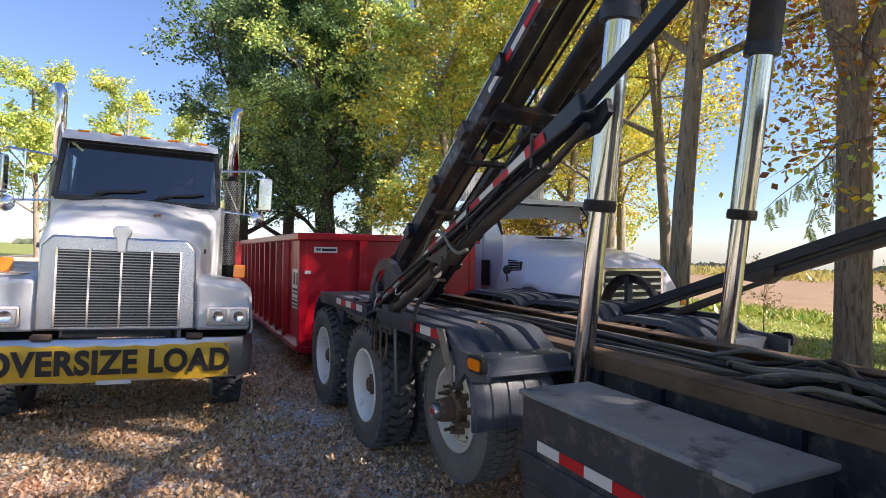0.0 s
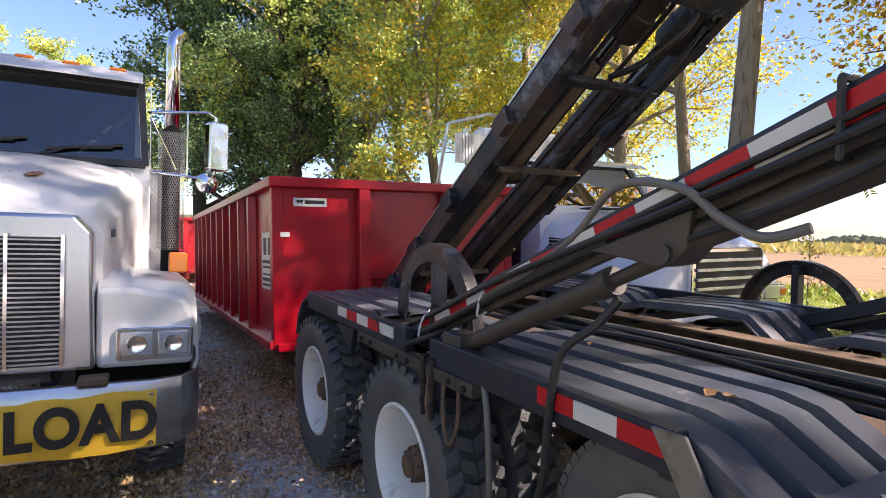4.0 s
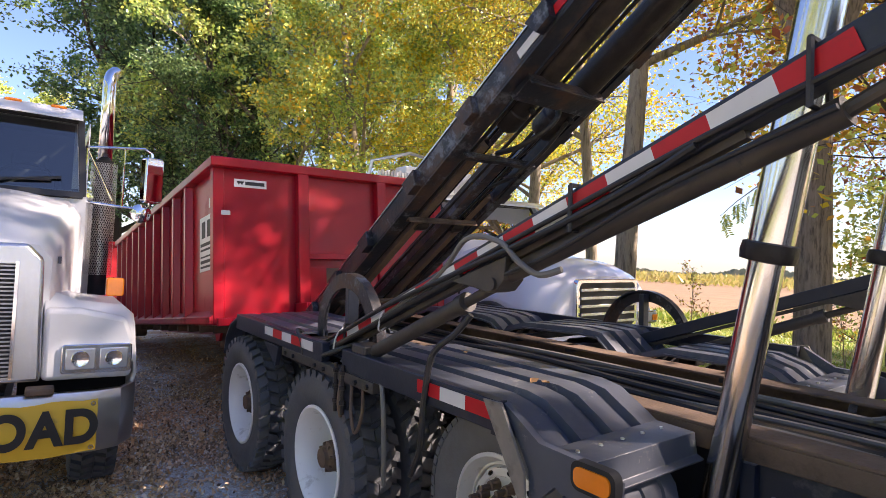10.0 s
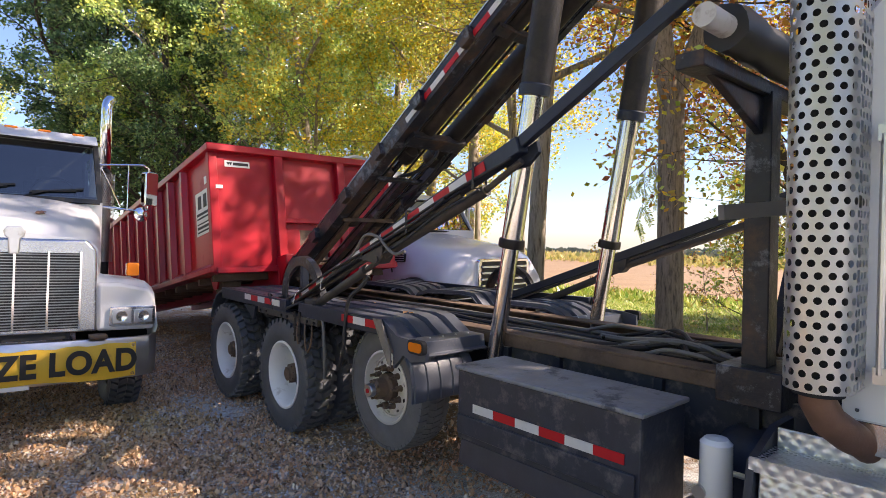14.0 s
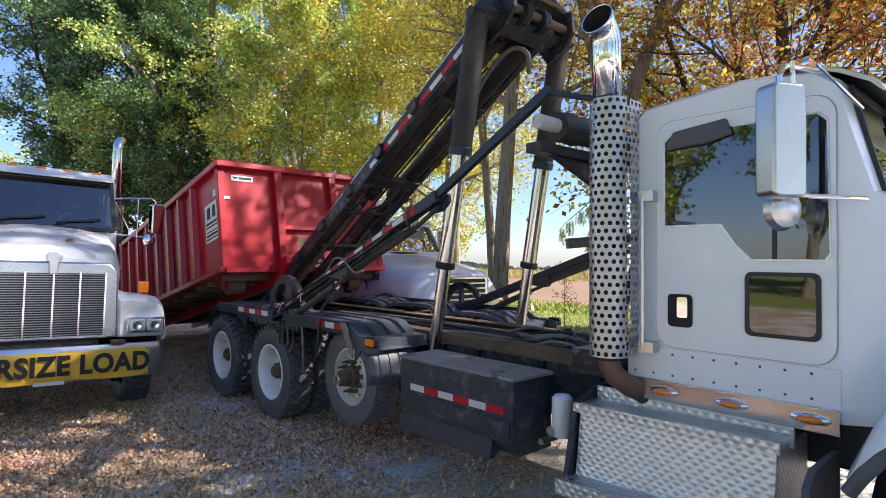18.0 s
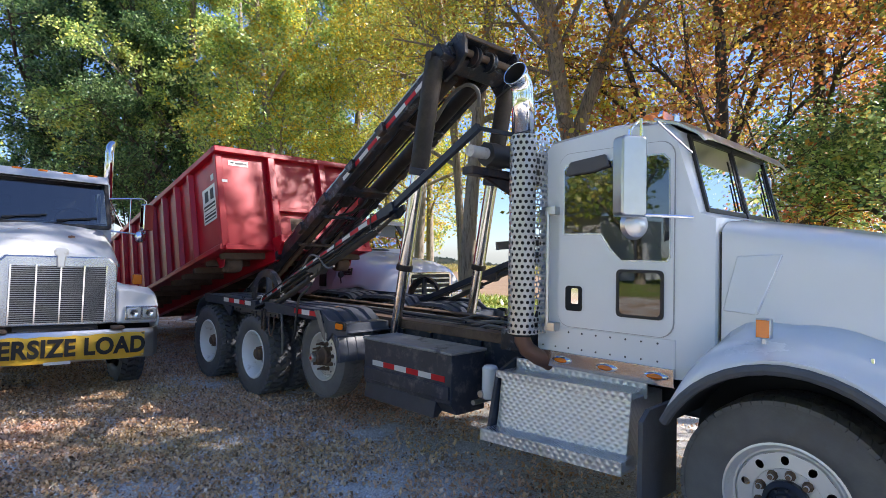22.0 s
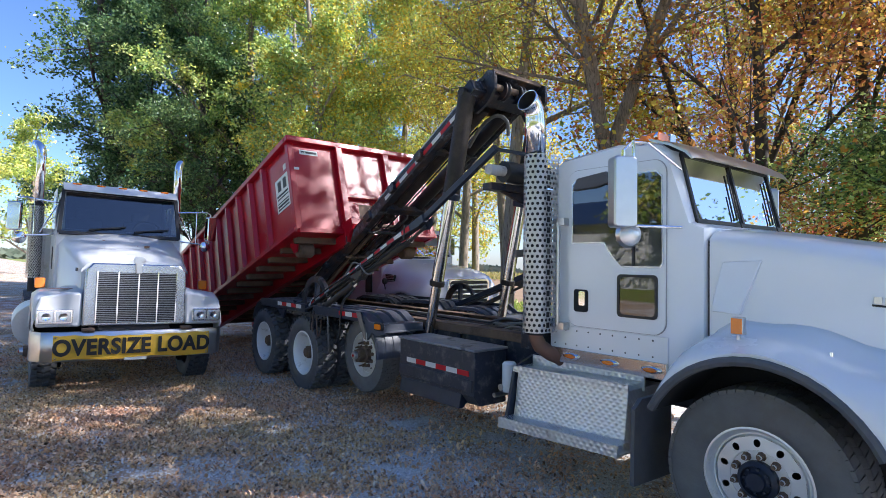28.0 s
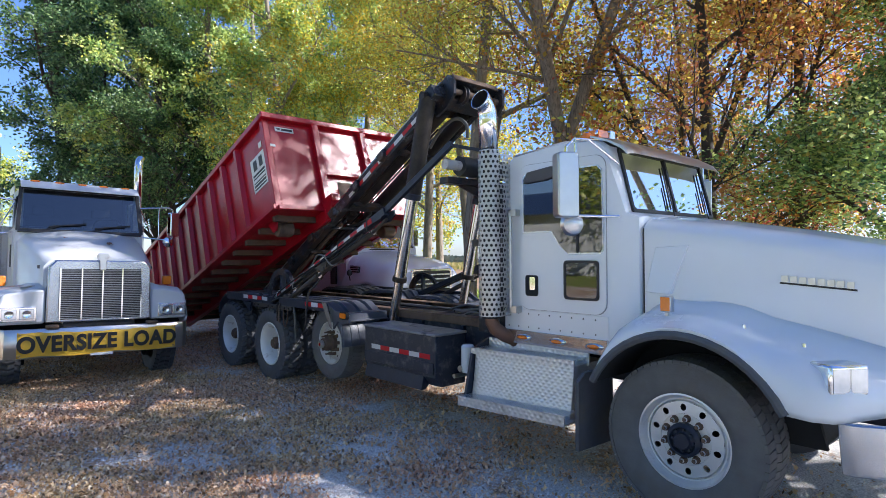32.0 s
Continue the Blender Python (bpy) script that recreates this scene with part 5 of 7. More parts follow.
    part("pivot", G().box(*sorted((X(1.54), X(1.80))), 4.85 + dy, 5.10 + dy, 0.98, 1.17 + dz), GREASE, lorry, bevel=0.02)


tarp_arm(lambda x: x, 1, 0.0, 0.0)
tarp_arm(lambda x: 2 * CX - x, -1, -0.42, -0.12)

# hoses, cables and hanging lines on the near side
def hose(pts, r, mat, label="", owner=None):
    """A smooth hose through the given points."""
    p = [Vector(q) for q in pts]
    out = []
    for i in range(len(p) - 1):
        a, b, c, d = p[max(i - 1, 0)], p[i], p[i + 1], p[min(i + 2, len(p) - 1)]
        for k in range(8):
            t = k / 8
            out.append(0.5 * (2 * b + (c - a) * t + (2 * a - 5 * b + 4 * c - d) * t * t + (3 * b - a - 3 * c + d) * t * t * t))
    out.append(p[-1])
    part("hose", G().tube(out, r, 8), mat, owner or lorry, label)


hose([(1.56, 4.0, 1.40), (1.52, 3.50, 1.62), (1.50, 3.28, 1.78), (1.47, 3.06, 1.77), (1.465, 2.95, 1.70), (1.47, 2.86, 1.66), (1.49, 2.78, 1.68)], 0.011, HOSE_G, "dusty grey hose")
hose([(1.60, 4.85, 1.06), (1.55, 4.4, 1.22), (1.54, 3.9, 1.42), (1.50, 3.3, 1.64)], 0.014, HOSE, "black hose")
hose([(1.60, 4.85, 1.13), (1.55, 4.35, 1.30), (1.52, 3.8, 1.50), (1.45, 2.7, 1.84), (1.42, 2.3, 2.0)], 0.011, HOSE)
hose([(1.55, 3.30, 1.48), (1.52, 3.36, 1.40), (1.48, 3.46, 1.30), (1.47, 3.50, 1.1), (1.47, 3.52, 0.9), (1.48, 3.6, 0.76), (1.60, 3.72, 0.78)], 0.014, HOSE, "hanging black hose")
hose([(1.60, 4.12, 1.20), (1.52, 3.95, 1.14), (1.48, 3.85, 1.02), (1.48, 3.83, 0.80), (1.5, 3.86, 0.62)], 0.012, HOSE_G, "hanging grey hose")
hose([(1.60, 5.0, 1.16), (1.50, 4.95, 1.22), (1.49, 4.86, 1.16), (1.50, 4.82, 1.04), (1.56, 4.9, 0.98)], 0.012, HOSE)
hose([(1.55, 4.70, 1.0), (1.50, 4.60, 1.10), (1.52, 4.45, 1.16), (1.62, 4.35, 1.22)], 0.014, HOSE)
hose([(1.50, 4.20, 1.06), (1.47, 4.15, 0.90), (1.48, 4.12, 0.80), (1.49, 4.07, 0.90), (1.50, 4.08, 1.06)], 0.009, RUST, "rusty chain loop")
hose([(1.50, 4.32, 1.06), (1.475, 4.30, 0.92), (1.48, 4.28, 0.84)], 0.012, RUST)
for y in (4.26, 4.34):
    g = G().tube([(1.475, y, 1.12), (1.475, y, 0.86)], 0.012, 8)
    for z in (1.08, 1.0, 0.92):
        g.lathe([(0.012, -0.012), (0.019, -0.008), (0.019, 0.008), (0.012, 0.012)], 8, (1.475, y, z), "z")
    part("hydraulic_line", g, GREASE, lorry, "greasy hydraulic line")
for y, z in ((4.50, 1.22), (4.0, 1.40)):
    hose([(1.60, y, z + 0.07), (1.54, y - 0.02, z + 0.02), (1.54, y + 0.01, z - 0.07), (1.60, y + 0.02, z - 0.05)], 0.005, TAPE_W, "white plastic cable tie")
def arm_at(y, off, dz=0.0):
    return (1.56 + 0.07 * (y - 3.5) + off, y, 1.60 - 0.366 * (y - 3.5) + dz)


hose([arm_at(4.9, -0.045, -0.02), arm_at(4.0, -0.05, -0.035), arm_at(3.3, -0.052, -0.01), arm_at(2.7, -0.05, -0.018), arm_at(2.2, -0.05, -0.03), arm_at(1.75, -0.045, -0.06)], 0.009, HOSE, "black hose along the arm")
hose([arm_at(3.2, -0.02, -0.10), arm_at(2.8, -0.045, -0.125), arm_at(2.4, -0.05, -0.10), arm_at(2.0, -0.045, -0.115)], 0.008, HOSE, "black hose along the arm")
for y in (2.72, 2.05, 4.45):
    ring = [arm_at(y, -0.052, 0.055), arm_at(y, 0.05, 0.055), arm_at(y, 0.05, -0.085), arm_at(y, -0.052, -0.085), arm_at(y, -0.052, 0.055)]
    part("strap", G().tube(ring, 0.008, 6), HOSE, lorry, "black rubber strap")
# lines that lie between the frame rails
for k, (x, r, mt) in enumerate(((2.45, 0.02, HOSE), (2.52, 0.016, HOSE_G), (2.60, 0.02, HOSE), (2.68, 0.014, HOSE_G), (2.80, 0.02, HOSE), (2.92, 0.016, HOSE), (3.05, 0.018, HOSE_G))):
    w = random.Random(k)
    hose([(x + w.uniform(-0.05, 0.05), 6.8 - 0.85 * j, 1.03 + w.uniform(-0.01, 0.03)) for j in range(7)] + [(x, 0.95, 1.05)], r, mt)
wr = random.Random(31)
for k in range(9):
    x0, y0 = wr.uniform(2.42, 3.05), wr.uniform(1.7, 2.5)
    pts = [(x0, y0, 1.06)]
    for j in range(5):
        x0, y0 = min(3.1, max(2.40, x0 + wr.uniform(-0.16, 0.16))), y0 - wr.uniform(0.12, 0.26)
        pts.append((x0, y0, 1.07 + wr.uniform(0.0, 0.075)))
    hose(pts, wr.choice((0.014, 0.018, 0.022)), wr.choice((HOSE, HOSE_G, GREASE)))
part("deck_plate", G().box(2.36, 3.14, 1.0, 7.0, 0.96, 0.985), GREASE, lorry, "greasy steel deck plate")
part("valve_block", G().box(2.45, 2.62, 1.25, 1.55, 1.0, 1.09).box(2.7, 2.9, 1.2, 1.4, 1.0, 1.07).tube([(2.40, 1.9, 1.06), (3.0, 1.2, 1.10)], 0.025, 8).tube([(2.42, 2.3, 1.05), (2.9, 1.1, 1.09)], 0.022, 8), GREASE, lorry, bevel=0.006)
lr = random.Random(9)
for x, y in ((1.86, 3.18), (1.83, 3.22), (2.0, 3.9)):
    g = G().add([(x + 0.022 * math.cos(a) * lr.uniform(0.5, 1.3), y + 0.026 * math.sin(a) * lr.uniform(0.6, 1.2), 1.195 + lr.uniform(0, 0.02)) for a in (0, 1.2, 2.2, 3.3, 4.5, 5.4)], [(0, 1, 2, 3, 4, 5)])
    part("dead_leaf", g, DRY, lorry, "dry curled brown leaf", smooth=0)

# ---- hoist: tilts about its rear hinge ----
HINGE = Vector((CX, 7.0, 0.86))
hoist = part("hoist", G().box(-0.40, 0.18, 0.25, 0.33, -0.20, -0.08), HOIST, lorry, "raised black hoist frame with worn rails", bevel=0.005)
RAIL_D = 0.135
for s, o, i in ((-1, -0.50, -0.41), (1, 0.28, 0.195)):
    x0, x1 = sorted((o, i))
    rail = part("rail", G().box(x0, x1, -5.98, 0.55, -RAIL_D, 0.0), HOIST, hoist, "worn black box-section rail", bevel=0.008)
    part("wear_strip", G().box(x0 - 0.004, x1 + 0.02 * (s < 0), -6.0, 0.5, 0.002, 0.014), STEEL if s < 0 else RUST, rail, "rubbed steel strip")
    a, b = sorted((o + s * 0.055, o))
    for y in (-0.6, -1.15, -1.75, -2.5, -3.2, -3.9, -4.6):
        part("container_lug", G().prism([(y, -0.02), (y - 0.17, -0.02), (y - 0.14, -0.13), (y - 0.03, -0.13)], "x", a, b), HOIST, rail, bevel=0.004)
    part("foot_strip", G().box(x0 + 0.02 * (s > 0), x1 + 0.025 * (s < 0), -5.9, 0.5, -RAIL_D - 0.012, -RAIL_D), HOIST, rail, "rust-stained foot strip")
tape(hoist, (-0.501, -3.75, -0.085), (0, -1, 0), 9, 0.20, 0.05, (-1, 0, 0))
for x, w, y1, mt in ((-0.285, 0.07, -3.1, RUST), (-0.03, 0.085, -2.95, HOIST), (0.13, 0.05, -2.6, RUST)):
    part("inner_beam", G().box(x - w / 2, x + w / 2, y1, 0.25, -0.14, -0.035), mt, hoist, bevel=0.005)
for y, w, z in ((-1.0, 0.05, -0.155), (-2.28, 0.05, -0.155), (-3.0, 0.07, -0.155), (-3.62, 0.17, -0.185), (-4.9, 0.10, -0.17)):
    part("cross_member", G().box(-0.42, 0.21, y - w / 2, y + w / 2, z, -0.138).box(-0.42, 0.21, y - w / 2, y - w / 2 + 0.014, z - 0.03, z), HOIST if w > 0.06 else RUST, hoist, bevel=0.004)
for x, r in ((-0.235, 0.082), (0.10, 0.088)):
    brl = part("winch_ram", G().lathe([(0.0, -5.72), (r, -5.70), (r, -3.42), (r * 1.1, -3.41), (r * 1.1, -3.30), (r * 0.9, -3.27), (0.0, -3.27)], 24, (x, 0, -0.095), "y"), GREASE, hoist, "greasy dark winch cylinder")
    part("ram_port", G().tube([(x, -3.5, -0.095 - r), (x, -3.5, -0.13 - r)], 0.018, 8), GREASE, brl)
    part("winch_rod", G().tube([(x, -3.3, -0.095), (x, -2.2, -0.095)], 0.033, 16), ROD_D, hoist, "oily dark cylinder rod")
    part("rod_eye", G().lathe([(0.0, -0.05), (0.06, -0.05), (0.065, -0.03), (0.065, 0.03), (0.06, 0.05), (0, 0.05)], 18, (x, -2.18, -0.095)), GREASE, hoist)
for x in (-0.36, -0.14, 0.045):
    part("hydraulic_line", G().tube([(x, 0.1, -0.125), (x, -1.6, -0.12), (x + 0.02, -3.2, -0.13), (x + 0.02, -5.4, -0.13)], 0.012, 8), GREASE, hoist)
for x in (-0.20, 0.095):
    part("cable", G().tube([(x, 0.0, -0.045), (x, -6.0, -0.045)], 0.011, 6), GREASE, hoist)
hose([(-0.14, -3.05, -0.13), (-0.13, -3.22, -0.22), (-0.10, -3.42, -0.26), (-0.05, -3.52, -0.22), (0.0, -3.52, -0.13)], 0.018, HOSE, owner=hoist)
hose([(0.05, -2.7, -0.13), (0.06, -2.95, -0.21), (0.08, -3.2, -0.23), (0.10, -3.48, -0.19)], 0.014, HOSE, owner=hoist)
# head with its pulley and end plates
part("head_beam", G().box(-0.62, 0.62, -5.96, -5.76, -0.16, 0.0).box(-0.40, 0.40, -6.12, -5.96, 0.0, 0.04), HOIST, hoist, bevel=0.01)
part("head_plate", G().prism([(-5.7, 0.02), (-6.10, 0.06), (-6.17, -0.03), (-6.08, -0.20), (-5.9, -0.26), (-5.7, -0.24)], "x", -0.44, -0.40), HOIST, hoist)
part("head_plate", G().prism([(-5.7, 0.02), (-6.10, 0.06), (-6.17, -0.03), (-6.08, -0.20), (-5.9, -0.26), (-5.7, -0.24)], "x", 0.40, 0.44), HOIST, hoist)
part("head_shaft", G().lathe([(0, -0.40), (0.04, -0.40), (0.04, 0.40), (0, 0.40)], 18, (0, -6.02, -0.10)), RUST, hoist)
for x in (-0.2, 0.05):
    part("head_sheave", G().lathe([(0.03, -0.035), (0.11, -0.035), (0.11, -0.02), (0.085, 0.0), (0.11, 0.02), (0.11, 0.035), (0.03, 0.035)], 28, (x, -6.0, -0.11)), HOIST, hoist, "dark cable sheave")
part("head_cover", G().prism([(-5.5, 0.02), (-5.98, 0.075), (-6.16, 0.02), (-6.17, -0.06), (-6.155, -0.06), (-6.14, 0.01), (-5.98, 0.06), (-5.5, 0.004)], "x", -0.42, 0.32), RUST, hoist, "bent rusty cover plate")
hose([(-0.05, -5.1, -0.18), (-0.10, -5.45, -0.15), (-0.12, -5.72, -0.22), (-0.08, -5.8, -0.36), (0.0, -5.68, -0.46)], 0.022, HOSE_G, "dusty hose loop", owner=hoist)
for x in (-0.58, 0.58):
    part("pin", G().tube([(x - 0.1, -5.82, -0.07), (x + 0.1, -5.82, -0.07)], 0.05, 14), GREASE, hoist)

# lift rams: a fixed lower rod, a second stage and the barrel hung from the hoist
RAM_BASE = [Vector((CX - 0.58, 2.64, 0.72)), Vector((CX + 0.58, 2.60, 0.72))]
ram_parts = []
for base in RAM_BASE:
    low = part("ram_lower_rod", G().tube([(0, 0, 0), (0, 0, 1.6)], 0.058, 24), ROD, lorry, "chromed lower ram stage")
    mid = part("ram_middle_stage", G().tube([(0, 0, 0), (0, 0, 1.5)], 0.074, 24), ROD, lorry, "chromed middle ram stage")
    part("collar", G().lathe([(0.06, -0.035), (0.088, -0.03), (0.092, 0.0), (0.088, 0.03), (0.075, 0.035)], 24, (0, 0, 0), "z"), GREASE, mid)
    bar = part("ram_barrel", G().tube([(0, 0, 0), (0, 0, -1.18)], 0.10, 24), GREASE, lorry, "dark ram barrel")
    part("collar", G().lathe([(0.075, -1.22), (0.105, -1.215), (0.108, -1.15), (0.1, -1.14)], 24, (0, 0, 0), "z"), BLACK, bar)
    ram_parts.append((base, low, mid, bar))
    part("ram_foot", G().box(base.x - 0.09, base.x + 0.09, base.y - 0.1, base.y + 0.1, 0.62, 0.80), BLACK, lorry)


# ---- red roll-off container, drawn from its front lower edge; y runs to its rear ----
def container(name, at, mat, label, dirty=False, length=6.6, high=1.5, signs=True):
    c = thing(name, at, label, "dumpster")
    hw = 1.22
    w = 0.05
    part("floor", G().box(-hw, hw, 0, length, 0.0, 0.06), mat, c)
    for s in (-1, 1):
        a, b = sorted((s * hw, s * (hw - 0.012)))
        side = part("side_wall", G().box(a, b, 0.0, length, 0.06, high - 0.08), mat, c)
        n = 10
        for k in range(n):
            y = 1.0 + (length - 1.25) * k / (n - 1)
            g = G().loft([[(s * hw, y - 0.07, z), (s * (hw + 0.075), y - 0.04, z), (s * (hw + 0.075), y + 0.04, z), (s * hw, y + 0.07, z)] for z in (0.06, high - 0.09)])
            part("rib", g, mat, side, bevel=0.006)
        g = G().box(*sorted((s * (hw - 0.03), s * (hw + 0.085))), -0.02, length + 0.02, high - 0.09, high)
        part("top_rail", g, mat, c, bevel=0.012)
        g = G().prism([(s * (hw - 0.04), -0.02), (s * (hw + 0.085), 0.0), (s * (hw + 0.085), 0.06), (s * hw, 0.12), (s * (hw - 0.04), 0.06)], "y", -0.01, length)
        part("bottom_rail", g, mat, c, bevel=0.006)
        part("skid", G().box(*sorted((s * 0.40, s * 0.53)), -0.08, length - 0.1, -0.19, -0.002).prism([(-0.08, -0.19), (-0.30, 0.05), (-0.30, 0.16), (-0.02, 0.16), (-0.02, -0.02)], "x", *sorted((s * 0.41, s * 0.52))), RUST if dirty else mat, c, "worn steel skid", bevel=0.006)
        for y in (0.45, length - 0.35):
            part("roller", G().lathe([(0, -0.12), (0.10, -0.12), (0.115, -0.1), (0.115, 0.1), (0.10, 0.12), (0, 0.12)], 22, (s * 0.95, y, -0.13)), RUST, c, "rusty steel roller")
            part("roller_bracket", G().prism([(y - 0.16, 0.0), (y + 0.16, 0.0), (y + 0.05, -0.17), (y - 0.05, -0.17)], "x", *sorted((s * 1.09, s * 1.11))), mat, c)
    for k in range(13):
        y = 0.25 + (length - 0.5) * k / 12
        part("floor_beam", G().box(-hw + 0.02, hw - 0.02, y - 0.03, y + 0.03, -0.09, -0.001), RUST, c, bevel=0.004)
    # front wall with two posts, a pocket between them and a header
    fr = part("front_wall", G().box(-hw, hw, 0.0, 0.012, 0.06, high - 0.08), mat, c)
    for x in (-0.44, 0.44):
        part("post", G().box(x - 0.055, x + 0.055, -0.085, 0.0, -0.02, high - 0.08), mat, fr, bevel=0.008)
    part("shelf", G().box(-0.385, 0.385, -0.075, 0.0, 0.58, 0.64), mat, fr, bevel=0.006)
    for x in (-0.385, 0.20):
        part("pocket_side", G().box(x, x + 0.185, -0.05, 0.0, 0.0, 0.50), mat, fr, bevel=0.006)
    part("pocket", G().box(-0.20, 0.20, -0.006, 0.0, 0.03, 0.50), RUST, fr)
    part("hook_bar", G().tube([(-0.40, -0.16, 0.10), (0.40, -0.16, 0.10)], 0.03, 12), RUST, fr)
    for x in (-hw + 0.0, hw):
        part("corner_post", G().box(x - 0.05, x + 0.05, -0.015, 0.09, 0.0, high - 0.08), mat, fr, bevel=0.01)
    part("top_rail", G().box(-hw - 0.085, hw + 0.085, -0.09, 0.03, high - 0.09, high), mat, c, bevel=0.012)
    part("rear_wall", G().box(-hw, hw, length - 0.06, length, 0.0, high - 0.05), mat, c, bevel=0.01)
    part("apron", G().box(-hw - 0.02, hw + 0.02, -0.06, 0.0, -0.02, 0.05), mat, fr, bevel=0.006)
    if signs:
        # maker's plate and company plate: plain bars for their writing
        pl = part("plate", G().box(-1.08, -0.78, -0.006, -0.001, 1.25, 1.325), SIGN, fr, "white maker's plate")
        part("writing", G().box(-0.98, -0.80, -0.009, -0.006, 1.272, 1.305).prism([(-1.06, 1.305), (-1.04, 1.27), (-1.025, 1.29), (-1.01, 1.27), (-0.99, 1.305)], "y", -0.009, -0.006), INK, pl)
        part("reflector", G().box(-1.20, -1.12, -0.02, -0.015, 0.98, 1.02), SIGN, fr)
        xs = -hw - 0.004
        sg = part("company_sign", G().box(xs - 0.004, xs, 0.16, 0.64, 0.50, 1.03), SIGN, c, "white company sign with black writing")
        g = G().box(xs - 0.007, xs - 0.004, 0.43, 0.55, 0.82, 0.98).box(xs - 0.007, xs - 0.004, 0.24, 0.35, 0.82, 0.98)
        for z, h in ((0.80, 0.03), (0.755, 0.02), (0.69, 0.015), (0.635, 0.03), (0.59, 0.02)):
            g.box(xs - 0.007, xs - 0.004, 0.20, 0.60, z - 0.06, z + h - 0.06)
        part("writing", g, INK, sg, "black bars of writing", smooth=0)
        part("sticker", G().box(xs - 0.003, xs, 0.20, 0.30, 1.09, 1.18), SIGN, c, "small white sticker")
    return c


bin_moving = container("roll_off_container", pose(2.72, 7.1, 0.32), RED, "bright red roll-off container tilting up onto the hoist rails")
container("roll_off_container", pose(1.25, 19.0, 0.32, 0, 0, 4), RED_DULL, "closed red roll-off container standing on gravel behind", signs=False)


# ---- parked white lorry with the yellow banner; y runs back from its bumper ----
def parked_lorry(at):
    c = thing("heavy_truck", at, "old white heavy truck with yellow oversize load banner, parked on gravel", "truck")
    # frame and front axle
    for x in (-0.45, 0.37):
        part("chassis_rail", G().box(x, x + 0.08, 0.2, 8.0, 0.62, 0.86), BLACK, c)
    part("front_axle", G().tube([(-0.9, 1.05, 0.5), (0.9, 1.05, 0.5)], 0.07, 12), GREASE, c)
    for x, mir in ((-0.96, False), (0.96, True)):
        wheel(c, x, 1.05, 0.52, DRIVE_TYRE, OUT_RIM, OUT_HUB, mir, 10, "black front tyre on a disc wheel")
        for y in (6.4, 7.8):
            wheel(c, x * 1.02, y, 0.52, DRIVE_TYRE, DUAL_RIM, None, mir, 10, "black rear tyre")
    # bumper with the banner
    g = G().loft([[(x, y + b, z) for y, z in ((0.0, 0.50), (-0.03, 0.56), (-0.03, 0.82), (0.0, 0.87), (0.05, 0.87), (0.05, 0.50))] for x, b in ((-1.15, 0.34), (-1.13, 0.22), (-1.04, 0.07), (-0.9, 0.02), (0.9, 0.02), (1.04, 0.07), (1.13, 0.22), (1.15, 0.34))])
    bp = part("bumper", g, STEEL, c, "dull chrome bumper", bevel=0.008)
    rows = []
    for k in range(25):
        x = -0.915 + 1.83 * k / 24
        sag = 0.022 * math.sin(math.pi * k / 24) + 0.008 * math.sin(k * 1.7)
        fold = 0.006 * math.sin(k * 2.3)
        rows.append([(x, -0.022 + fold - 0.018 * (1 - abs(j - 2) / 2), 0.835 - sag * (1 - j / 4) - 0.315 * j / 4 + 0.012 * math.sin(k * 0.55) * (j / 4)) for j in range(5)])
    g = G().loft(rows, caps=False, closed=False)
    bn = part("banner", g, YELLOW, bp, "yellow vinyl oversize load banner", smooth=80)
    txt = bpy.data.curves.new("banner_text", "FONT")
    txt.body = "OVERSIZE LOAD"
    txt.size, txt.align_x, txt.align_y, txt.extrude, txt.offset, txt.space_character = 0.262, "CENTER", "CENTER", 0.002, 0.0105, 1.07
    txt.materials.append(INK)
    to = new("lettering", txt)
    to.parent = bn
    to.matrix_basis = pose(0, -0.052, 0.672, 90, 0, 0) @ Matrix.Diagonal((0.90, 1.04, 1, 1))
    tagged(to, "black block letters")
    for x in (-0.89, 0.89):
        for z in (0.81, 0.55):
            part("grommet", G().lathe([(0.008, -0.045), (0.014, -0.045), (0.014, -0.03)], 12, (x, 0, z), "y"), CHROME, bn)
    part("plate", G().box(-0.13, 0.13, -0.035, -0.03, 0.49, 0.525), SIGN, bp, "white number plate edge")
    for x in (-0.62, 0.55):
        part("tow_hook", G().box(x, x + 0.14, -0.02, 0.10, 0.87, 0.91), RUST, c, bevel=0.01)
    # radiator shell and grille
    shell = [(-0.62, 0.93), (-0.60, 1.66), (-0.52, 1.75), (0.52, 1.75), (0.60, 1.66), (0.62, 0.93)]
    rs = part("radiator_shell", G().prism(shell, "y", 0.10, 0.32), BRIGHT, c, "brushed metal radiator surround", bevel=0.02)
    part("core", G().box(-0.47, 0.47, 0.085, 0.10, 0.97, 1.63), CORE, rs)
    for k in range(27):
        z = 0.985 + 0.0243 * k
        part("grille_bar", G().box(-0.475, 0.475, 0.070, 0.092, z - 0.0042, z + 0.0042), GRILLE, rs)
    for x in (-0.475, -0.235, 0.005, 0.24, 0.475):
        part("grille_post", G().box(x - 0.008, x + 0.008, 0.058, 0.075, 0.96, 1.645), CHROME, rs)
    part("emblem", G().prism([(-0.035, 1.62), (-0.042, 1.745), (-0.07, 1.77), (-0.075, 1.82), (-0.05, 1.85), (0.05, 1.85), (0.075, 1.82), (0.07, 1.77), (0.042, 1.745), (0.035, 1.62)], "y", 0.05, 0.085), RIM_A, rs, "dull metal shield emblem", bevel=0.008)
    part("lower_mesh", G().box(-0.42, 0.42, 0.14, 0.16, 0.87, 0.95), CORE, c)
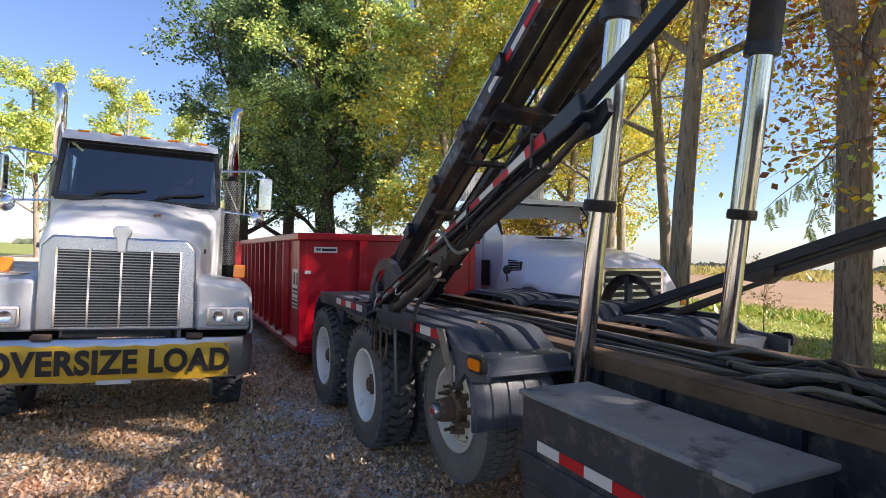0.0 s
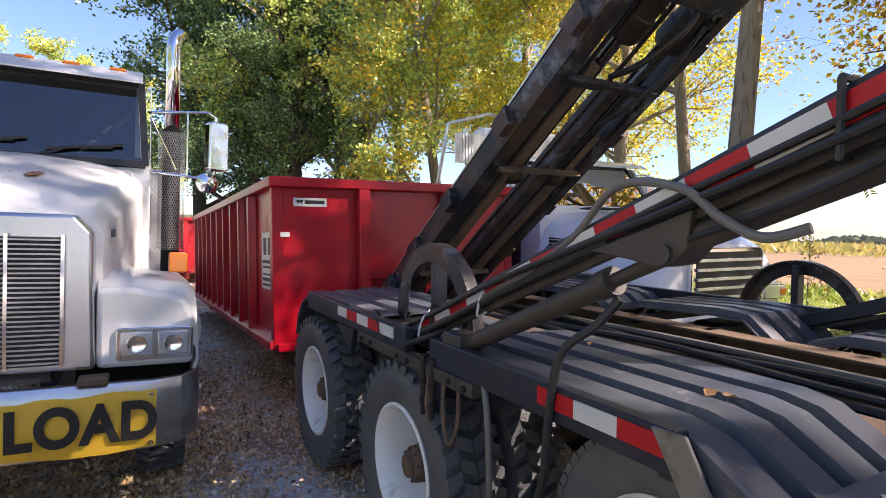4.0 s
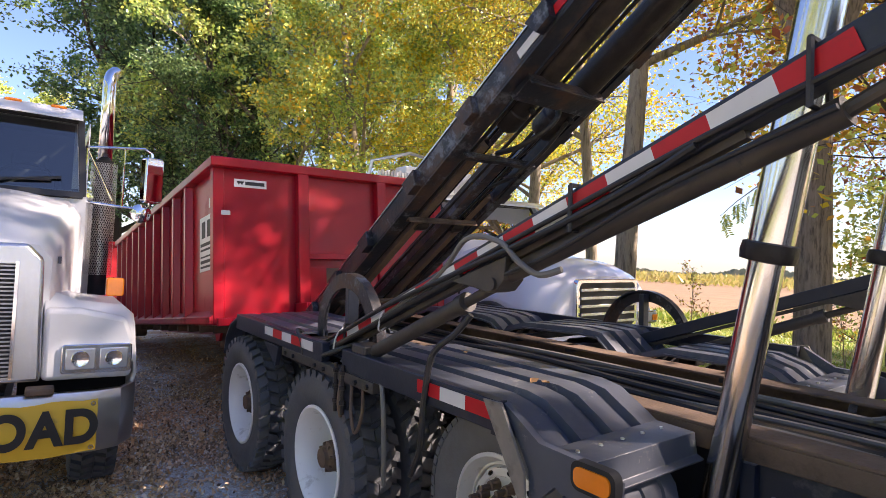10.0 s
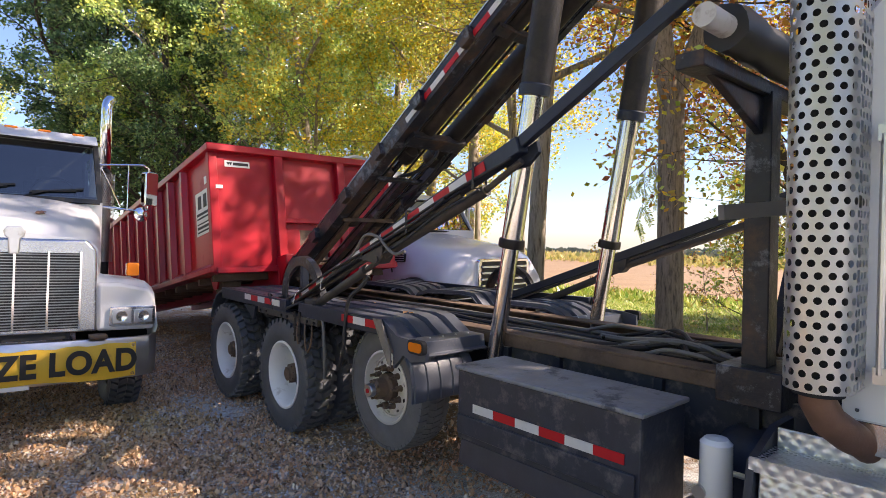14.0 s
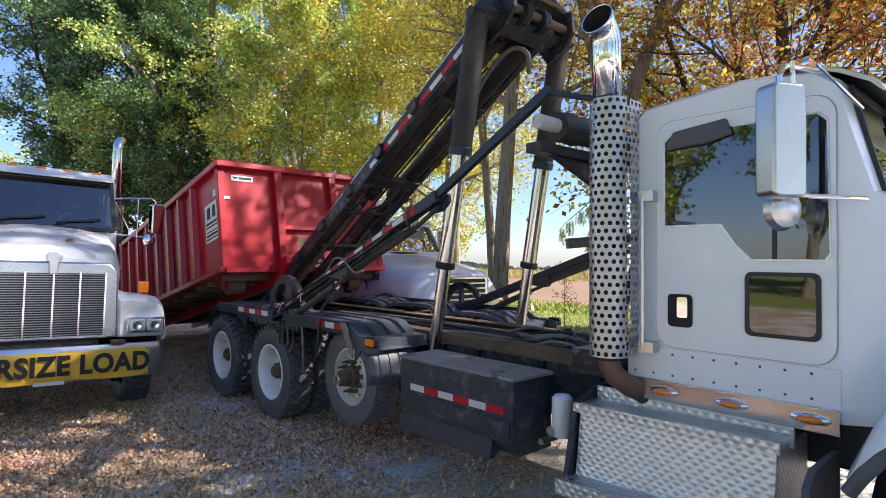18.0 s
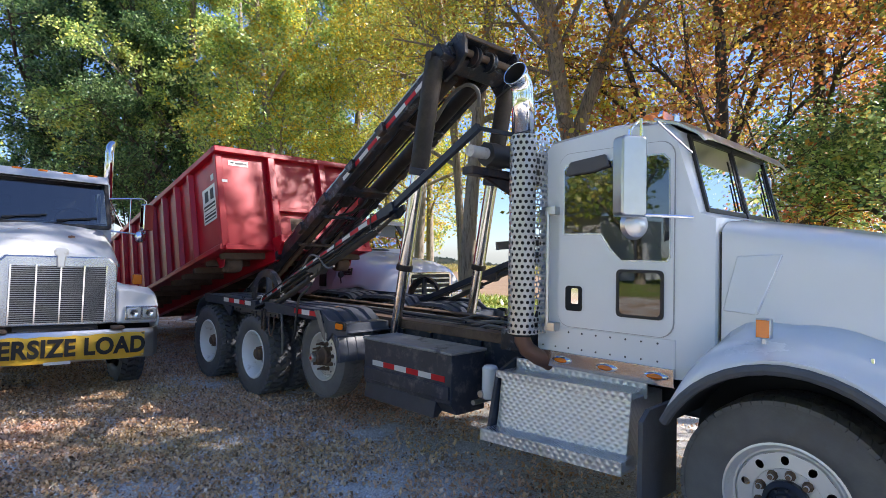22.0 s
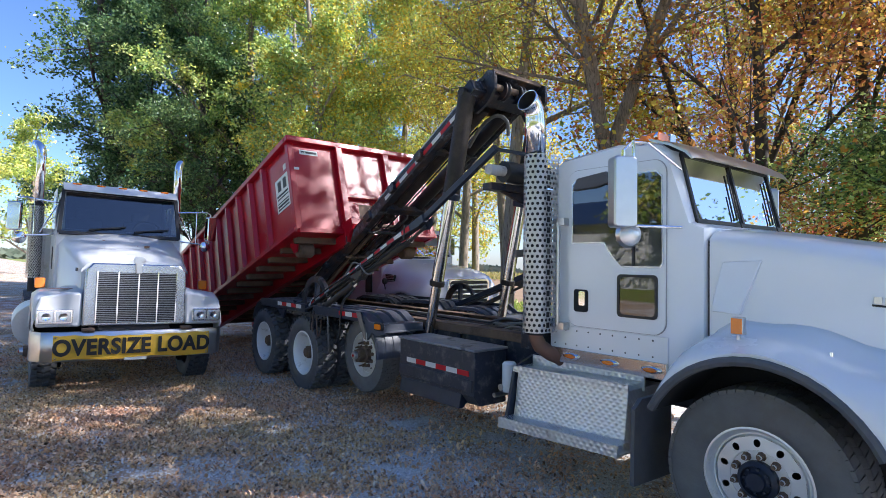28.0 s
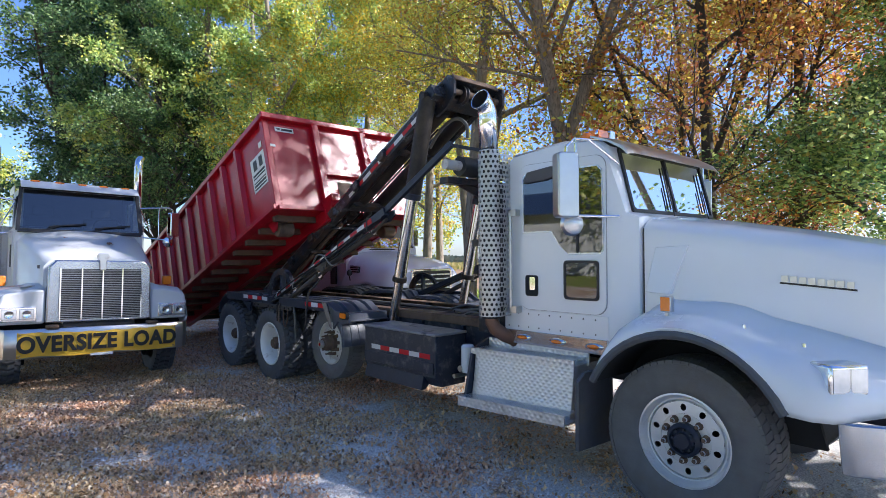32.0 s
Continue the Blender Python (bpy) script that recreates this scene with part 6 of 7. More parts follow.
    # hood
    def hr(y, half, zt, sh, zb=0.95):
        return [(-half, y, zb), (-half - 0.01, y, zt - sh), (-half * 0.9, y, zt - sh * 0.4), (-half * 0.55, y, zt - 0.03), (-half * 0.12, y, zt), (half * 0.12, y, zt), (half * 0.55, y, zt - 0.03), (half * 0.9, y, zt - sh * 0.4), (half + 0.01, y, zt - sh), (half, y, zb)]
    g = G().loft([hr(0.30, 0.63, 1.80, 0.14), hr(0.40, 0.66, 1.85, 0.16), hr(0.9, 0.72, 2.00, 0.18), hr(1.5, 0.79, 2.16, 0.20), hr(1.78, 0.82, 2.21, 0.20)])
    hood = part("hood", g, WHITE_OLD, c, "white hood with flaking rusty paint", smooth=50)
    rp = random.Random(11)
    for cx, cy, rr in ((-0.17, 1.42, 0.12), (0.12, 1.30, 0.10), (0.05, 1.05, 0.07), (0.22, 0.95, 0.05)):
        ring = [(cx + rr * (0.5 + rp.random()) * math.cos(a) * 0.9, cy + rr * (0.5 + rp.random()) * math.sin(a) * 1.6) for a in (2 * math.pi * k / 14 for k in range(14))]
        part("rust_patch", G().prism([(x, y) for x, y in ring], "z", 0.0, 0.004), FLAKE, hood, "flaked rusty patch", m=pose(0, 0, 1.802, 12.2, 0, 0))
    for s in (-1, 1):
        part("badge", G().box(*sorted((s * 0.66, s * 0.69)), 0.40, 0.50, 1.63, 1.675), SEAT, hood)
        # wings with headlamps
        line = [(1.05 - 0.66 * math.cos(radians(20 + 140 * k / 14)), 0.52 + 0.66 * math.sin(radians(20 + 140 * k / 14))) for k in range(15)]
        rows = []
        for y, z in [(0.16, 0.88), (0.30, 0.86)] + line:
            t = max(0.0, min(1.0, (y - 0.15) / 0.5))
            top = min(1.36, 0.95 + 0.44 * math.sin(math.pi / 2 * min(1, (y - 0.10) / 0.34))) if y < 1.1 else max(z + 0.05, 1.36 - 0.55 * max(0, (y - 1.25)) ** 1.2)
            rows.append([(s * 1.12, y, z), (s * 1.135, y, z + 0.06), (s * 1.125, y, max(top - 0.06, z + 0.07)), (s * 1.06, y, max(top, z + 0.08)), (s * 0.80, y, max(top, z + 0.08) + 0.03), (s * 0.62, y, max(top, z + 0.08) + 0.10)])
        fw = part("wing", G().loft(rows, caps=False, closed=False), WHITE_OLD, c, "white front wing", smooth=60)
        fw.modifiers.new("thick", "SOLIDIFY").thickness = 0.015
        part("wheel_well", G().loft([[(s * 1.11, y, z - 0.02), (s * 0.5, y, z - 0.02)] for y, z in line], caps=False, closed=False), DARK, fw, smooth=60)
        g = G().prism([(s * 0.62, 0.92), (s * 1.10, 0.92), (s * 1.11, 1.16), (s * 1.06, 1.30), (s * 0.8, 1.36), (s * 0.62, 1.36)], "y", 0.14, 0.30)
        face = part("wing_front", g, WHITE_OLD, c, bevel=0.03)
        bz = part("headlamp_bezel", G().prism(rounded(s * 0.905 - 0.19, s * 0.905 + 0.19, 0.965, 1.145, 0.02), "y", 0.105, 0.142), CHROME, face, "chrome headlamp surround", bevel=0.006)
        for dx in (-0.09, 0.09):
            lamp = part("headlamp", G().box(s * 0.905 + dx - 0.078, s * 0.905 + dx + 0.078, 0.098, 0.11, 0.99, 1.12), LENS, bz, "square glass headlamp", bevel=0.006)
            part("reflector", G().lathe([(0.0, 0.0), (0.03, 0.0), (0.045, -0.004), (0.05, 0.003)], 18, (s * 0.905 + dx, 0.096, 1.055), "y"), CHROME, lamp)
        if s == -1:
            rp2 = random.Random(5)
            ring = [(-0.86 + 0.15 * (0.7 + 0.6 * rp2.random()) * math.cos(a), 0.40 + 0.035 * (0.6 + 0.8 * rp2.random()) * math.sin(a)) for a in (2 * math.pi * k / 16 for k in range(16))]
            part("rust_patch", G().prism(ring, "z", 1.398, 1.403), FLAKE, fw, "flaked rusty patch")
        part("turn_signal", G().prism(rounded(s * 1.05 - 0.06, s * 1.05 + 0.06, 1.38, 1.52, 0.02), "y", 0.95, 1.03), AMBER, fw, "amber turn signal", bevel=0.01)
    # cab
    def cr(y, half, zt, inset=0.0):
        return [(-half, y, 1.0), (-half, y, 2.1), (-half + 0.07, y, zt - 0.12), (-half + 0.16, y, zt - 0.02), (0, y, zt), (half - 0.16, y, zt - 0.02), (half - 0.07, y, zt - 0.12), (half, y, 2.1), (half, y, 1.0)]
    g = G().loft([cr(1.95, 0.86, 2.82), cr(2.05, 0.86, 2.86), cr(3.1, 0.86, 2.86)])
    shell = carve(g.mesh("cab", WHITE_OLD, 50), [G().box(-0.79, 0.79, 2.0, 3.04, 1.3, 2.76), G().box(-0.75, 0.75, 1.9, 2.1, 2.13, 2.70), G().box(-1.0, 1.0, 2.08, 2.74, 2.12, 2.62)], SEAT, lambda p: abs(p.x) < 0.8 and 1.99 < p.y < 3.05 and 1.29 < p.z < 2.765)
    cb = part("cab", shell, None, c, "white cab", m=pose(0, 0, 0.12))
    for x in (-0.42, 0.42):
        part("seat", G().box(x - 0.26, x + 0.26, 2.75, 2.9, 1.5, 2.35).box(x - 0.15, x + 0.15, 2.76, 2.88, 2.35, 2.52), SEAT, cb, bevel=0.04)
    part("dash_cowl", G().loft([[(-0.86, 1.76, z), (0.86, 1.76, z), (0.86, 1.97, z), (-0.86, 1.97, z)] for z in (1.0, 2.10)]), WHITE_OLD, cb)
    g = G().add([(-0.80, 1.745, 2.09), (0.80, 1.745, 2.09), (0.76, 1.925, 2.70), (-0.76, 1.925, 2.70)], [(0, 1, 2, 3)])
    part("windscreen", g, GLASS_D, cb, "dark one-piece windscreen", smooth=0)
    part("dash", G().box(-0.8, 0.8, 1.80, 1.945, 2.0, 2.12), SEAT, cb)
    part("steering_wheel", G().tube([(0.42 + 0.22 * math.cos(2 * math.pi * k / 22), 2.12 + 0.1 * math.sin(2 * math.pi * k / 22), 2.14 + 0.2 * math.sin(2 * math.pi * k / 22)) for k in range(23)], 0.014, 8), DARK, cb)
    g = G()
    q = [(-0.83, 1.74, 2.06), (0.83, 1.74, 2.06), (0.79, 1.93, 2.735), (-0.79, 1.93, 2.735)]
    for a, b in ((0, 1), (1, 2), (2, 3), (3, 0)):
        g.bar(q[a], q[b], 0.05, 0.04, (0, -1, 0.3))
    part("windscreen_seal", g, HOSE, cb)
    for x in (-0.50, 0.12):
        part("wiper", G().tube([(x, 1.72, 2.08), (x + 0.2, 1.73, 2.15), (x + 0.48, 1.745, 2.17)], 0.008, 6).bar((x + 0.05, 1.735, 2.13), (x + 0.55, 1.75, 2.20), 0.012, 0.02), HOSE, cb)
    part("visor", G().loft([[(x, y, z) for y, z in ((1.97, 2.80), (1.86, 2.745), (1.80, 2.715), (1.80, 2.73), (1.87, 2.77), (1.97, 2.84))] for x in (-0.80, -0.4, 0.0, 0.4, 0.80)]), WHITE_OLD, cb)
    for x in (-0.62, -0.3, 0.0, 0.3, 0.62):
        part("roof_lamp", G().box(x - 0.06, x + 0.06, 1.935, 2.015, 2.82, 2.848), AMBER, cb, "amber roof marker lamp", bevel=0.015)
    for s in (-1, 1):
        skin = carve(G().prism(rounded(2.02, 2.85, 1.15, 2.75, 0.06), "x", *sorted((s * 0.86, s * 0.868))).mesh("door", WHITE_OLD, 35), [G().box(*sorted((s * 0.8, s * 0.9)), 2.08, 2.74, 2.12, 2.62)], SEAT, lambda p: False)
        d = part("door", skin, None, cb)
        part("window", G().prism([(2.05, 2.10), (2.08, 2.62), (2.75, 2.64), (2.75, 2.08)], "x", *sorted((s * 0.869, s * 0.872))), GLASS_D, d)
        part("peep_window", G().prism(rounded(2.15, 2.4, 1.5, 1.85, 0.04), "x", *sorted((s * 0.869, s * 0.873))), DARK, d)
        # mirrors on tube arms
        g = G().tube([(s * 0.84, 1.96, 2.52), (s * 1.30, 1.88, 2.56), (s * 1.36, 1.87, 2.52), (s * 1.36, 1.87, 2.03), (s * 1.32, 1.88, 1.99), (s * 0.86, 1.96, 2.03)], 0.012, 8)
        g.tube([(s * 1.14, 1.90, 2.55), (s * 1.14, 1.90, 2.01)], 0.009, 8).tube([(s * 0.86, 1.95, 2.48), (s * 1.06, 1.90, 2.05)], 0.009, 8)
        part("mirror_arm", g, CHROME, cb)
        part("mirror", G().prism(rounded(-0.085, 0.085, 2.06, 2.48, 0.03), "y", -0.05, 0.05), CHROME, cb, "tall chrome mirror housing", bevel=0.015, m=pose(s * 1.37, 1.87, 0, 0, 0, s * 20))
        part("spot_mirror", G().lathe([(0, -0.04), (0.05, -0.035), (0.085, -0.01), (0.09, 0.01), (0, 0.012)], 24, (s * 1.30, 1.90, 1.96), "y"), CHROME, cb)
        # stacks behind the cab
        g = G()
        holes(g, lambda u, v: (s * 1.06 + 0.125 * math.sin(radians(-100 + 10.5 * u)), 3.10 - 0.125 * math.cos(radians(-100 + 10.5 * u)), 1.32 + 0.026 * v), 19, 46, 0.72)
        st = part("exhaust_shield", g, SHIELD, c, "perforated steel heat shield", m=pose(0, 0, 0.13))
        part("silencer", G().tube([(s * 1.06, 3.10, 1.1), (s * 1.06, 3.10, 2.55)], 0.085, 18), DARK, st)
        g = G().tube([(s * 1.06, 3.10, 2.5), (s * 1.06, 3.10, 3.38)] + [(s * 1.06 + 0.10 * s * (1 - math.cos(radians(a))), 3.10 + 0.20 * (1 - math.cos(radians(a))), 3.38 + 0.2 * math.sin(radians(a))) for a in (20, 40, 60, 80)], 0.068, 20, False)
        part("exhaust_pipe", g, CHROME, st, "curved chrome exhaust stack").modifiers.new("thick", "SOLIDIFY").thickness = 0.005
    part("headboard", G().box(-1.0, 1.0, 3.5, 3.55, 0.9, 2.3), ALU, c)
    for x in (-1.0, 1.0):
        part("fuel_tank", G().tube([(x, 2.3, 0.75), (x, 3.6, 0.75)], 0.32, 24), ALU, c, "aluminium fuel tank")
    return c


parked_lorry(pose(-0.45, 5.60, -0.015, 0, 1.8, -1.5))


# ---- second white lorry beyond, seen past the hoist; y runs back from its grille ----
def blunt_lorry(at):
    c = thing("dump_truck", at, "white short-nosed truck with black grille parked beyond the hoist", "truck")
    for x in (-0.5, 0.42):
        part("chassis_rail", G().box(x, x + 0.08, 0.2, 7.5, 0.6, 0.85), BLACK, c)
    for x, mir in ((-1.03, False), (1.03, True)):
        for y in (0.80, 5.2, 6.6):
            wheel(c, x * (0.93 if y < 2 else 1.0), y, 0.52, DRIVE_TYRE, OUT_RIM if y < 2 else DUAL_RIM, None, mir, 14, "black tyre on a disc wheel")
    def arch(y):
        return max(0.78, 0.55 + math.sqrt(max(0.0, 0.64 ** 2 - (y - 0.80) ** 2)))
    def hr(y, half, zt, sh):
        """One cross-section of hood and wings in one, from wheel arch to wheel arch."""
        za = arch(y)
        side = [(half, za), (half + 0.012, za + 0.05), (half - 0.01, max(za + 0.09, sh)), (half * 0.93, max(za + 0.13, sh + 0.12)), (half * 0.84, zt - 0.24), (half * 0.72, zt - 0.11), (half * 0.5, zt - 0.035), (half * 0.22, zt - 0.008)]
        return [(-x, y, z) for x, z in side] + [(x, y, z) for x, z in reversed(side)]
    rings = []
    for y in (0.03, 0.06, 0.10, 0.155, 0.165, 0.19, 0.25, 0.35, 0.5, 0.65, 0.8, 0.95, 1.1, 1.25, 1.35, 1.41, 1.435, 1.445, 1.6, 1.75):
        u = min(1.0, y / 0.5)
        rings.append(hr(y, 0.92 + 0.17 * math.sin(math.pi / 2 * min(1, (y - 0.03) / 0.3)), 1.52 + 0.14 * math.sin(math.pi / 2 * u) + 0.135 * y, 1.08 + 0.14 * u))
    hd = part("hood", G().loft(rings), PURPLE, c, "white rounded hood with wheel arches", smooth=50)
    gr = part("grille", G().prism(rounded(-0.545, 0.545, 0.93, 1.50, 0.06), "y", -0.03, 0.04), CHROME, c, "chrome grille surround", bevel=0.01)
    part("core", G().prism(rounded(-0.49, 0.49, 0.96, 1.46, 0.05), "y", -0.034, -0.03), INK, gr)
    for k in range(5):
        part("grille_bar", G().box(-0.49, 0.49, -0.055, -0.033, 0.995 + 0.092 * k, 1.03 + 0.092 * k), BRIGHT, gr, bevel=0.004)
    for s in (-1, 1):
        fw = hd
        line = [(0.80 - 0.64 * math.cos(radians(24 + 132 * k / 14)), 0.55 + 0.64 * math.sin(radians(24 + 132 * k / 14))) for k in range(15)]
        part("wing_lip", G().tube([(s * 1.09, y, z) for y, z in line], 0.025, 8), RUBBER, fw)
        part("wheel_well", G().loft([[(s * 1.07, y, z - 0.015), (s * 0.5, y, z - 0.015)] for y, z in line], caps=False, closed=False), DARK, fw, smooth=60)
        hl = part("headlamp", G().prism(rounded(s * 0.79 - 0.20, s * 0.79 + 0.20, 0.94, 1.10, 0.03), "y", -0.01, 0.16), CHROME, c, "chrome headlamp unit", bevel=0.012)
        part("lens", G().prism(rounded(s * 0.79 - 0.18, s * 0.79 + 0.18, 0.96, 1.08, 0.03), "y", -0.018, -0.01), LENS, hl)
        part("turn_signal", G().box(s * 0.93 - 0.05, s * 0.93 + 0.05, -0.024, -0.017, 0.98, 1.05), AMBER, hl)
        vn = part("hood_vent", G().prism([(1.20, 1.42), (1.53, 1.40), (1.55, 1.57), (1.24, 1.545)], "x", *sorted((s * 0.85, s * 1.0))), DARK, hd)
        for k in range(4):
            part("vent_slat", G().bar((s * 1.002, 1.22, 1.44 + 0.034 * k), (s * 1.002, 1.53, 1.42 + 0.042 * k), 0.012, 0.012), PURPLE, vn)
        part("fender_mirror", G().lathe([(0, -0.05), (0.05, -0.04), (0.07, 0.0), (0.0, 0.01)], 16, (s * 1.12, 1.38, 1.42), "y").tube([(s * 1.06, 1.45, 1.24), (s * 1.12, 1.40, 1.4)], 0.012, 6), HOSE, c)
    part("bumper", G().loft([[(x, y + b, z) for y, z in ((-0.05, 0.42), (-0.1, 0.55), (-0.05, 0.78), (0.02, 0.78), (0.02, 0.42))] for x, b in ((-1.2, 0.25), (-0.9, 0.0), (0.9, 0.0), (1.2, 0.25))]), CHROME, c, bevel=0.01)
    def cr(y, half, zt):
        return [(-half, y, 0.95), (-half, y, 2.0), (-half + 0.10, y, zt - 0.12), (-half + 0.22, y, zt - 0.02), (0, y, zt), (half - 0.22, y, zt - 0.02), (half - 0.10, y, zt - 0.12), (half, y, 2.0), (half, y, 0.95)]
    g = G().loft([cr(2.35, 1.02, 2.54), cr(2.5, 1.04, 2.59), cr(3.5, 1.04, 2.58)])
    shell = carve(g.mesh("cab", PURPLE, 50), [G().box(-0.96, 0.96, 2.40, 3.44, 1.2, 2.49), G().box(-0.86, 0.86, 2.3, 2.45, 1.96, 2.46), G().box(-1.2, 1.2, 2.46, 3.16, 1.96, 2.40)], CLOTH, lambda p: abs(p.x) < 0.965 and 2.39 < p.y < 3.45 and 1.19 < p.z < 2.495)
    cb = part("cab", shell, None, c, "white cab")
    part("dash", G().box(-0.9, 0.9, 1.95, 2.38, 1.9, 1.99), DARK, cb)
    for x in (-0.45, 0.45):
        part("seat", G().box(x - 0.25, x + 0.25, 3.0, 3.15, 1.4, 2.2), SEAT, cb, bevel=0.04)
    part("cowl", G().loft([[(-0.98, 1.74, 0.95), (0.98, 1.74, 0.95), (1.03, 2.4, 0.95), (-1.03, 2.4, 0.95)], [(-0.98, 1.74, 1.95), (0.98, 1.74, 1.95), (1.03, 2.4, 1.98), (-1.03, 2.4, 1.98)]]), PURPLE, cb)
    part("windscreen", G().add([(-0.93, 1.80, 1.93), (0.0, 1.74, 1.93), (0.93, 1.80, 1.93), (0.85, 2.20, 2.48), (0.0, 2.14, 2.48), (-0.85, 2.20, 2.48)], [(0, 1, 4, 5), (1, 2, 3, 4)]), GLASS, cb, "clear curved windscreen", smooth=0)
    part("windscreen_seal", G().tube([(-0.95, 1.80, 1.92), (0.0, 1.73, 1.92), (0.95, 1.80, 1.92), (0.87, 2.21, 2.50), (0, 2.13, 2.50), (-0.87, 2.21, 2.50), (-0.95, 1.80, 1.92)], 0.02, 6), HOSE, cb)
    for x in (-1.02, 0.98):
        part("pillar", G().prism([(1.78, 1.93), (2.36, 1.93), (2.36, 2.52), (2.20, 2.50)], "x", x, x + 0.04), PURPLE, cb)
    part("sun_visor", G().loft([[(x, y, z) for y, z in ((2.40, 2.57), (2.10, 2.53), (1.92, 2.475), (1.92, 2.50), (2.10, 2.57), (2.40, 2.61))] for x in (-0.95, -0.4, 0.4, 0.95)]), WHITE, cb)
    for s in (-1, 1):
        skin = carve(G().prism(rounded(2.30, 3.30, 1.0, 2.47, 0.06), "x", *sorted((s * 1.04, s * 1.05))).mesh("door", PURPLE, 35), [G().box(*sorted((s * 0.9, s * 1.1)), 2.46, 3.16, 1.96, 2.40)], SEAT, lambda p: False)
        d = part("door", skin, None, cb)
        part("window", G().prism([(2.38, 1.95), (2.45, 2.42), (3.2, 2.44), (3.2, 1.90)], "x", *sorted((s * 1.051, s * 1.054))), GLASS_D, d)
        part("company_mark", G().box(*sorted((s * 1.051, s * 1.055)), 2.55, 2.95, 1.62, 1.72).box(*sorted((s * 1.051, s * 1.055)), 2.5, 3.0, 1.55, 1.58).box(*sorted((s * 1.051, s * 1.055)), 2.52, 2.98, 1.48, 1.51).box(*sorted((s * 1.051, s * 1.055)), 2.55, 2.95, 1.38, 1.42), INK, d, "dark bars of company writing")
        part("step_panel", G().box(*sorted((s * 1.03, s * 1.06)), 2.05, 2.28, 1.15, 1.55), INK, cb)
        part("mirror", G().prism(rounded(2.12, 2.2, 2.0, 2.42, 0.03), "x", *sorted((s * 1.22, s * 1.36))).tube([(s * 1.03, 2.2, 2.42), (s * 1.3, 2.16, 2.44)], 0.012, 6).tube([(s * 1.03, 2.2, 1.98), (s * 1.3, 2.16, 1.98)], 0.012, 6), CHROME, cb, "chrome mirror", bevel=0.01)
    g = G()
    for k in range(40):
        x = -1.05 + 2.1 * k / 39
        g.box(x - 0.022, x + 0.022, 3.62, 3.66, 2.62, 3.05 + (0.02 if k % 2 else 0))
    part("headboard", g, ALU, c, "ribbed metal headboard")
    part("tarp_frame", G().tube([(-1.1, 4.2, 2.2), (-1.0, 4.0, 3.25), (-0.3, 3.95, 3.45), (0.1, 3.95, 3.4)], 0.03, 8), STEEL, c)
    part("tarp_housing", G().box(-0.5, 0.9, 3.75, 4.1, 2.75, 3.2), RIM_W, c, bevel=0.03)
    part("deck", G().box(-0.6, 0.6, 3.75, 8.0, 0.95, 1.2), BLACK, c, "black flat deck", bevel=0.02)
    return c


blunt_lorry(pose(5.58, 5.72, -0.03, 0, 0, -1.0))


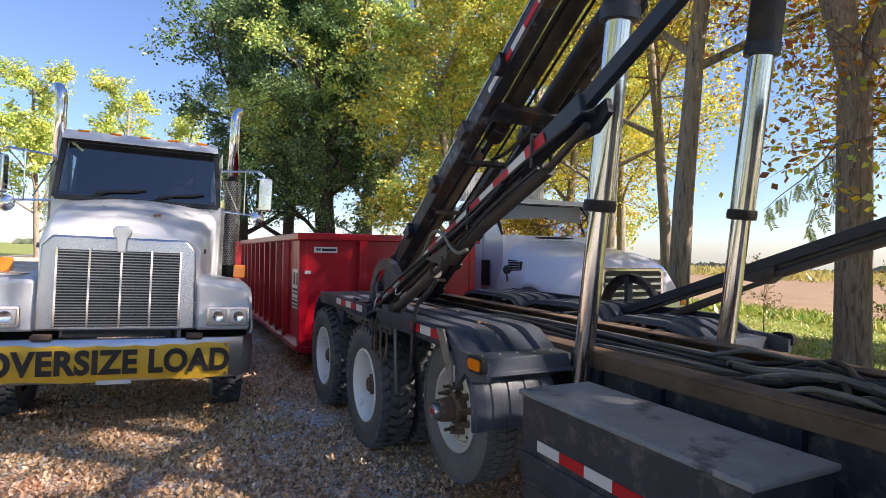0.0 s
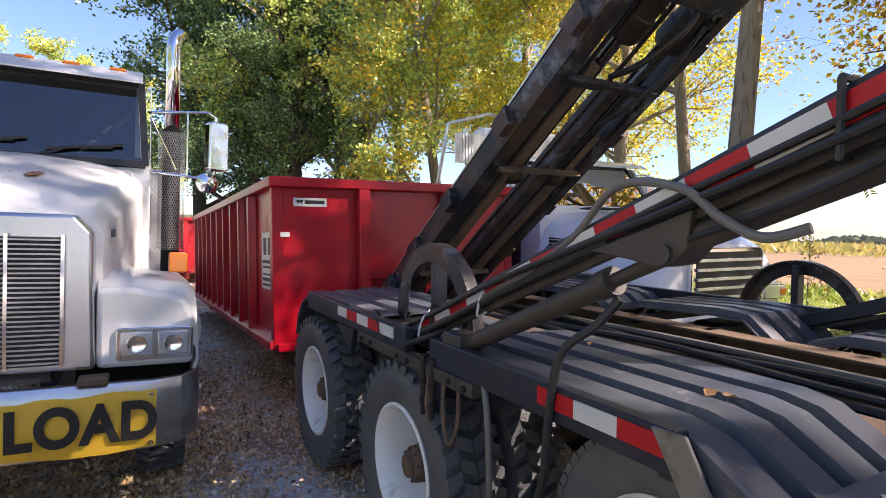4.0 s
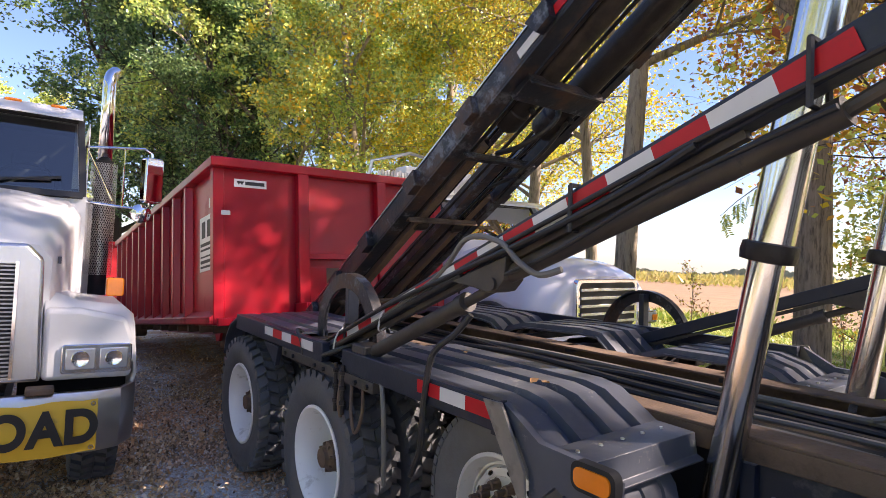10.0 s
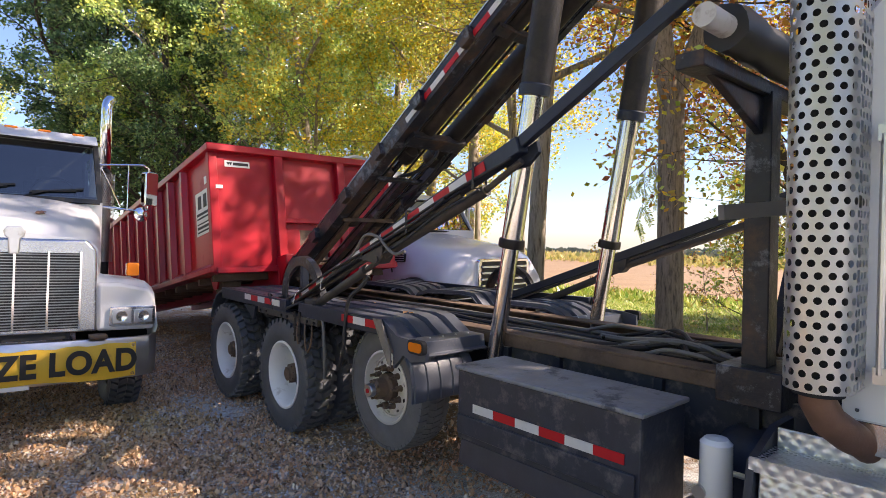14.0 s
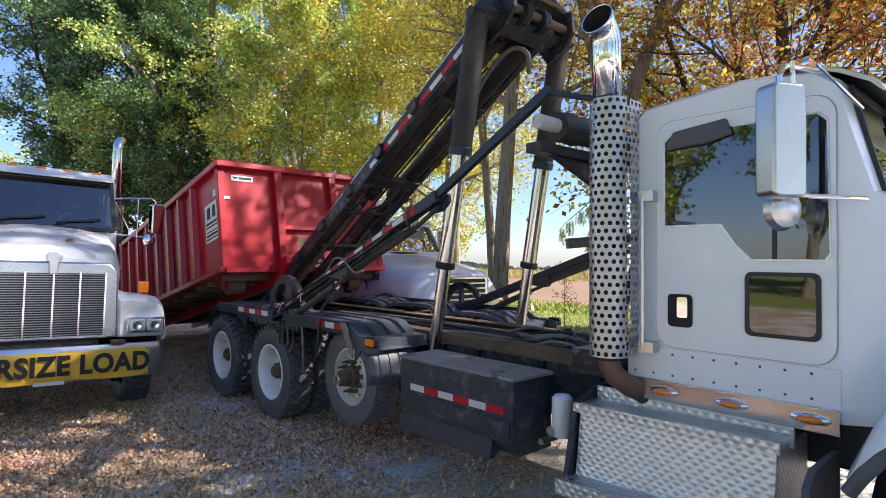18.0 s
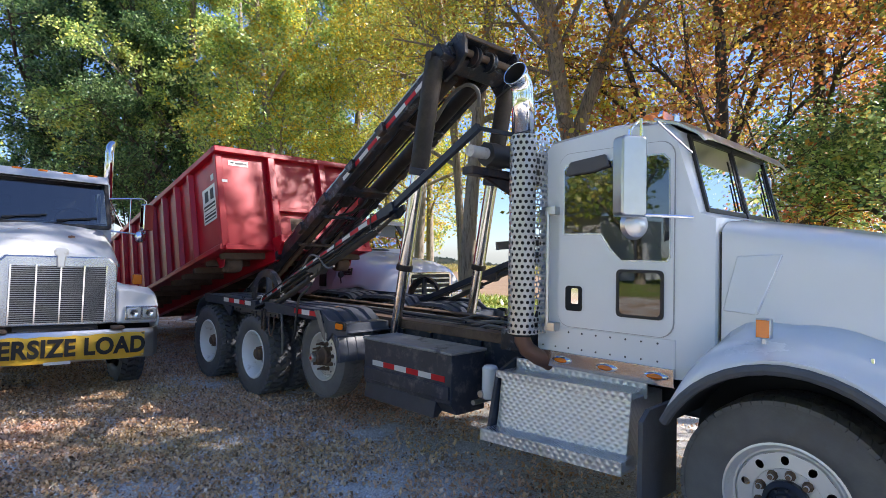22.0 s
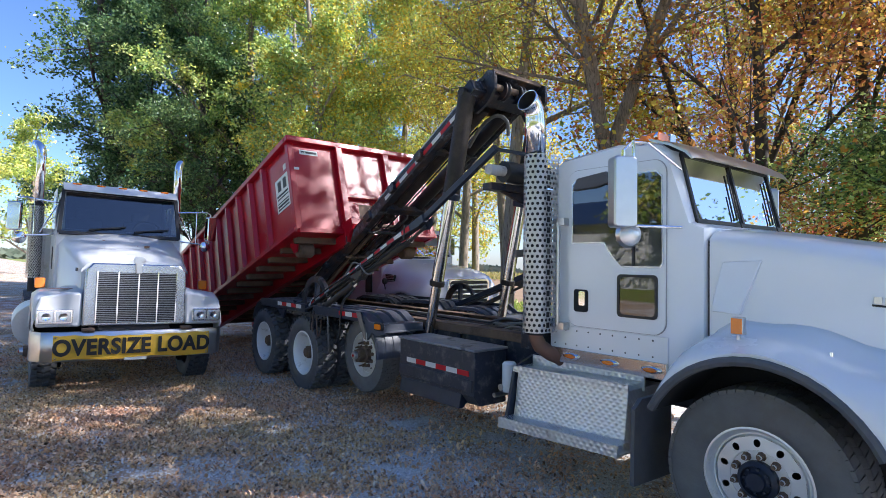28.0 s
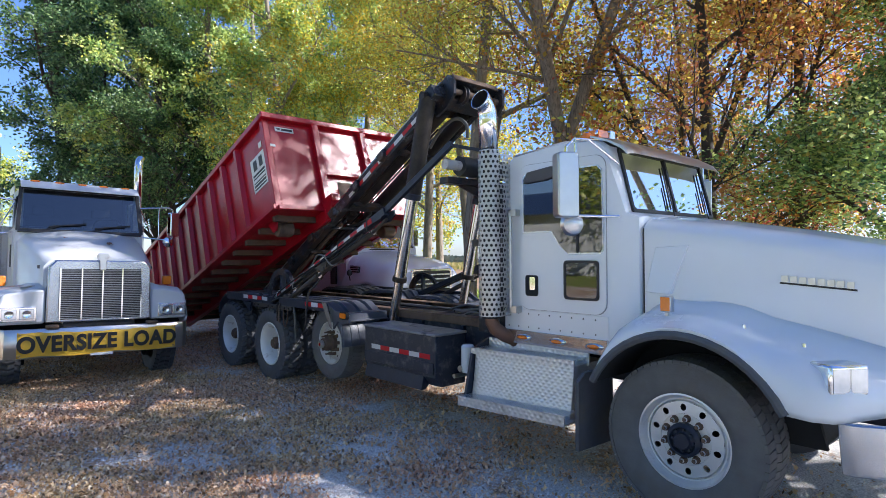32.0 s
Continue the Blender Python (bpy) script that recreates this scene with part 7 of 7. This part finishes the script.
# ---- trees ----
def tree(name, seed, high, trunk_r, spread, leaf_n, leaf_s, mats, bark, fork=0.35, clear=0.25, stems=1, clump=0.75, droop=0.0, label="", category="tree", twigs=9):
    """A tapered trunk with limbs and twigs, and a crown of single leaves round the twig ends."""
    rng = random.Random(seed)
    npr = np.random.RandomState(seed)
    wood = G()
    tips = []

    def limb(p, d, r, length, depth):
        n = 5 if depth < 2 else 3
        pts, rs = [p.copy()], [r]
        for k in range(n):
            bend = Vector((rng.uniform(-1, 1), rng.uniform(-1, 1), rng.uniform(-0.4, 0.7) - droop * depth)) * (0.16 if depth else 0.05)
            d = (d + bend).normalized()
            p = p + d * (length / n)
            pts.append(p.copy())
            rs.append(r * (1 - 0.62 * (k + 1) / n))
        wood.tube(pts, rs, 10 if depth == 0 else (6 if depth == 1 else 3), False)
        if depth >= 2:
            for q in pts[1:]:
                tips.append(q)
        if depth >= 3:
            return
        kids = {0: 11, 1: twigs, 2: 4}[depth]
        for k in range(kids):
            t = clear + (1 - clear) * (k + rng.random()) / kids if depth == 0 else 0.25 + 0.75 * (k + rng.random()) / kids
            f = t * n
            i = min(int(f), n - 1)
            q = pts[i].lerp(pts[i + 1], f - i)
            az = rng.uniform(0, 2 * math.pi)
            tilt = rng.uniform(0.55, 1.15)
            side = d.orthogonal().normalized()
            side.rotate(Matrix.Rotation(az, 3, d))
            nd = (d * math.cos(tilt) + side * math.sin(tilt)).normalized()
            ln = {0: spread * (1.15 - 0.65 * t) * rng.uniform(0.75, 1.2), 1: length * rng.uniform(0.35, 0.55), 2: length * rng.uniform(0.4, 0.6)}[depth]
            limb(q, nd, max(0.006, rs[i] * rng.uniform(0.38, 0.55)), ln, depth + 1)

    base = Vector((0, 0, -0.1))
    if stems == 1:
        limb(base, Vector((rng.uniform(-0.04, 0.04), rng.uniform(-0.04, 0.04), 1)).normalized(), trunk_r, high, 0)
    else:
        h0 = high * fork
        wood.tube([base, base + Vector((0, 0, 0.25)), base + Vector((0, 0, h0 * 0.5)), base + Vector((0.03, 0, h0))], [trunk_r * 1.35, trunk_r * 1.05, trunk_r, trunk_r * 0.95], 12, False)
        for k in range(stems):
            a = 2 * math.pi * k / stems + rng.uniform(-0.4, 0.4)
            limb(base + Vector((0.03, 0, h0 - 0.1)), Vector((math.cos(a) * 0.38, math.sin(a) * 0.38, 1)).normalized(), trunk_r * 0.68, high * (1 - fork), 0)
    # root flare
    wood.tube([base, base + Vector((0, 0, 0.18)), base + Vector((0, 0, 0.6))], [trunk_r * 1.5, trunk_r * 1.18, trunk_r * 1.0], 12, False)
    c = thing(name, pose(0, 0, 0), label, category)
    part("trunk", wood.mesh("trunk", bark, 60, fix=False), None, c)
    # leaves as small folded rhombs
    t = np.array([tuple(p) for p in tips])
    per = [leaf_n // len(mats)] * len(mats)
    for mt, cnt in zip(mats, per):
        share = np.exp(npr.normal(0, 0.9, len(t)))
        pick = npr.choice(len(t), cnt, p=share / share.sum())
        pos = t[pick] + npr.normal(0, clump * 0.32, (cnt, 3)) * np.array([1, 1, 0.7])
        pos = pos[pos[:, 2] > 0.8]
        cnt = len(pos)
        u = npr.normal(0, 1, (cnt, 3))
        u[:, 2] *= 0.7
        u /= np.linalg.norm(u, axis=1)[:, None]
        w = np.cross(u, npr.normal(0, 1, (cnt, 3)))
        w /= np.linalg.norm(w, axis=1)[:, None]
        s = (leaf_s * npr.uniform(0.6, 1.3, cnt))[:, None]
        v = np.stack([pos - u * s * 0.5, pos + w * s * 0.32, pos + u * s * 0.5, pos - w * s * 0.32], 1).reshape(-1, 3)
        me = bpy.data.meshes.new("crown")
        me.vertices.add(4 * cnt)
        me.vertices.foreach_set("co", v.ravel())
        me.loops.add(4 * cnt)
        me.loops.foreach_set("vertex_index", np.arange(4 * cnt))
        me.polygons.add(cnt)
        me.polygons.foreach_set("loop_start", np.arange(0, 4 * cnt, 4))
        me.update()
        me.materials.append(mt)
        part("crown", me, None, c)
    return c


def put(proto, x, y, turn, size, tall=None):
    return copy_thing(proto, pose(x, y, ground_z(x, y), 0, 0, turn) @ Matrix.Diagonal((size, size, tall or size, 1)))


T_GREEN = tree("tree", 3, 15.5, 0.26, 5.2, 42000, 0.145, [L_GREEN, L_GREEN, L_OLIVE], BARK, clear=0.12, clump=0.6, label="tall leafy green tree at the edge of the lot")
T_DARK = tree("tree", 5, 17.0, 0.30, 4.6, 39000, 0.155, [L_DARK, L_DARK, L_DARK], BARK_D, clear=0.10, clump=0.6, label="dense dark green tree behind the containers")
T_OLIVE = tree("tree", 8, 14.5, 0.22, 5.0, 38000, 0.14, [L_OLIVE, L_YELLOW, L_GREEN], BARK, clear=0.14, clump=0.6, label="yellow-green autumn tree behind the hoist")
T_YELLOW = tree("tree", 12, 13.5, 0.20, 4.6, 24000, 0.12, [L_YELLOW, L_YELLOW, L_OLIVE], BARK, clear=0.22, clump=0.8, label="half-bare yellow autumn tree beside the field")
T_MULTI = tree("tree", 21, 14.0, 0.23, 4.0, 58000, 0.096, [L_YELLOW, L_OLIVE, L_OLIVE, L_ORANGE], BARK_M, fork=0.32, clear=0.20, stems=3, clump=0.8, label="many-stemmed maple with orange and yellow leaves")
T_SPARSE = tree("tree", 27, 15.0, 0.21, 4.4, 16000, 0.10, [L_OLIVE, L_YELLOW], BARK, clear=0.32, clump=0.7, droop=0.15, label="tall half-bare tree with thin yellow-green leaves")
T_THIN = tree("tree", 61, 17.5, 0.14, 3.4, 4200, 0.15, [L_OLIVE, L_YELLOW], BARK, clear=0.66, clump=0.6, label="thinly leaved tree beside the lot")
T_ORANGE = tree("tree", 33, 12.0, 0.155, 4.4, 36000, 0.13, [L_ORANGE, L_RED, L_YELLOW, L_OLIVE], BARK_D, fork=0.2, clear=0.08, stems=3, clump=0.85, droop=0.12, label="orange, yellow and rust-red autumn maple")
T_RED = tree("tree", 41, 10.0, 0.15, 3.6, 19000, 0.092, [L_RED, L_ORANGE], BARK_D, clear=0.12, clump=0.8, label="slender red-brown autumn tree in the grass")
T_MAPLE = tree("tree", 47, 8.0, 0.16, 3.0, 40000, 0.10, [L_DARK, L_GREEN, L_GREEN], BARK_D, clear=0.10, clump=0.8, label="broad green maple beside the lot")
T_SAPLING = tree("sapling", 52, 2.4, 0.014, 0.75, 260, 0.075, [L_YELLOW, L_RED], BARK, clear=0.15, clump=0.25, label="thin half-bare sapling with a few autumn leaves", category="sapling", twigs=3)

T_YOUNG = tree("young_tree", 83, 3.3, 0.035, 1.5, 3400, 0.10, [L_GREEN, L_OLIVE], BARK_D, clear=0.06, clump=0.5, label="young leafy green tree in the grass", category="young tree", twigs=5)
T_FAR = tree("tree", 71, 14.0, 0.24, 5.0, 13000, 0.27, [L_OLIVE, L_GREEN, L_OLIVE], BARK, clear=0.12, clump=0.9, label="broad olive-green tree far across the lot", twigs=7)

# protos stand at their own first places
def stand(proto, x, y, turn, size=1.0, tall=None):
    proto.matrix_basis = pose(x, y, ground_z(x, y), 0, 0, turn) @ Matrix.Diagonal((size, size, tall or size, 1))


# dense green belt behind the containers
for pr, x, y, tn, sz in ((T_DARK, 5.2, 29.0, 0, 1.05), (T_DARK, 8.0, 32.5, 120, 1.15), (T_GREEN, 8.2, 25.0, 40, 1.0), (T_DARK, 6.4, 24.5, 160, 0.72),
                         (T_GREEN, 12.0, 27.5, 250, 1.1), (T_OLIVE, 10.6, 20.5, 30, 1.0), (T_OLIVE, 15.0, 22.5, 140, 1.05), (T_OLIVE, 13.2, 17.0, 250, 0.9), (T_GREEN, 17.0, 29.0, 80, 1.15),
                         (T_YELLOW, 12.4, 13.8, 20, 1.0), (T_YELLOW, 17.0, 18.0, 150, 1.05),
                         (T_DARK, 3.6, 34.0, 200, 1.15), (T_DARK, 7.2, 28.0, 70, 0.95)):
    if pr.get("set"):
        put(pr, x, y, tn, sz)
    else:
        stand(pr, x, y, tn, sz)
        pr["set"] = 1
# row along the grass
stand(T_SPARSE, 8.73, 7.79, 20)
stand(T_MULTI, 9.05, 4.85, 75)
put(T_SPARSE, 12.4, 11.3, 160, 0.8, 0.95)
stand(T_ORANGE, 13.05, 3.9, 10)
stand(T_RED, 11.2, 2.3, 30, 1.15)
put(T_RED, 12.9, 1.1, 100, 1.0)
stand(T_MAPLE, 11.0, -1.1, 15, 1.0, 0.78)
stand(T_THIN, 9.9, -4.5, 300, 1.0)
put(T_THIN, 12.4, -5.2, 60, 0.9)
put(T_RED, 16.1, 5.05, 40, 0.62)
put(T_ORANGE, 17.0, 2.0, 100, 0.5)
put(T_RED, 17.5, -0.3, 200, 0.6)
put(T_SPARSE, 13.0, -10.0, 210, 0.9)
put(T_MULTI, 9.6, -9.4, 80, 1.0)


def drooping_branch(host):
    """A low branch of the maple's neighbour whose feathered leaves hang beside the trunk."""
    rng = random.Random(19)
    back = host.matrix_basis.inverted()
    main = [Vector(p) for p in ((9.0, 4.88, 3.62), (8.92, 5.2, 3.16), (8.84, 5.5, 2.86), (8.76, 5.8, 2.62), (8.70, 6.02, 2.40))]
    side = [Vector(p) for p in ((8.88, 5.33, 3.02), (8.89, 5.26, 2.62), (8.87, 5.36, 2.25), (8.86, 5.43, 2.02))]
    high = [Vector(p) for p in ((8.94, 5.12, 3.22), (8.96, 5.08, 2.8), (8.97, 5.1, 2.5))]
    wood, leaf = G(), G()
    for line, r in ((main, 0.016), (side, 0.008), (high, 0.007)):
        wood.tube([back @ p for p in line], [r * (1 - 0.18 * k) for k in range(len(line))], 5, False)
        for k in range(1, len(line)):
            for q in range(5 if line is main else 4):
                p = line[k - 1].lerp(line[k], (q + rng.random()) / 5)
                d = Vector((rng.uniform(-0.4, 0.4), rng.uniform(-0.6, 0.6), -1)).normalized()
                long = rng.uniform(0.26, 0.40)
                wood.tube([back @ p, back @ (p + d * long)], [0.0025, 0.001], 3, False)
                across = d.cross(Vector((rng.uniform(-1, 1), rng.uniform(-1, 1), 0.1))).normalized()
                for j in range(8):
                    o = p + d * long * (0.2 + 0.1 * j)
                    for e in (-1, 1):
                        u = (across * e + d * rng.uniform(0.5, 1.0)).normalized() * rng.uniform(0.065, 0.095)
                        w = u.cross(across.cross(d)).normalized() * 0.013
                        leaf.add([back @ v for v in (o, o + u * 0.45 + w, o + u, o + u * 0.45 - w)], [(0, 1, 2, 3)])
    part("drooping_branch", wood.mesh("drooping_branch", BARK_M, 60, fix=False), None, host)
    tagged(part("leaf_spray", leaf.mesh("leaf_spray", L_OLIVE, 60, fix=False), None, host, "feathered yellow-green hanging leaves"), kind="stuff")


drooping_branch(T_MULTI)
stand(T_YOUNG, 13.4, 5.15, 0)
stand(T_SAPLING, 10.4, 4.1, 0)
put(T_SAPLING, 11.4, 5.2, 120, 0.7)
put(T_SAPLING, 12.5, 8.6, 220, 0.75)
put(T_SAPLING, 14.0, 7.6, 20, 0.6)
# far trees past the parked lorry and behind the lens
for k, (x, y, tn, sz) in enumerate(((-11.0, 62.0, 0, 1.1), (-4.0, 66.0, 90, 1.0), (-18.0, 60.0, 40, 1.15), (1.5, 72.0, 140, 0.95), (-21.0, -18.0, 10, 1.0), (-21.0, -9.5, 60, 0.9), (-23.0, -2.0, 200, 1.05), (-20.5, 5.5, 130, 0.85), (-24.0, 12.5, 320, 1.0), (-6.0, -26.0, 100, 1.0), (6.0, -24.0, 190, 1.0), (-17.0, 26.0, 70, 0.9))):
    (put if k else stand)(T_FAR, x, y, tn, sz)

# ---- far distance: corn and the tree line ----
rs = np.random.RandomState(7)
def quads(name, pos, u, w, mat, label, category, kind="stuff"):
    cnt = len(pos)
    v = np.stack([pos - u, pos - u * 0.2 + w, pos + u, pos - u * 0.2 - w], 1).reshape(-1, 3)
    me = bpy.data.meshes.new(name)
    me.vertices.add(4 * cnt)
    me.vertices.foreach_set("co", v.ravel())
    me.loops.add(4 * cnt)
    me.loops.foreach_set("vertex_index", np.arange(4 * cnt))
    me.polygons.add(cnt)
    me.polygons.foreach_set("loop_start", np.arange(0, 4 * cnt, 4))
    me.update()
    me.materials.append(mat)
    return tagged(new(name, me), label, category, kind=kind)


n = 18000
px, py = rs.uniform(100, 160, n), rs.uniform(-120, 230, n)
pos = np.stack([px, py, rs.uniform(0.4, 2.2, n) - 0.033 * (px - 6)], 1)
u = np.stack([rs.normal(0, 0.12, n), rs.normal(0, 0.25, n), rs.uniform(0.35, 0.7, n)], 1)
w = np.stack([rs.normal(0, 0.1, n), rs.normal(0, 0.28, n), rs.normal(0, 0.05, n)], 1)
quads("corn_field", pos, u, w, CORN, "ripe yellow corn strip across the field", "corn field")
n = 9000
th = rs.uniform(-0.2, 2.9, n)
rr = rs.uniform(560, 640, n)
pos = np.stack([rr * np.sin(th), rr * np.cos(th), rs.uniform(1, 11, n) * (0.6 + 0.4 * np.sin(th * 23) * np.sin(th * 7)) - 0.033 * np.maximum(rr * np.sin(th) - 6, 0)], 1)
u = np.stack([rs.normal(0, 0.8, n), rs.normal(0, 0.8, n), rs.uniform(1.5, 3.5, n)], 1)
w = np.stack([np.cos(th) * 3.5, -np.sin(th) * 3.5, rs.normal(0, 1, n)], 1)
quads("distant_tree_line", pos, u, w, HAZED_WOODS, "low dark tree line on the horizon", "tree line")
# grass under the trees
n = 60000
px = 5.2 + 14 * rs.power(0.8, n)
py = rs.uniform(-9, 22, n)
keep = np.array([noise.noise(Vector((a * 0.45, b * 0.45, 0.0))) + 0.08 * (a - 6.5) > 0.0 for a, b in zip(px, py)])
px, py = px[keep], py[keep]
n = len(px)
h = rs.uniform(0.02, 0.055, n)
pos = np.stack([px, py, h * 0.8 + np.array([ground_z(a, b) for a, b in zip(px, py)])], 1)
u = np.stack([rs.normal(0, 0.03, n), rs.normal(0, 0.03, n), h], 1)
w = np.stack([rs.normal(0, 0.012, n), rs.normal(0, 0.012, n), np.zeros(n)], 1)
quads("grass", pos, u, w, GRASS, "mown green grass with brown leaves", "grass")
n = 5000
px, py = rs.uniform(17, 21, n), rs.uniform(-6, 32, n)
h = rs.uniform(0.05, 0.20, n)
quads("weeds", np.stack([px, py, h * 0.8 - 0.033 * (px - 6)], 1), np.stack([rs.normal(0, 0.08, n), rs.normal(0, 0.08, n), h], 1), np.stack([rs.normal(0, 0.04, n), rs.normal(0, 0.04, n), np.zeros(n)], 1), GRASS, "tall dry weeds at the field edge", "weeds")
# fallen leaves on the lot, thicker along some drifts
n = 330000
m = 70000
px = np.concatenate([rs.normal(-0.9, 2.1, n), rs.normal(2.0, 9.0, m)])
py = np.concatenate([rs.normal(3.4, 3.8, n), rs.normal(5.0, 9.0, m)])
n = n + m
den = np.array([0.62 + 0.55 * noise.noise(Vector((a * 0.35, b * 0.35, 5.0))) + 0.7 * noise.noise(Vector((a * 1.1, b * 1.1, 2.0))) + 0.7 * noise.noise(Vector((a * 3.2, b * 3.2, 8.0))) - 0.12 * min(1.0, max(0.0, (3.2 - b) / 2.0)) for a, b in zip(px, py)])
keep = rs.uniform(0, 1, n) < den
px, py = px[keep], py[keep]
n = len(px)
s = 0.006 + 0.016 * rs.power(0.7, n)
a = rs.uniform(0, 6.283, n)
pos = np.stack([px, py, rs.uniform(0.010, 0.030, n) + np.array([ground_z(a, b) for a, b in zip(px, py)])], 1)
u = np.stack([np.cos(a) * s, np.sin(a) * s, rs.normal(0, 0.55, n) * s], 1)
w = np.stack([-np.sin(a) * s * 0.6, np.cos(a) * s * 0.6, rs.normal(0, 0.55, n) * s], 1)
quads("leaf_litter", pos, u, w, LITTER, "dry brown leaves scattered over the gravel", "fallen leaves")
# loose stones
n = 42000
px, py = rs.normal(-0.5, 2.2, n), rs.normal(3.0, 3.8, n)
s = rs.uniform(0.006, 0.016, n)
v, f = [], []
oct_v = np.array([(1, 0, 0), (0, 1, 0), (-1, 0, 0), (0, -1, 0), (0, 0, 0.8)])
jit = rs.uniform(0.6, 1.3, (n, 5, 3))
vv = (oct_v[None] * jit) * s[:, None, None] + np.stack([px, py, np.array([ground_z(a, b) for a, b in zip(px, py)]) + 0.004], 1)[:, None]
base = np.arange(n)[:, None, None] * 5
ff = (np.array([(0, 1, 4), (1, 2, 4), (2, 3, 4), (3, 0, 4)])[None] + base).reshape(-1, 3)
me = bpy.data.meshes.new("gravel")
me.vertices.add(5 * n)
me.vertices.foreach_set("co", vv.ravel())
me.loops.add(12 * n)
me.loops.foreach_set("vertex_index", ff.ravel())
me.polygons.add(4 * n)
me.polygons.foreach_set("loop_start", np.arange(0, 12 * n, 3))
me.update()
me.materials.append(STONE)
tagged(new("gravel", me), "loose pale limestone gravel", "gravel", kind="stuff")

# ---- metal-sided shed behind the lens ----
shed = thing("shed", pose(-24.0, 27.0, 0), "long white metal-sided shed across the lot", "building")
g = G()
for k in range(60):
    y = -12 + 0.4 * k
    g.box(-0.04, 0.0, y, y + 0.32, 0.0, 4.2).box(-0.04, 0.03, y + 0.32, y + 0.4, 0.0, 4.2)
part("wall", g, SIDING, shed, smooth=0)
part("roof", G().prism([(0.5, 4.15), (-5.0, 6.2), (-5.0, 6.3), (0.5, 4.25)], "y", -12.4, 12.4), STEEL, shed)
part("gable", G().box(-8.0, -0.05, -12.0, -11.95, 0.0, 4.2).box(-8.0, -0.05, 11.95, 12.0, 0.0, 4.2), SIDING, shed)
part("door", G().box(0.0, 0.05, 2.0, 6.0, 0.0, 3.4), RIM_W, shed)

# ---- what moves: the hoist sinks a little while the container is drawn up it ----
TILT_KEYS = [(0.0, 35.0), (2.0, 34.8), (3.5, 34.4), (5.5, 33.6), (8.0, 33.0), (11.0, 32.5), (15.0, 32.4), (19.0, 32.2), (23.0, 31.4), (25.0, 31.2), (28.0, 30.1), (30.0, 29.6), (32.0, 29.1)]
BIN_KEYS = [(0.0, 7.20, 0.5), (3.0, 7.16, 1.9), (6.0, 7.05, 3.7), (10.0, 6.75, 6.5), (13.0, 6.44, 8.6), (16.0, 6.14, 10.3), (19.0, 5.83, 11.9), (22.0, 5.51, 13.6), (25.0, 5.17, 15.2), (28.0, 4.80, 16.9), (32.0, 4.32, 18.9)]


def motions():
    walk(hoist, [(t, pose(CX, HINGE.y, HINGE.z, -a, 0, 0)) for t, a in TILT_KEYS])
    for base, low, mid, bar in ram_parts:
        rows = []
        for t, a in TILT_KEYS:
            pin = HINGE + Vector((base.x - CX, -5.82 * math.cos(radians(a)) - 0.07 * math.sin(radians(a)), 5.82 * math.sin(radians(a)) - 0.07 * math.cos(radians(a))))
            d = pin - base
            turn = d.to_track_quat("Z", "X").to_matrix().to_4x4()
            u = d.normalized()
            rows.append((t, Matrix.Translation(base) @ turn, Matrix.Translation(pin - u * 2.22) @ turn, Matrix.Translation(pin) @ turn))
        walk(low, [(t, a) for t, a, b, c in rows])
        walk(mid, [(t, b) for t, a, b, c in rows])
        walk(bar, [(t, c) for t, a, b, c in rows])
    walk(bin_moving, [(t, pose(2.72, y, 0.30 + 6.6 * math.sin(radians(a)), -a, 0, 0)) for t, y, a in BIN_KEYS])


motions()
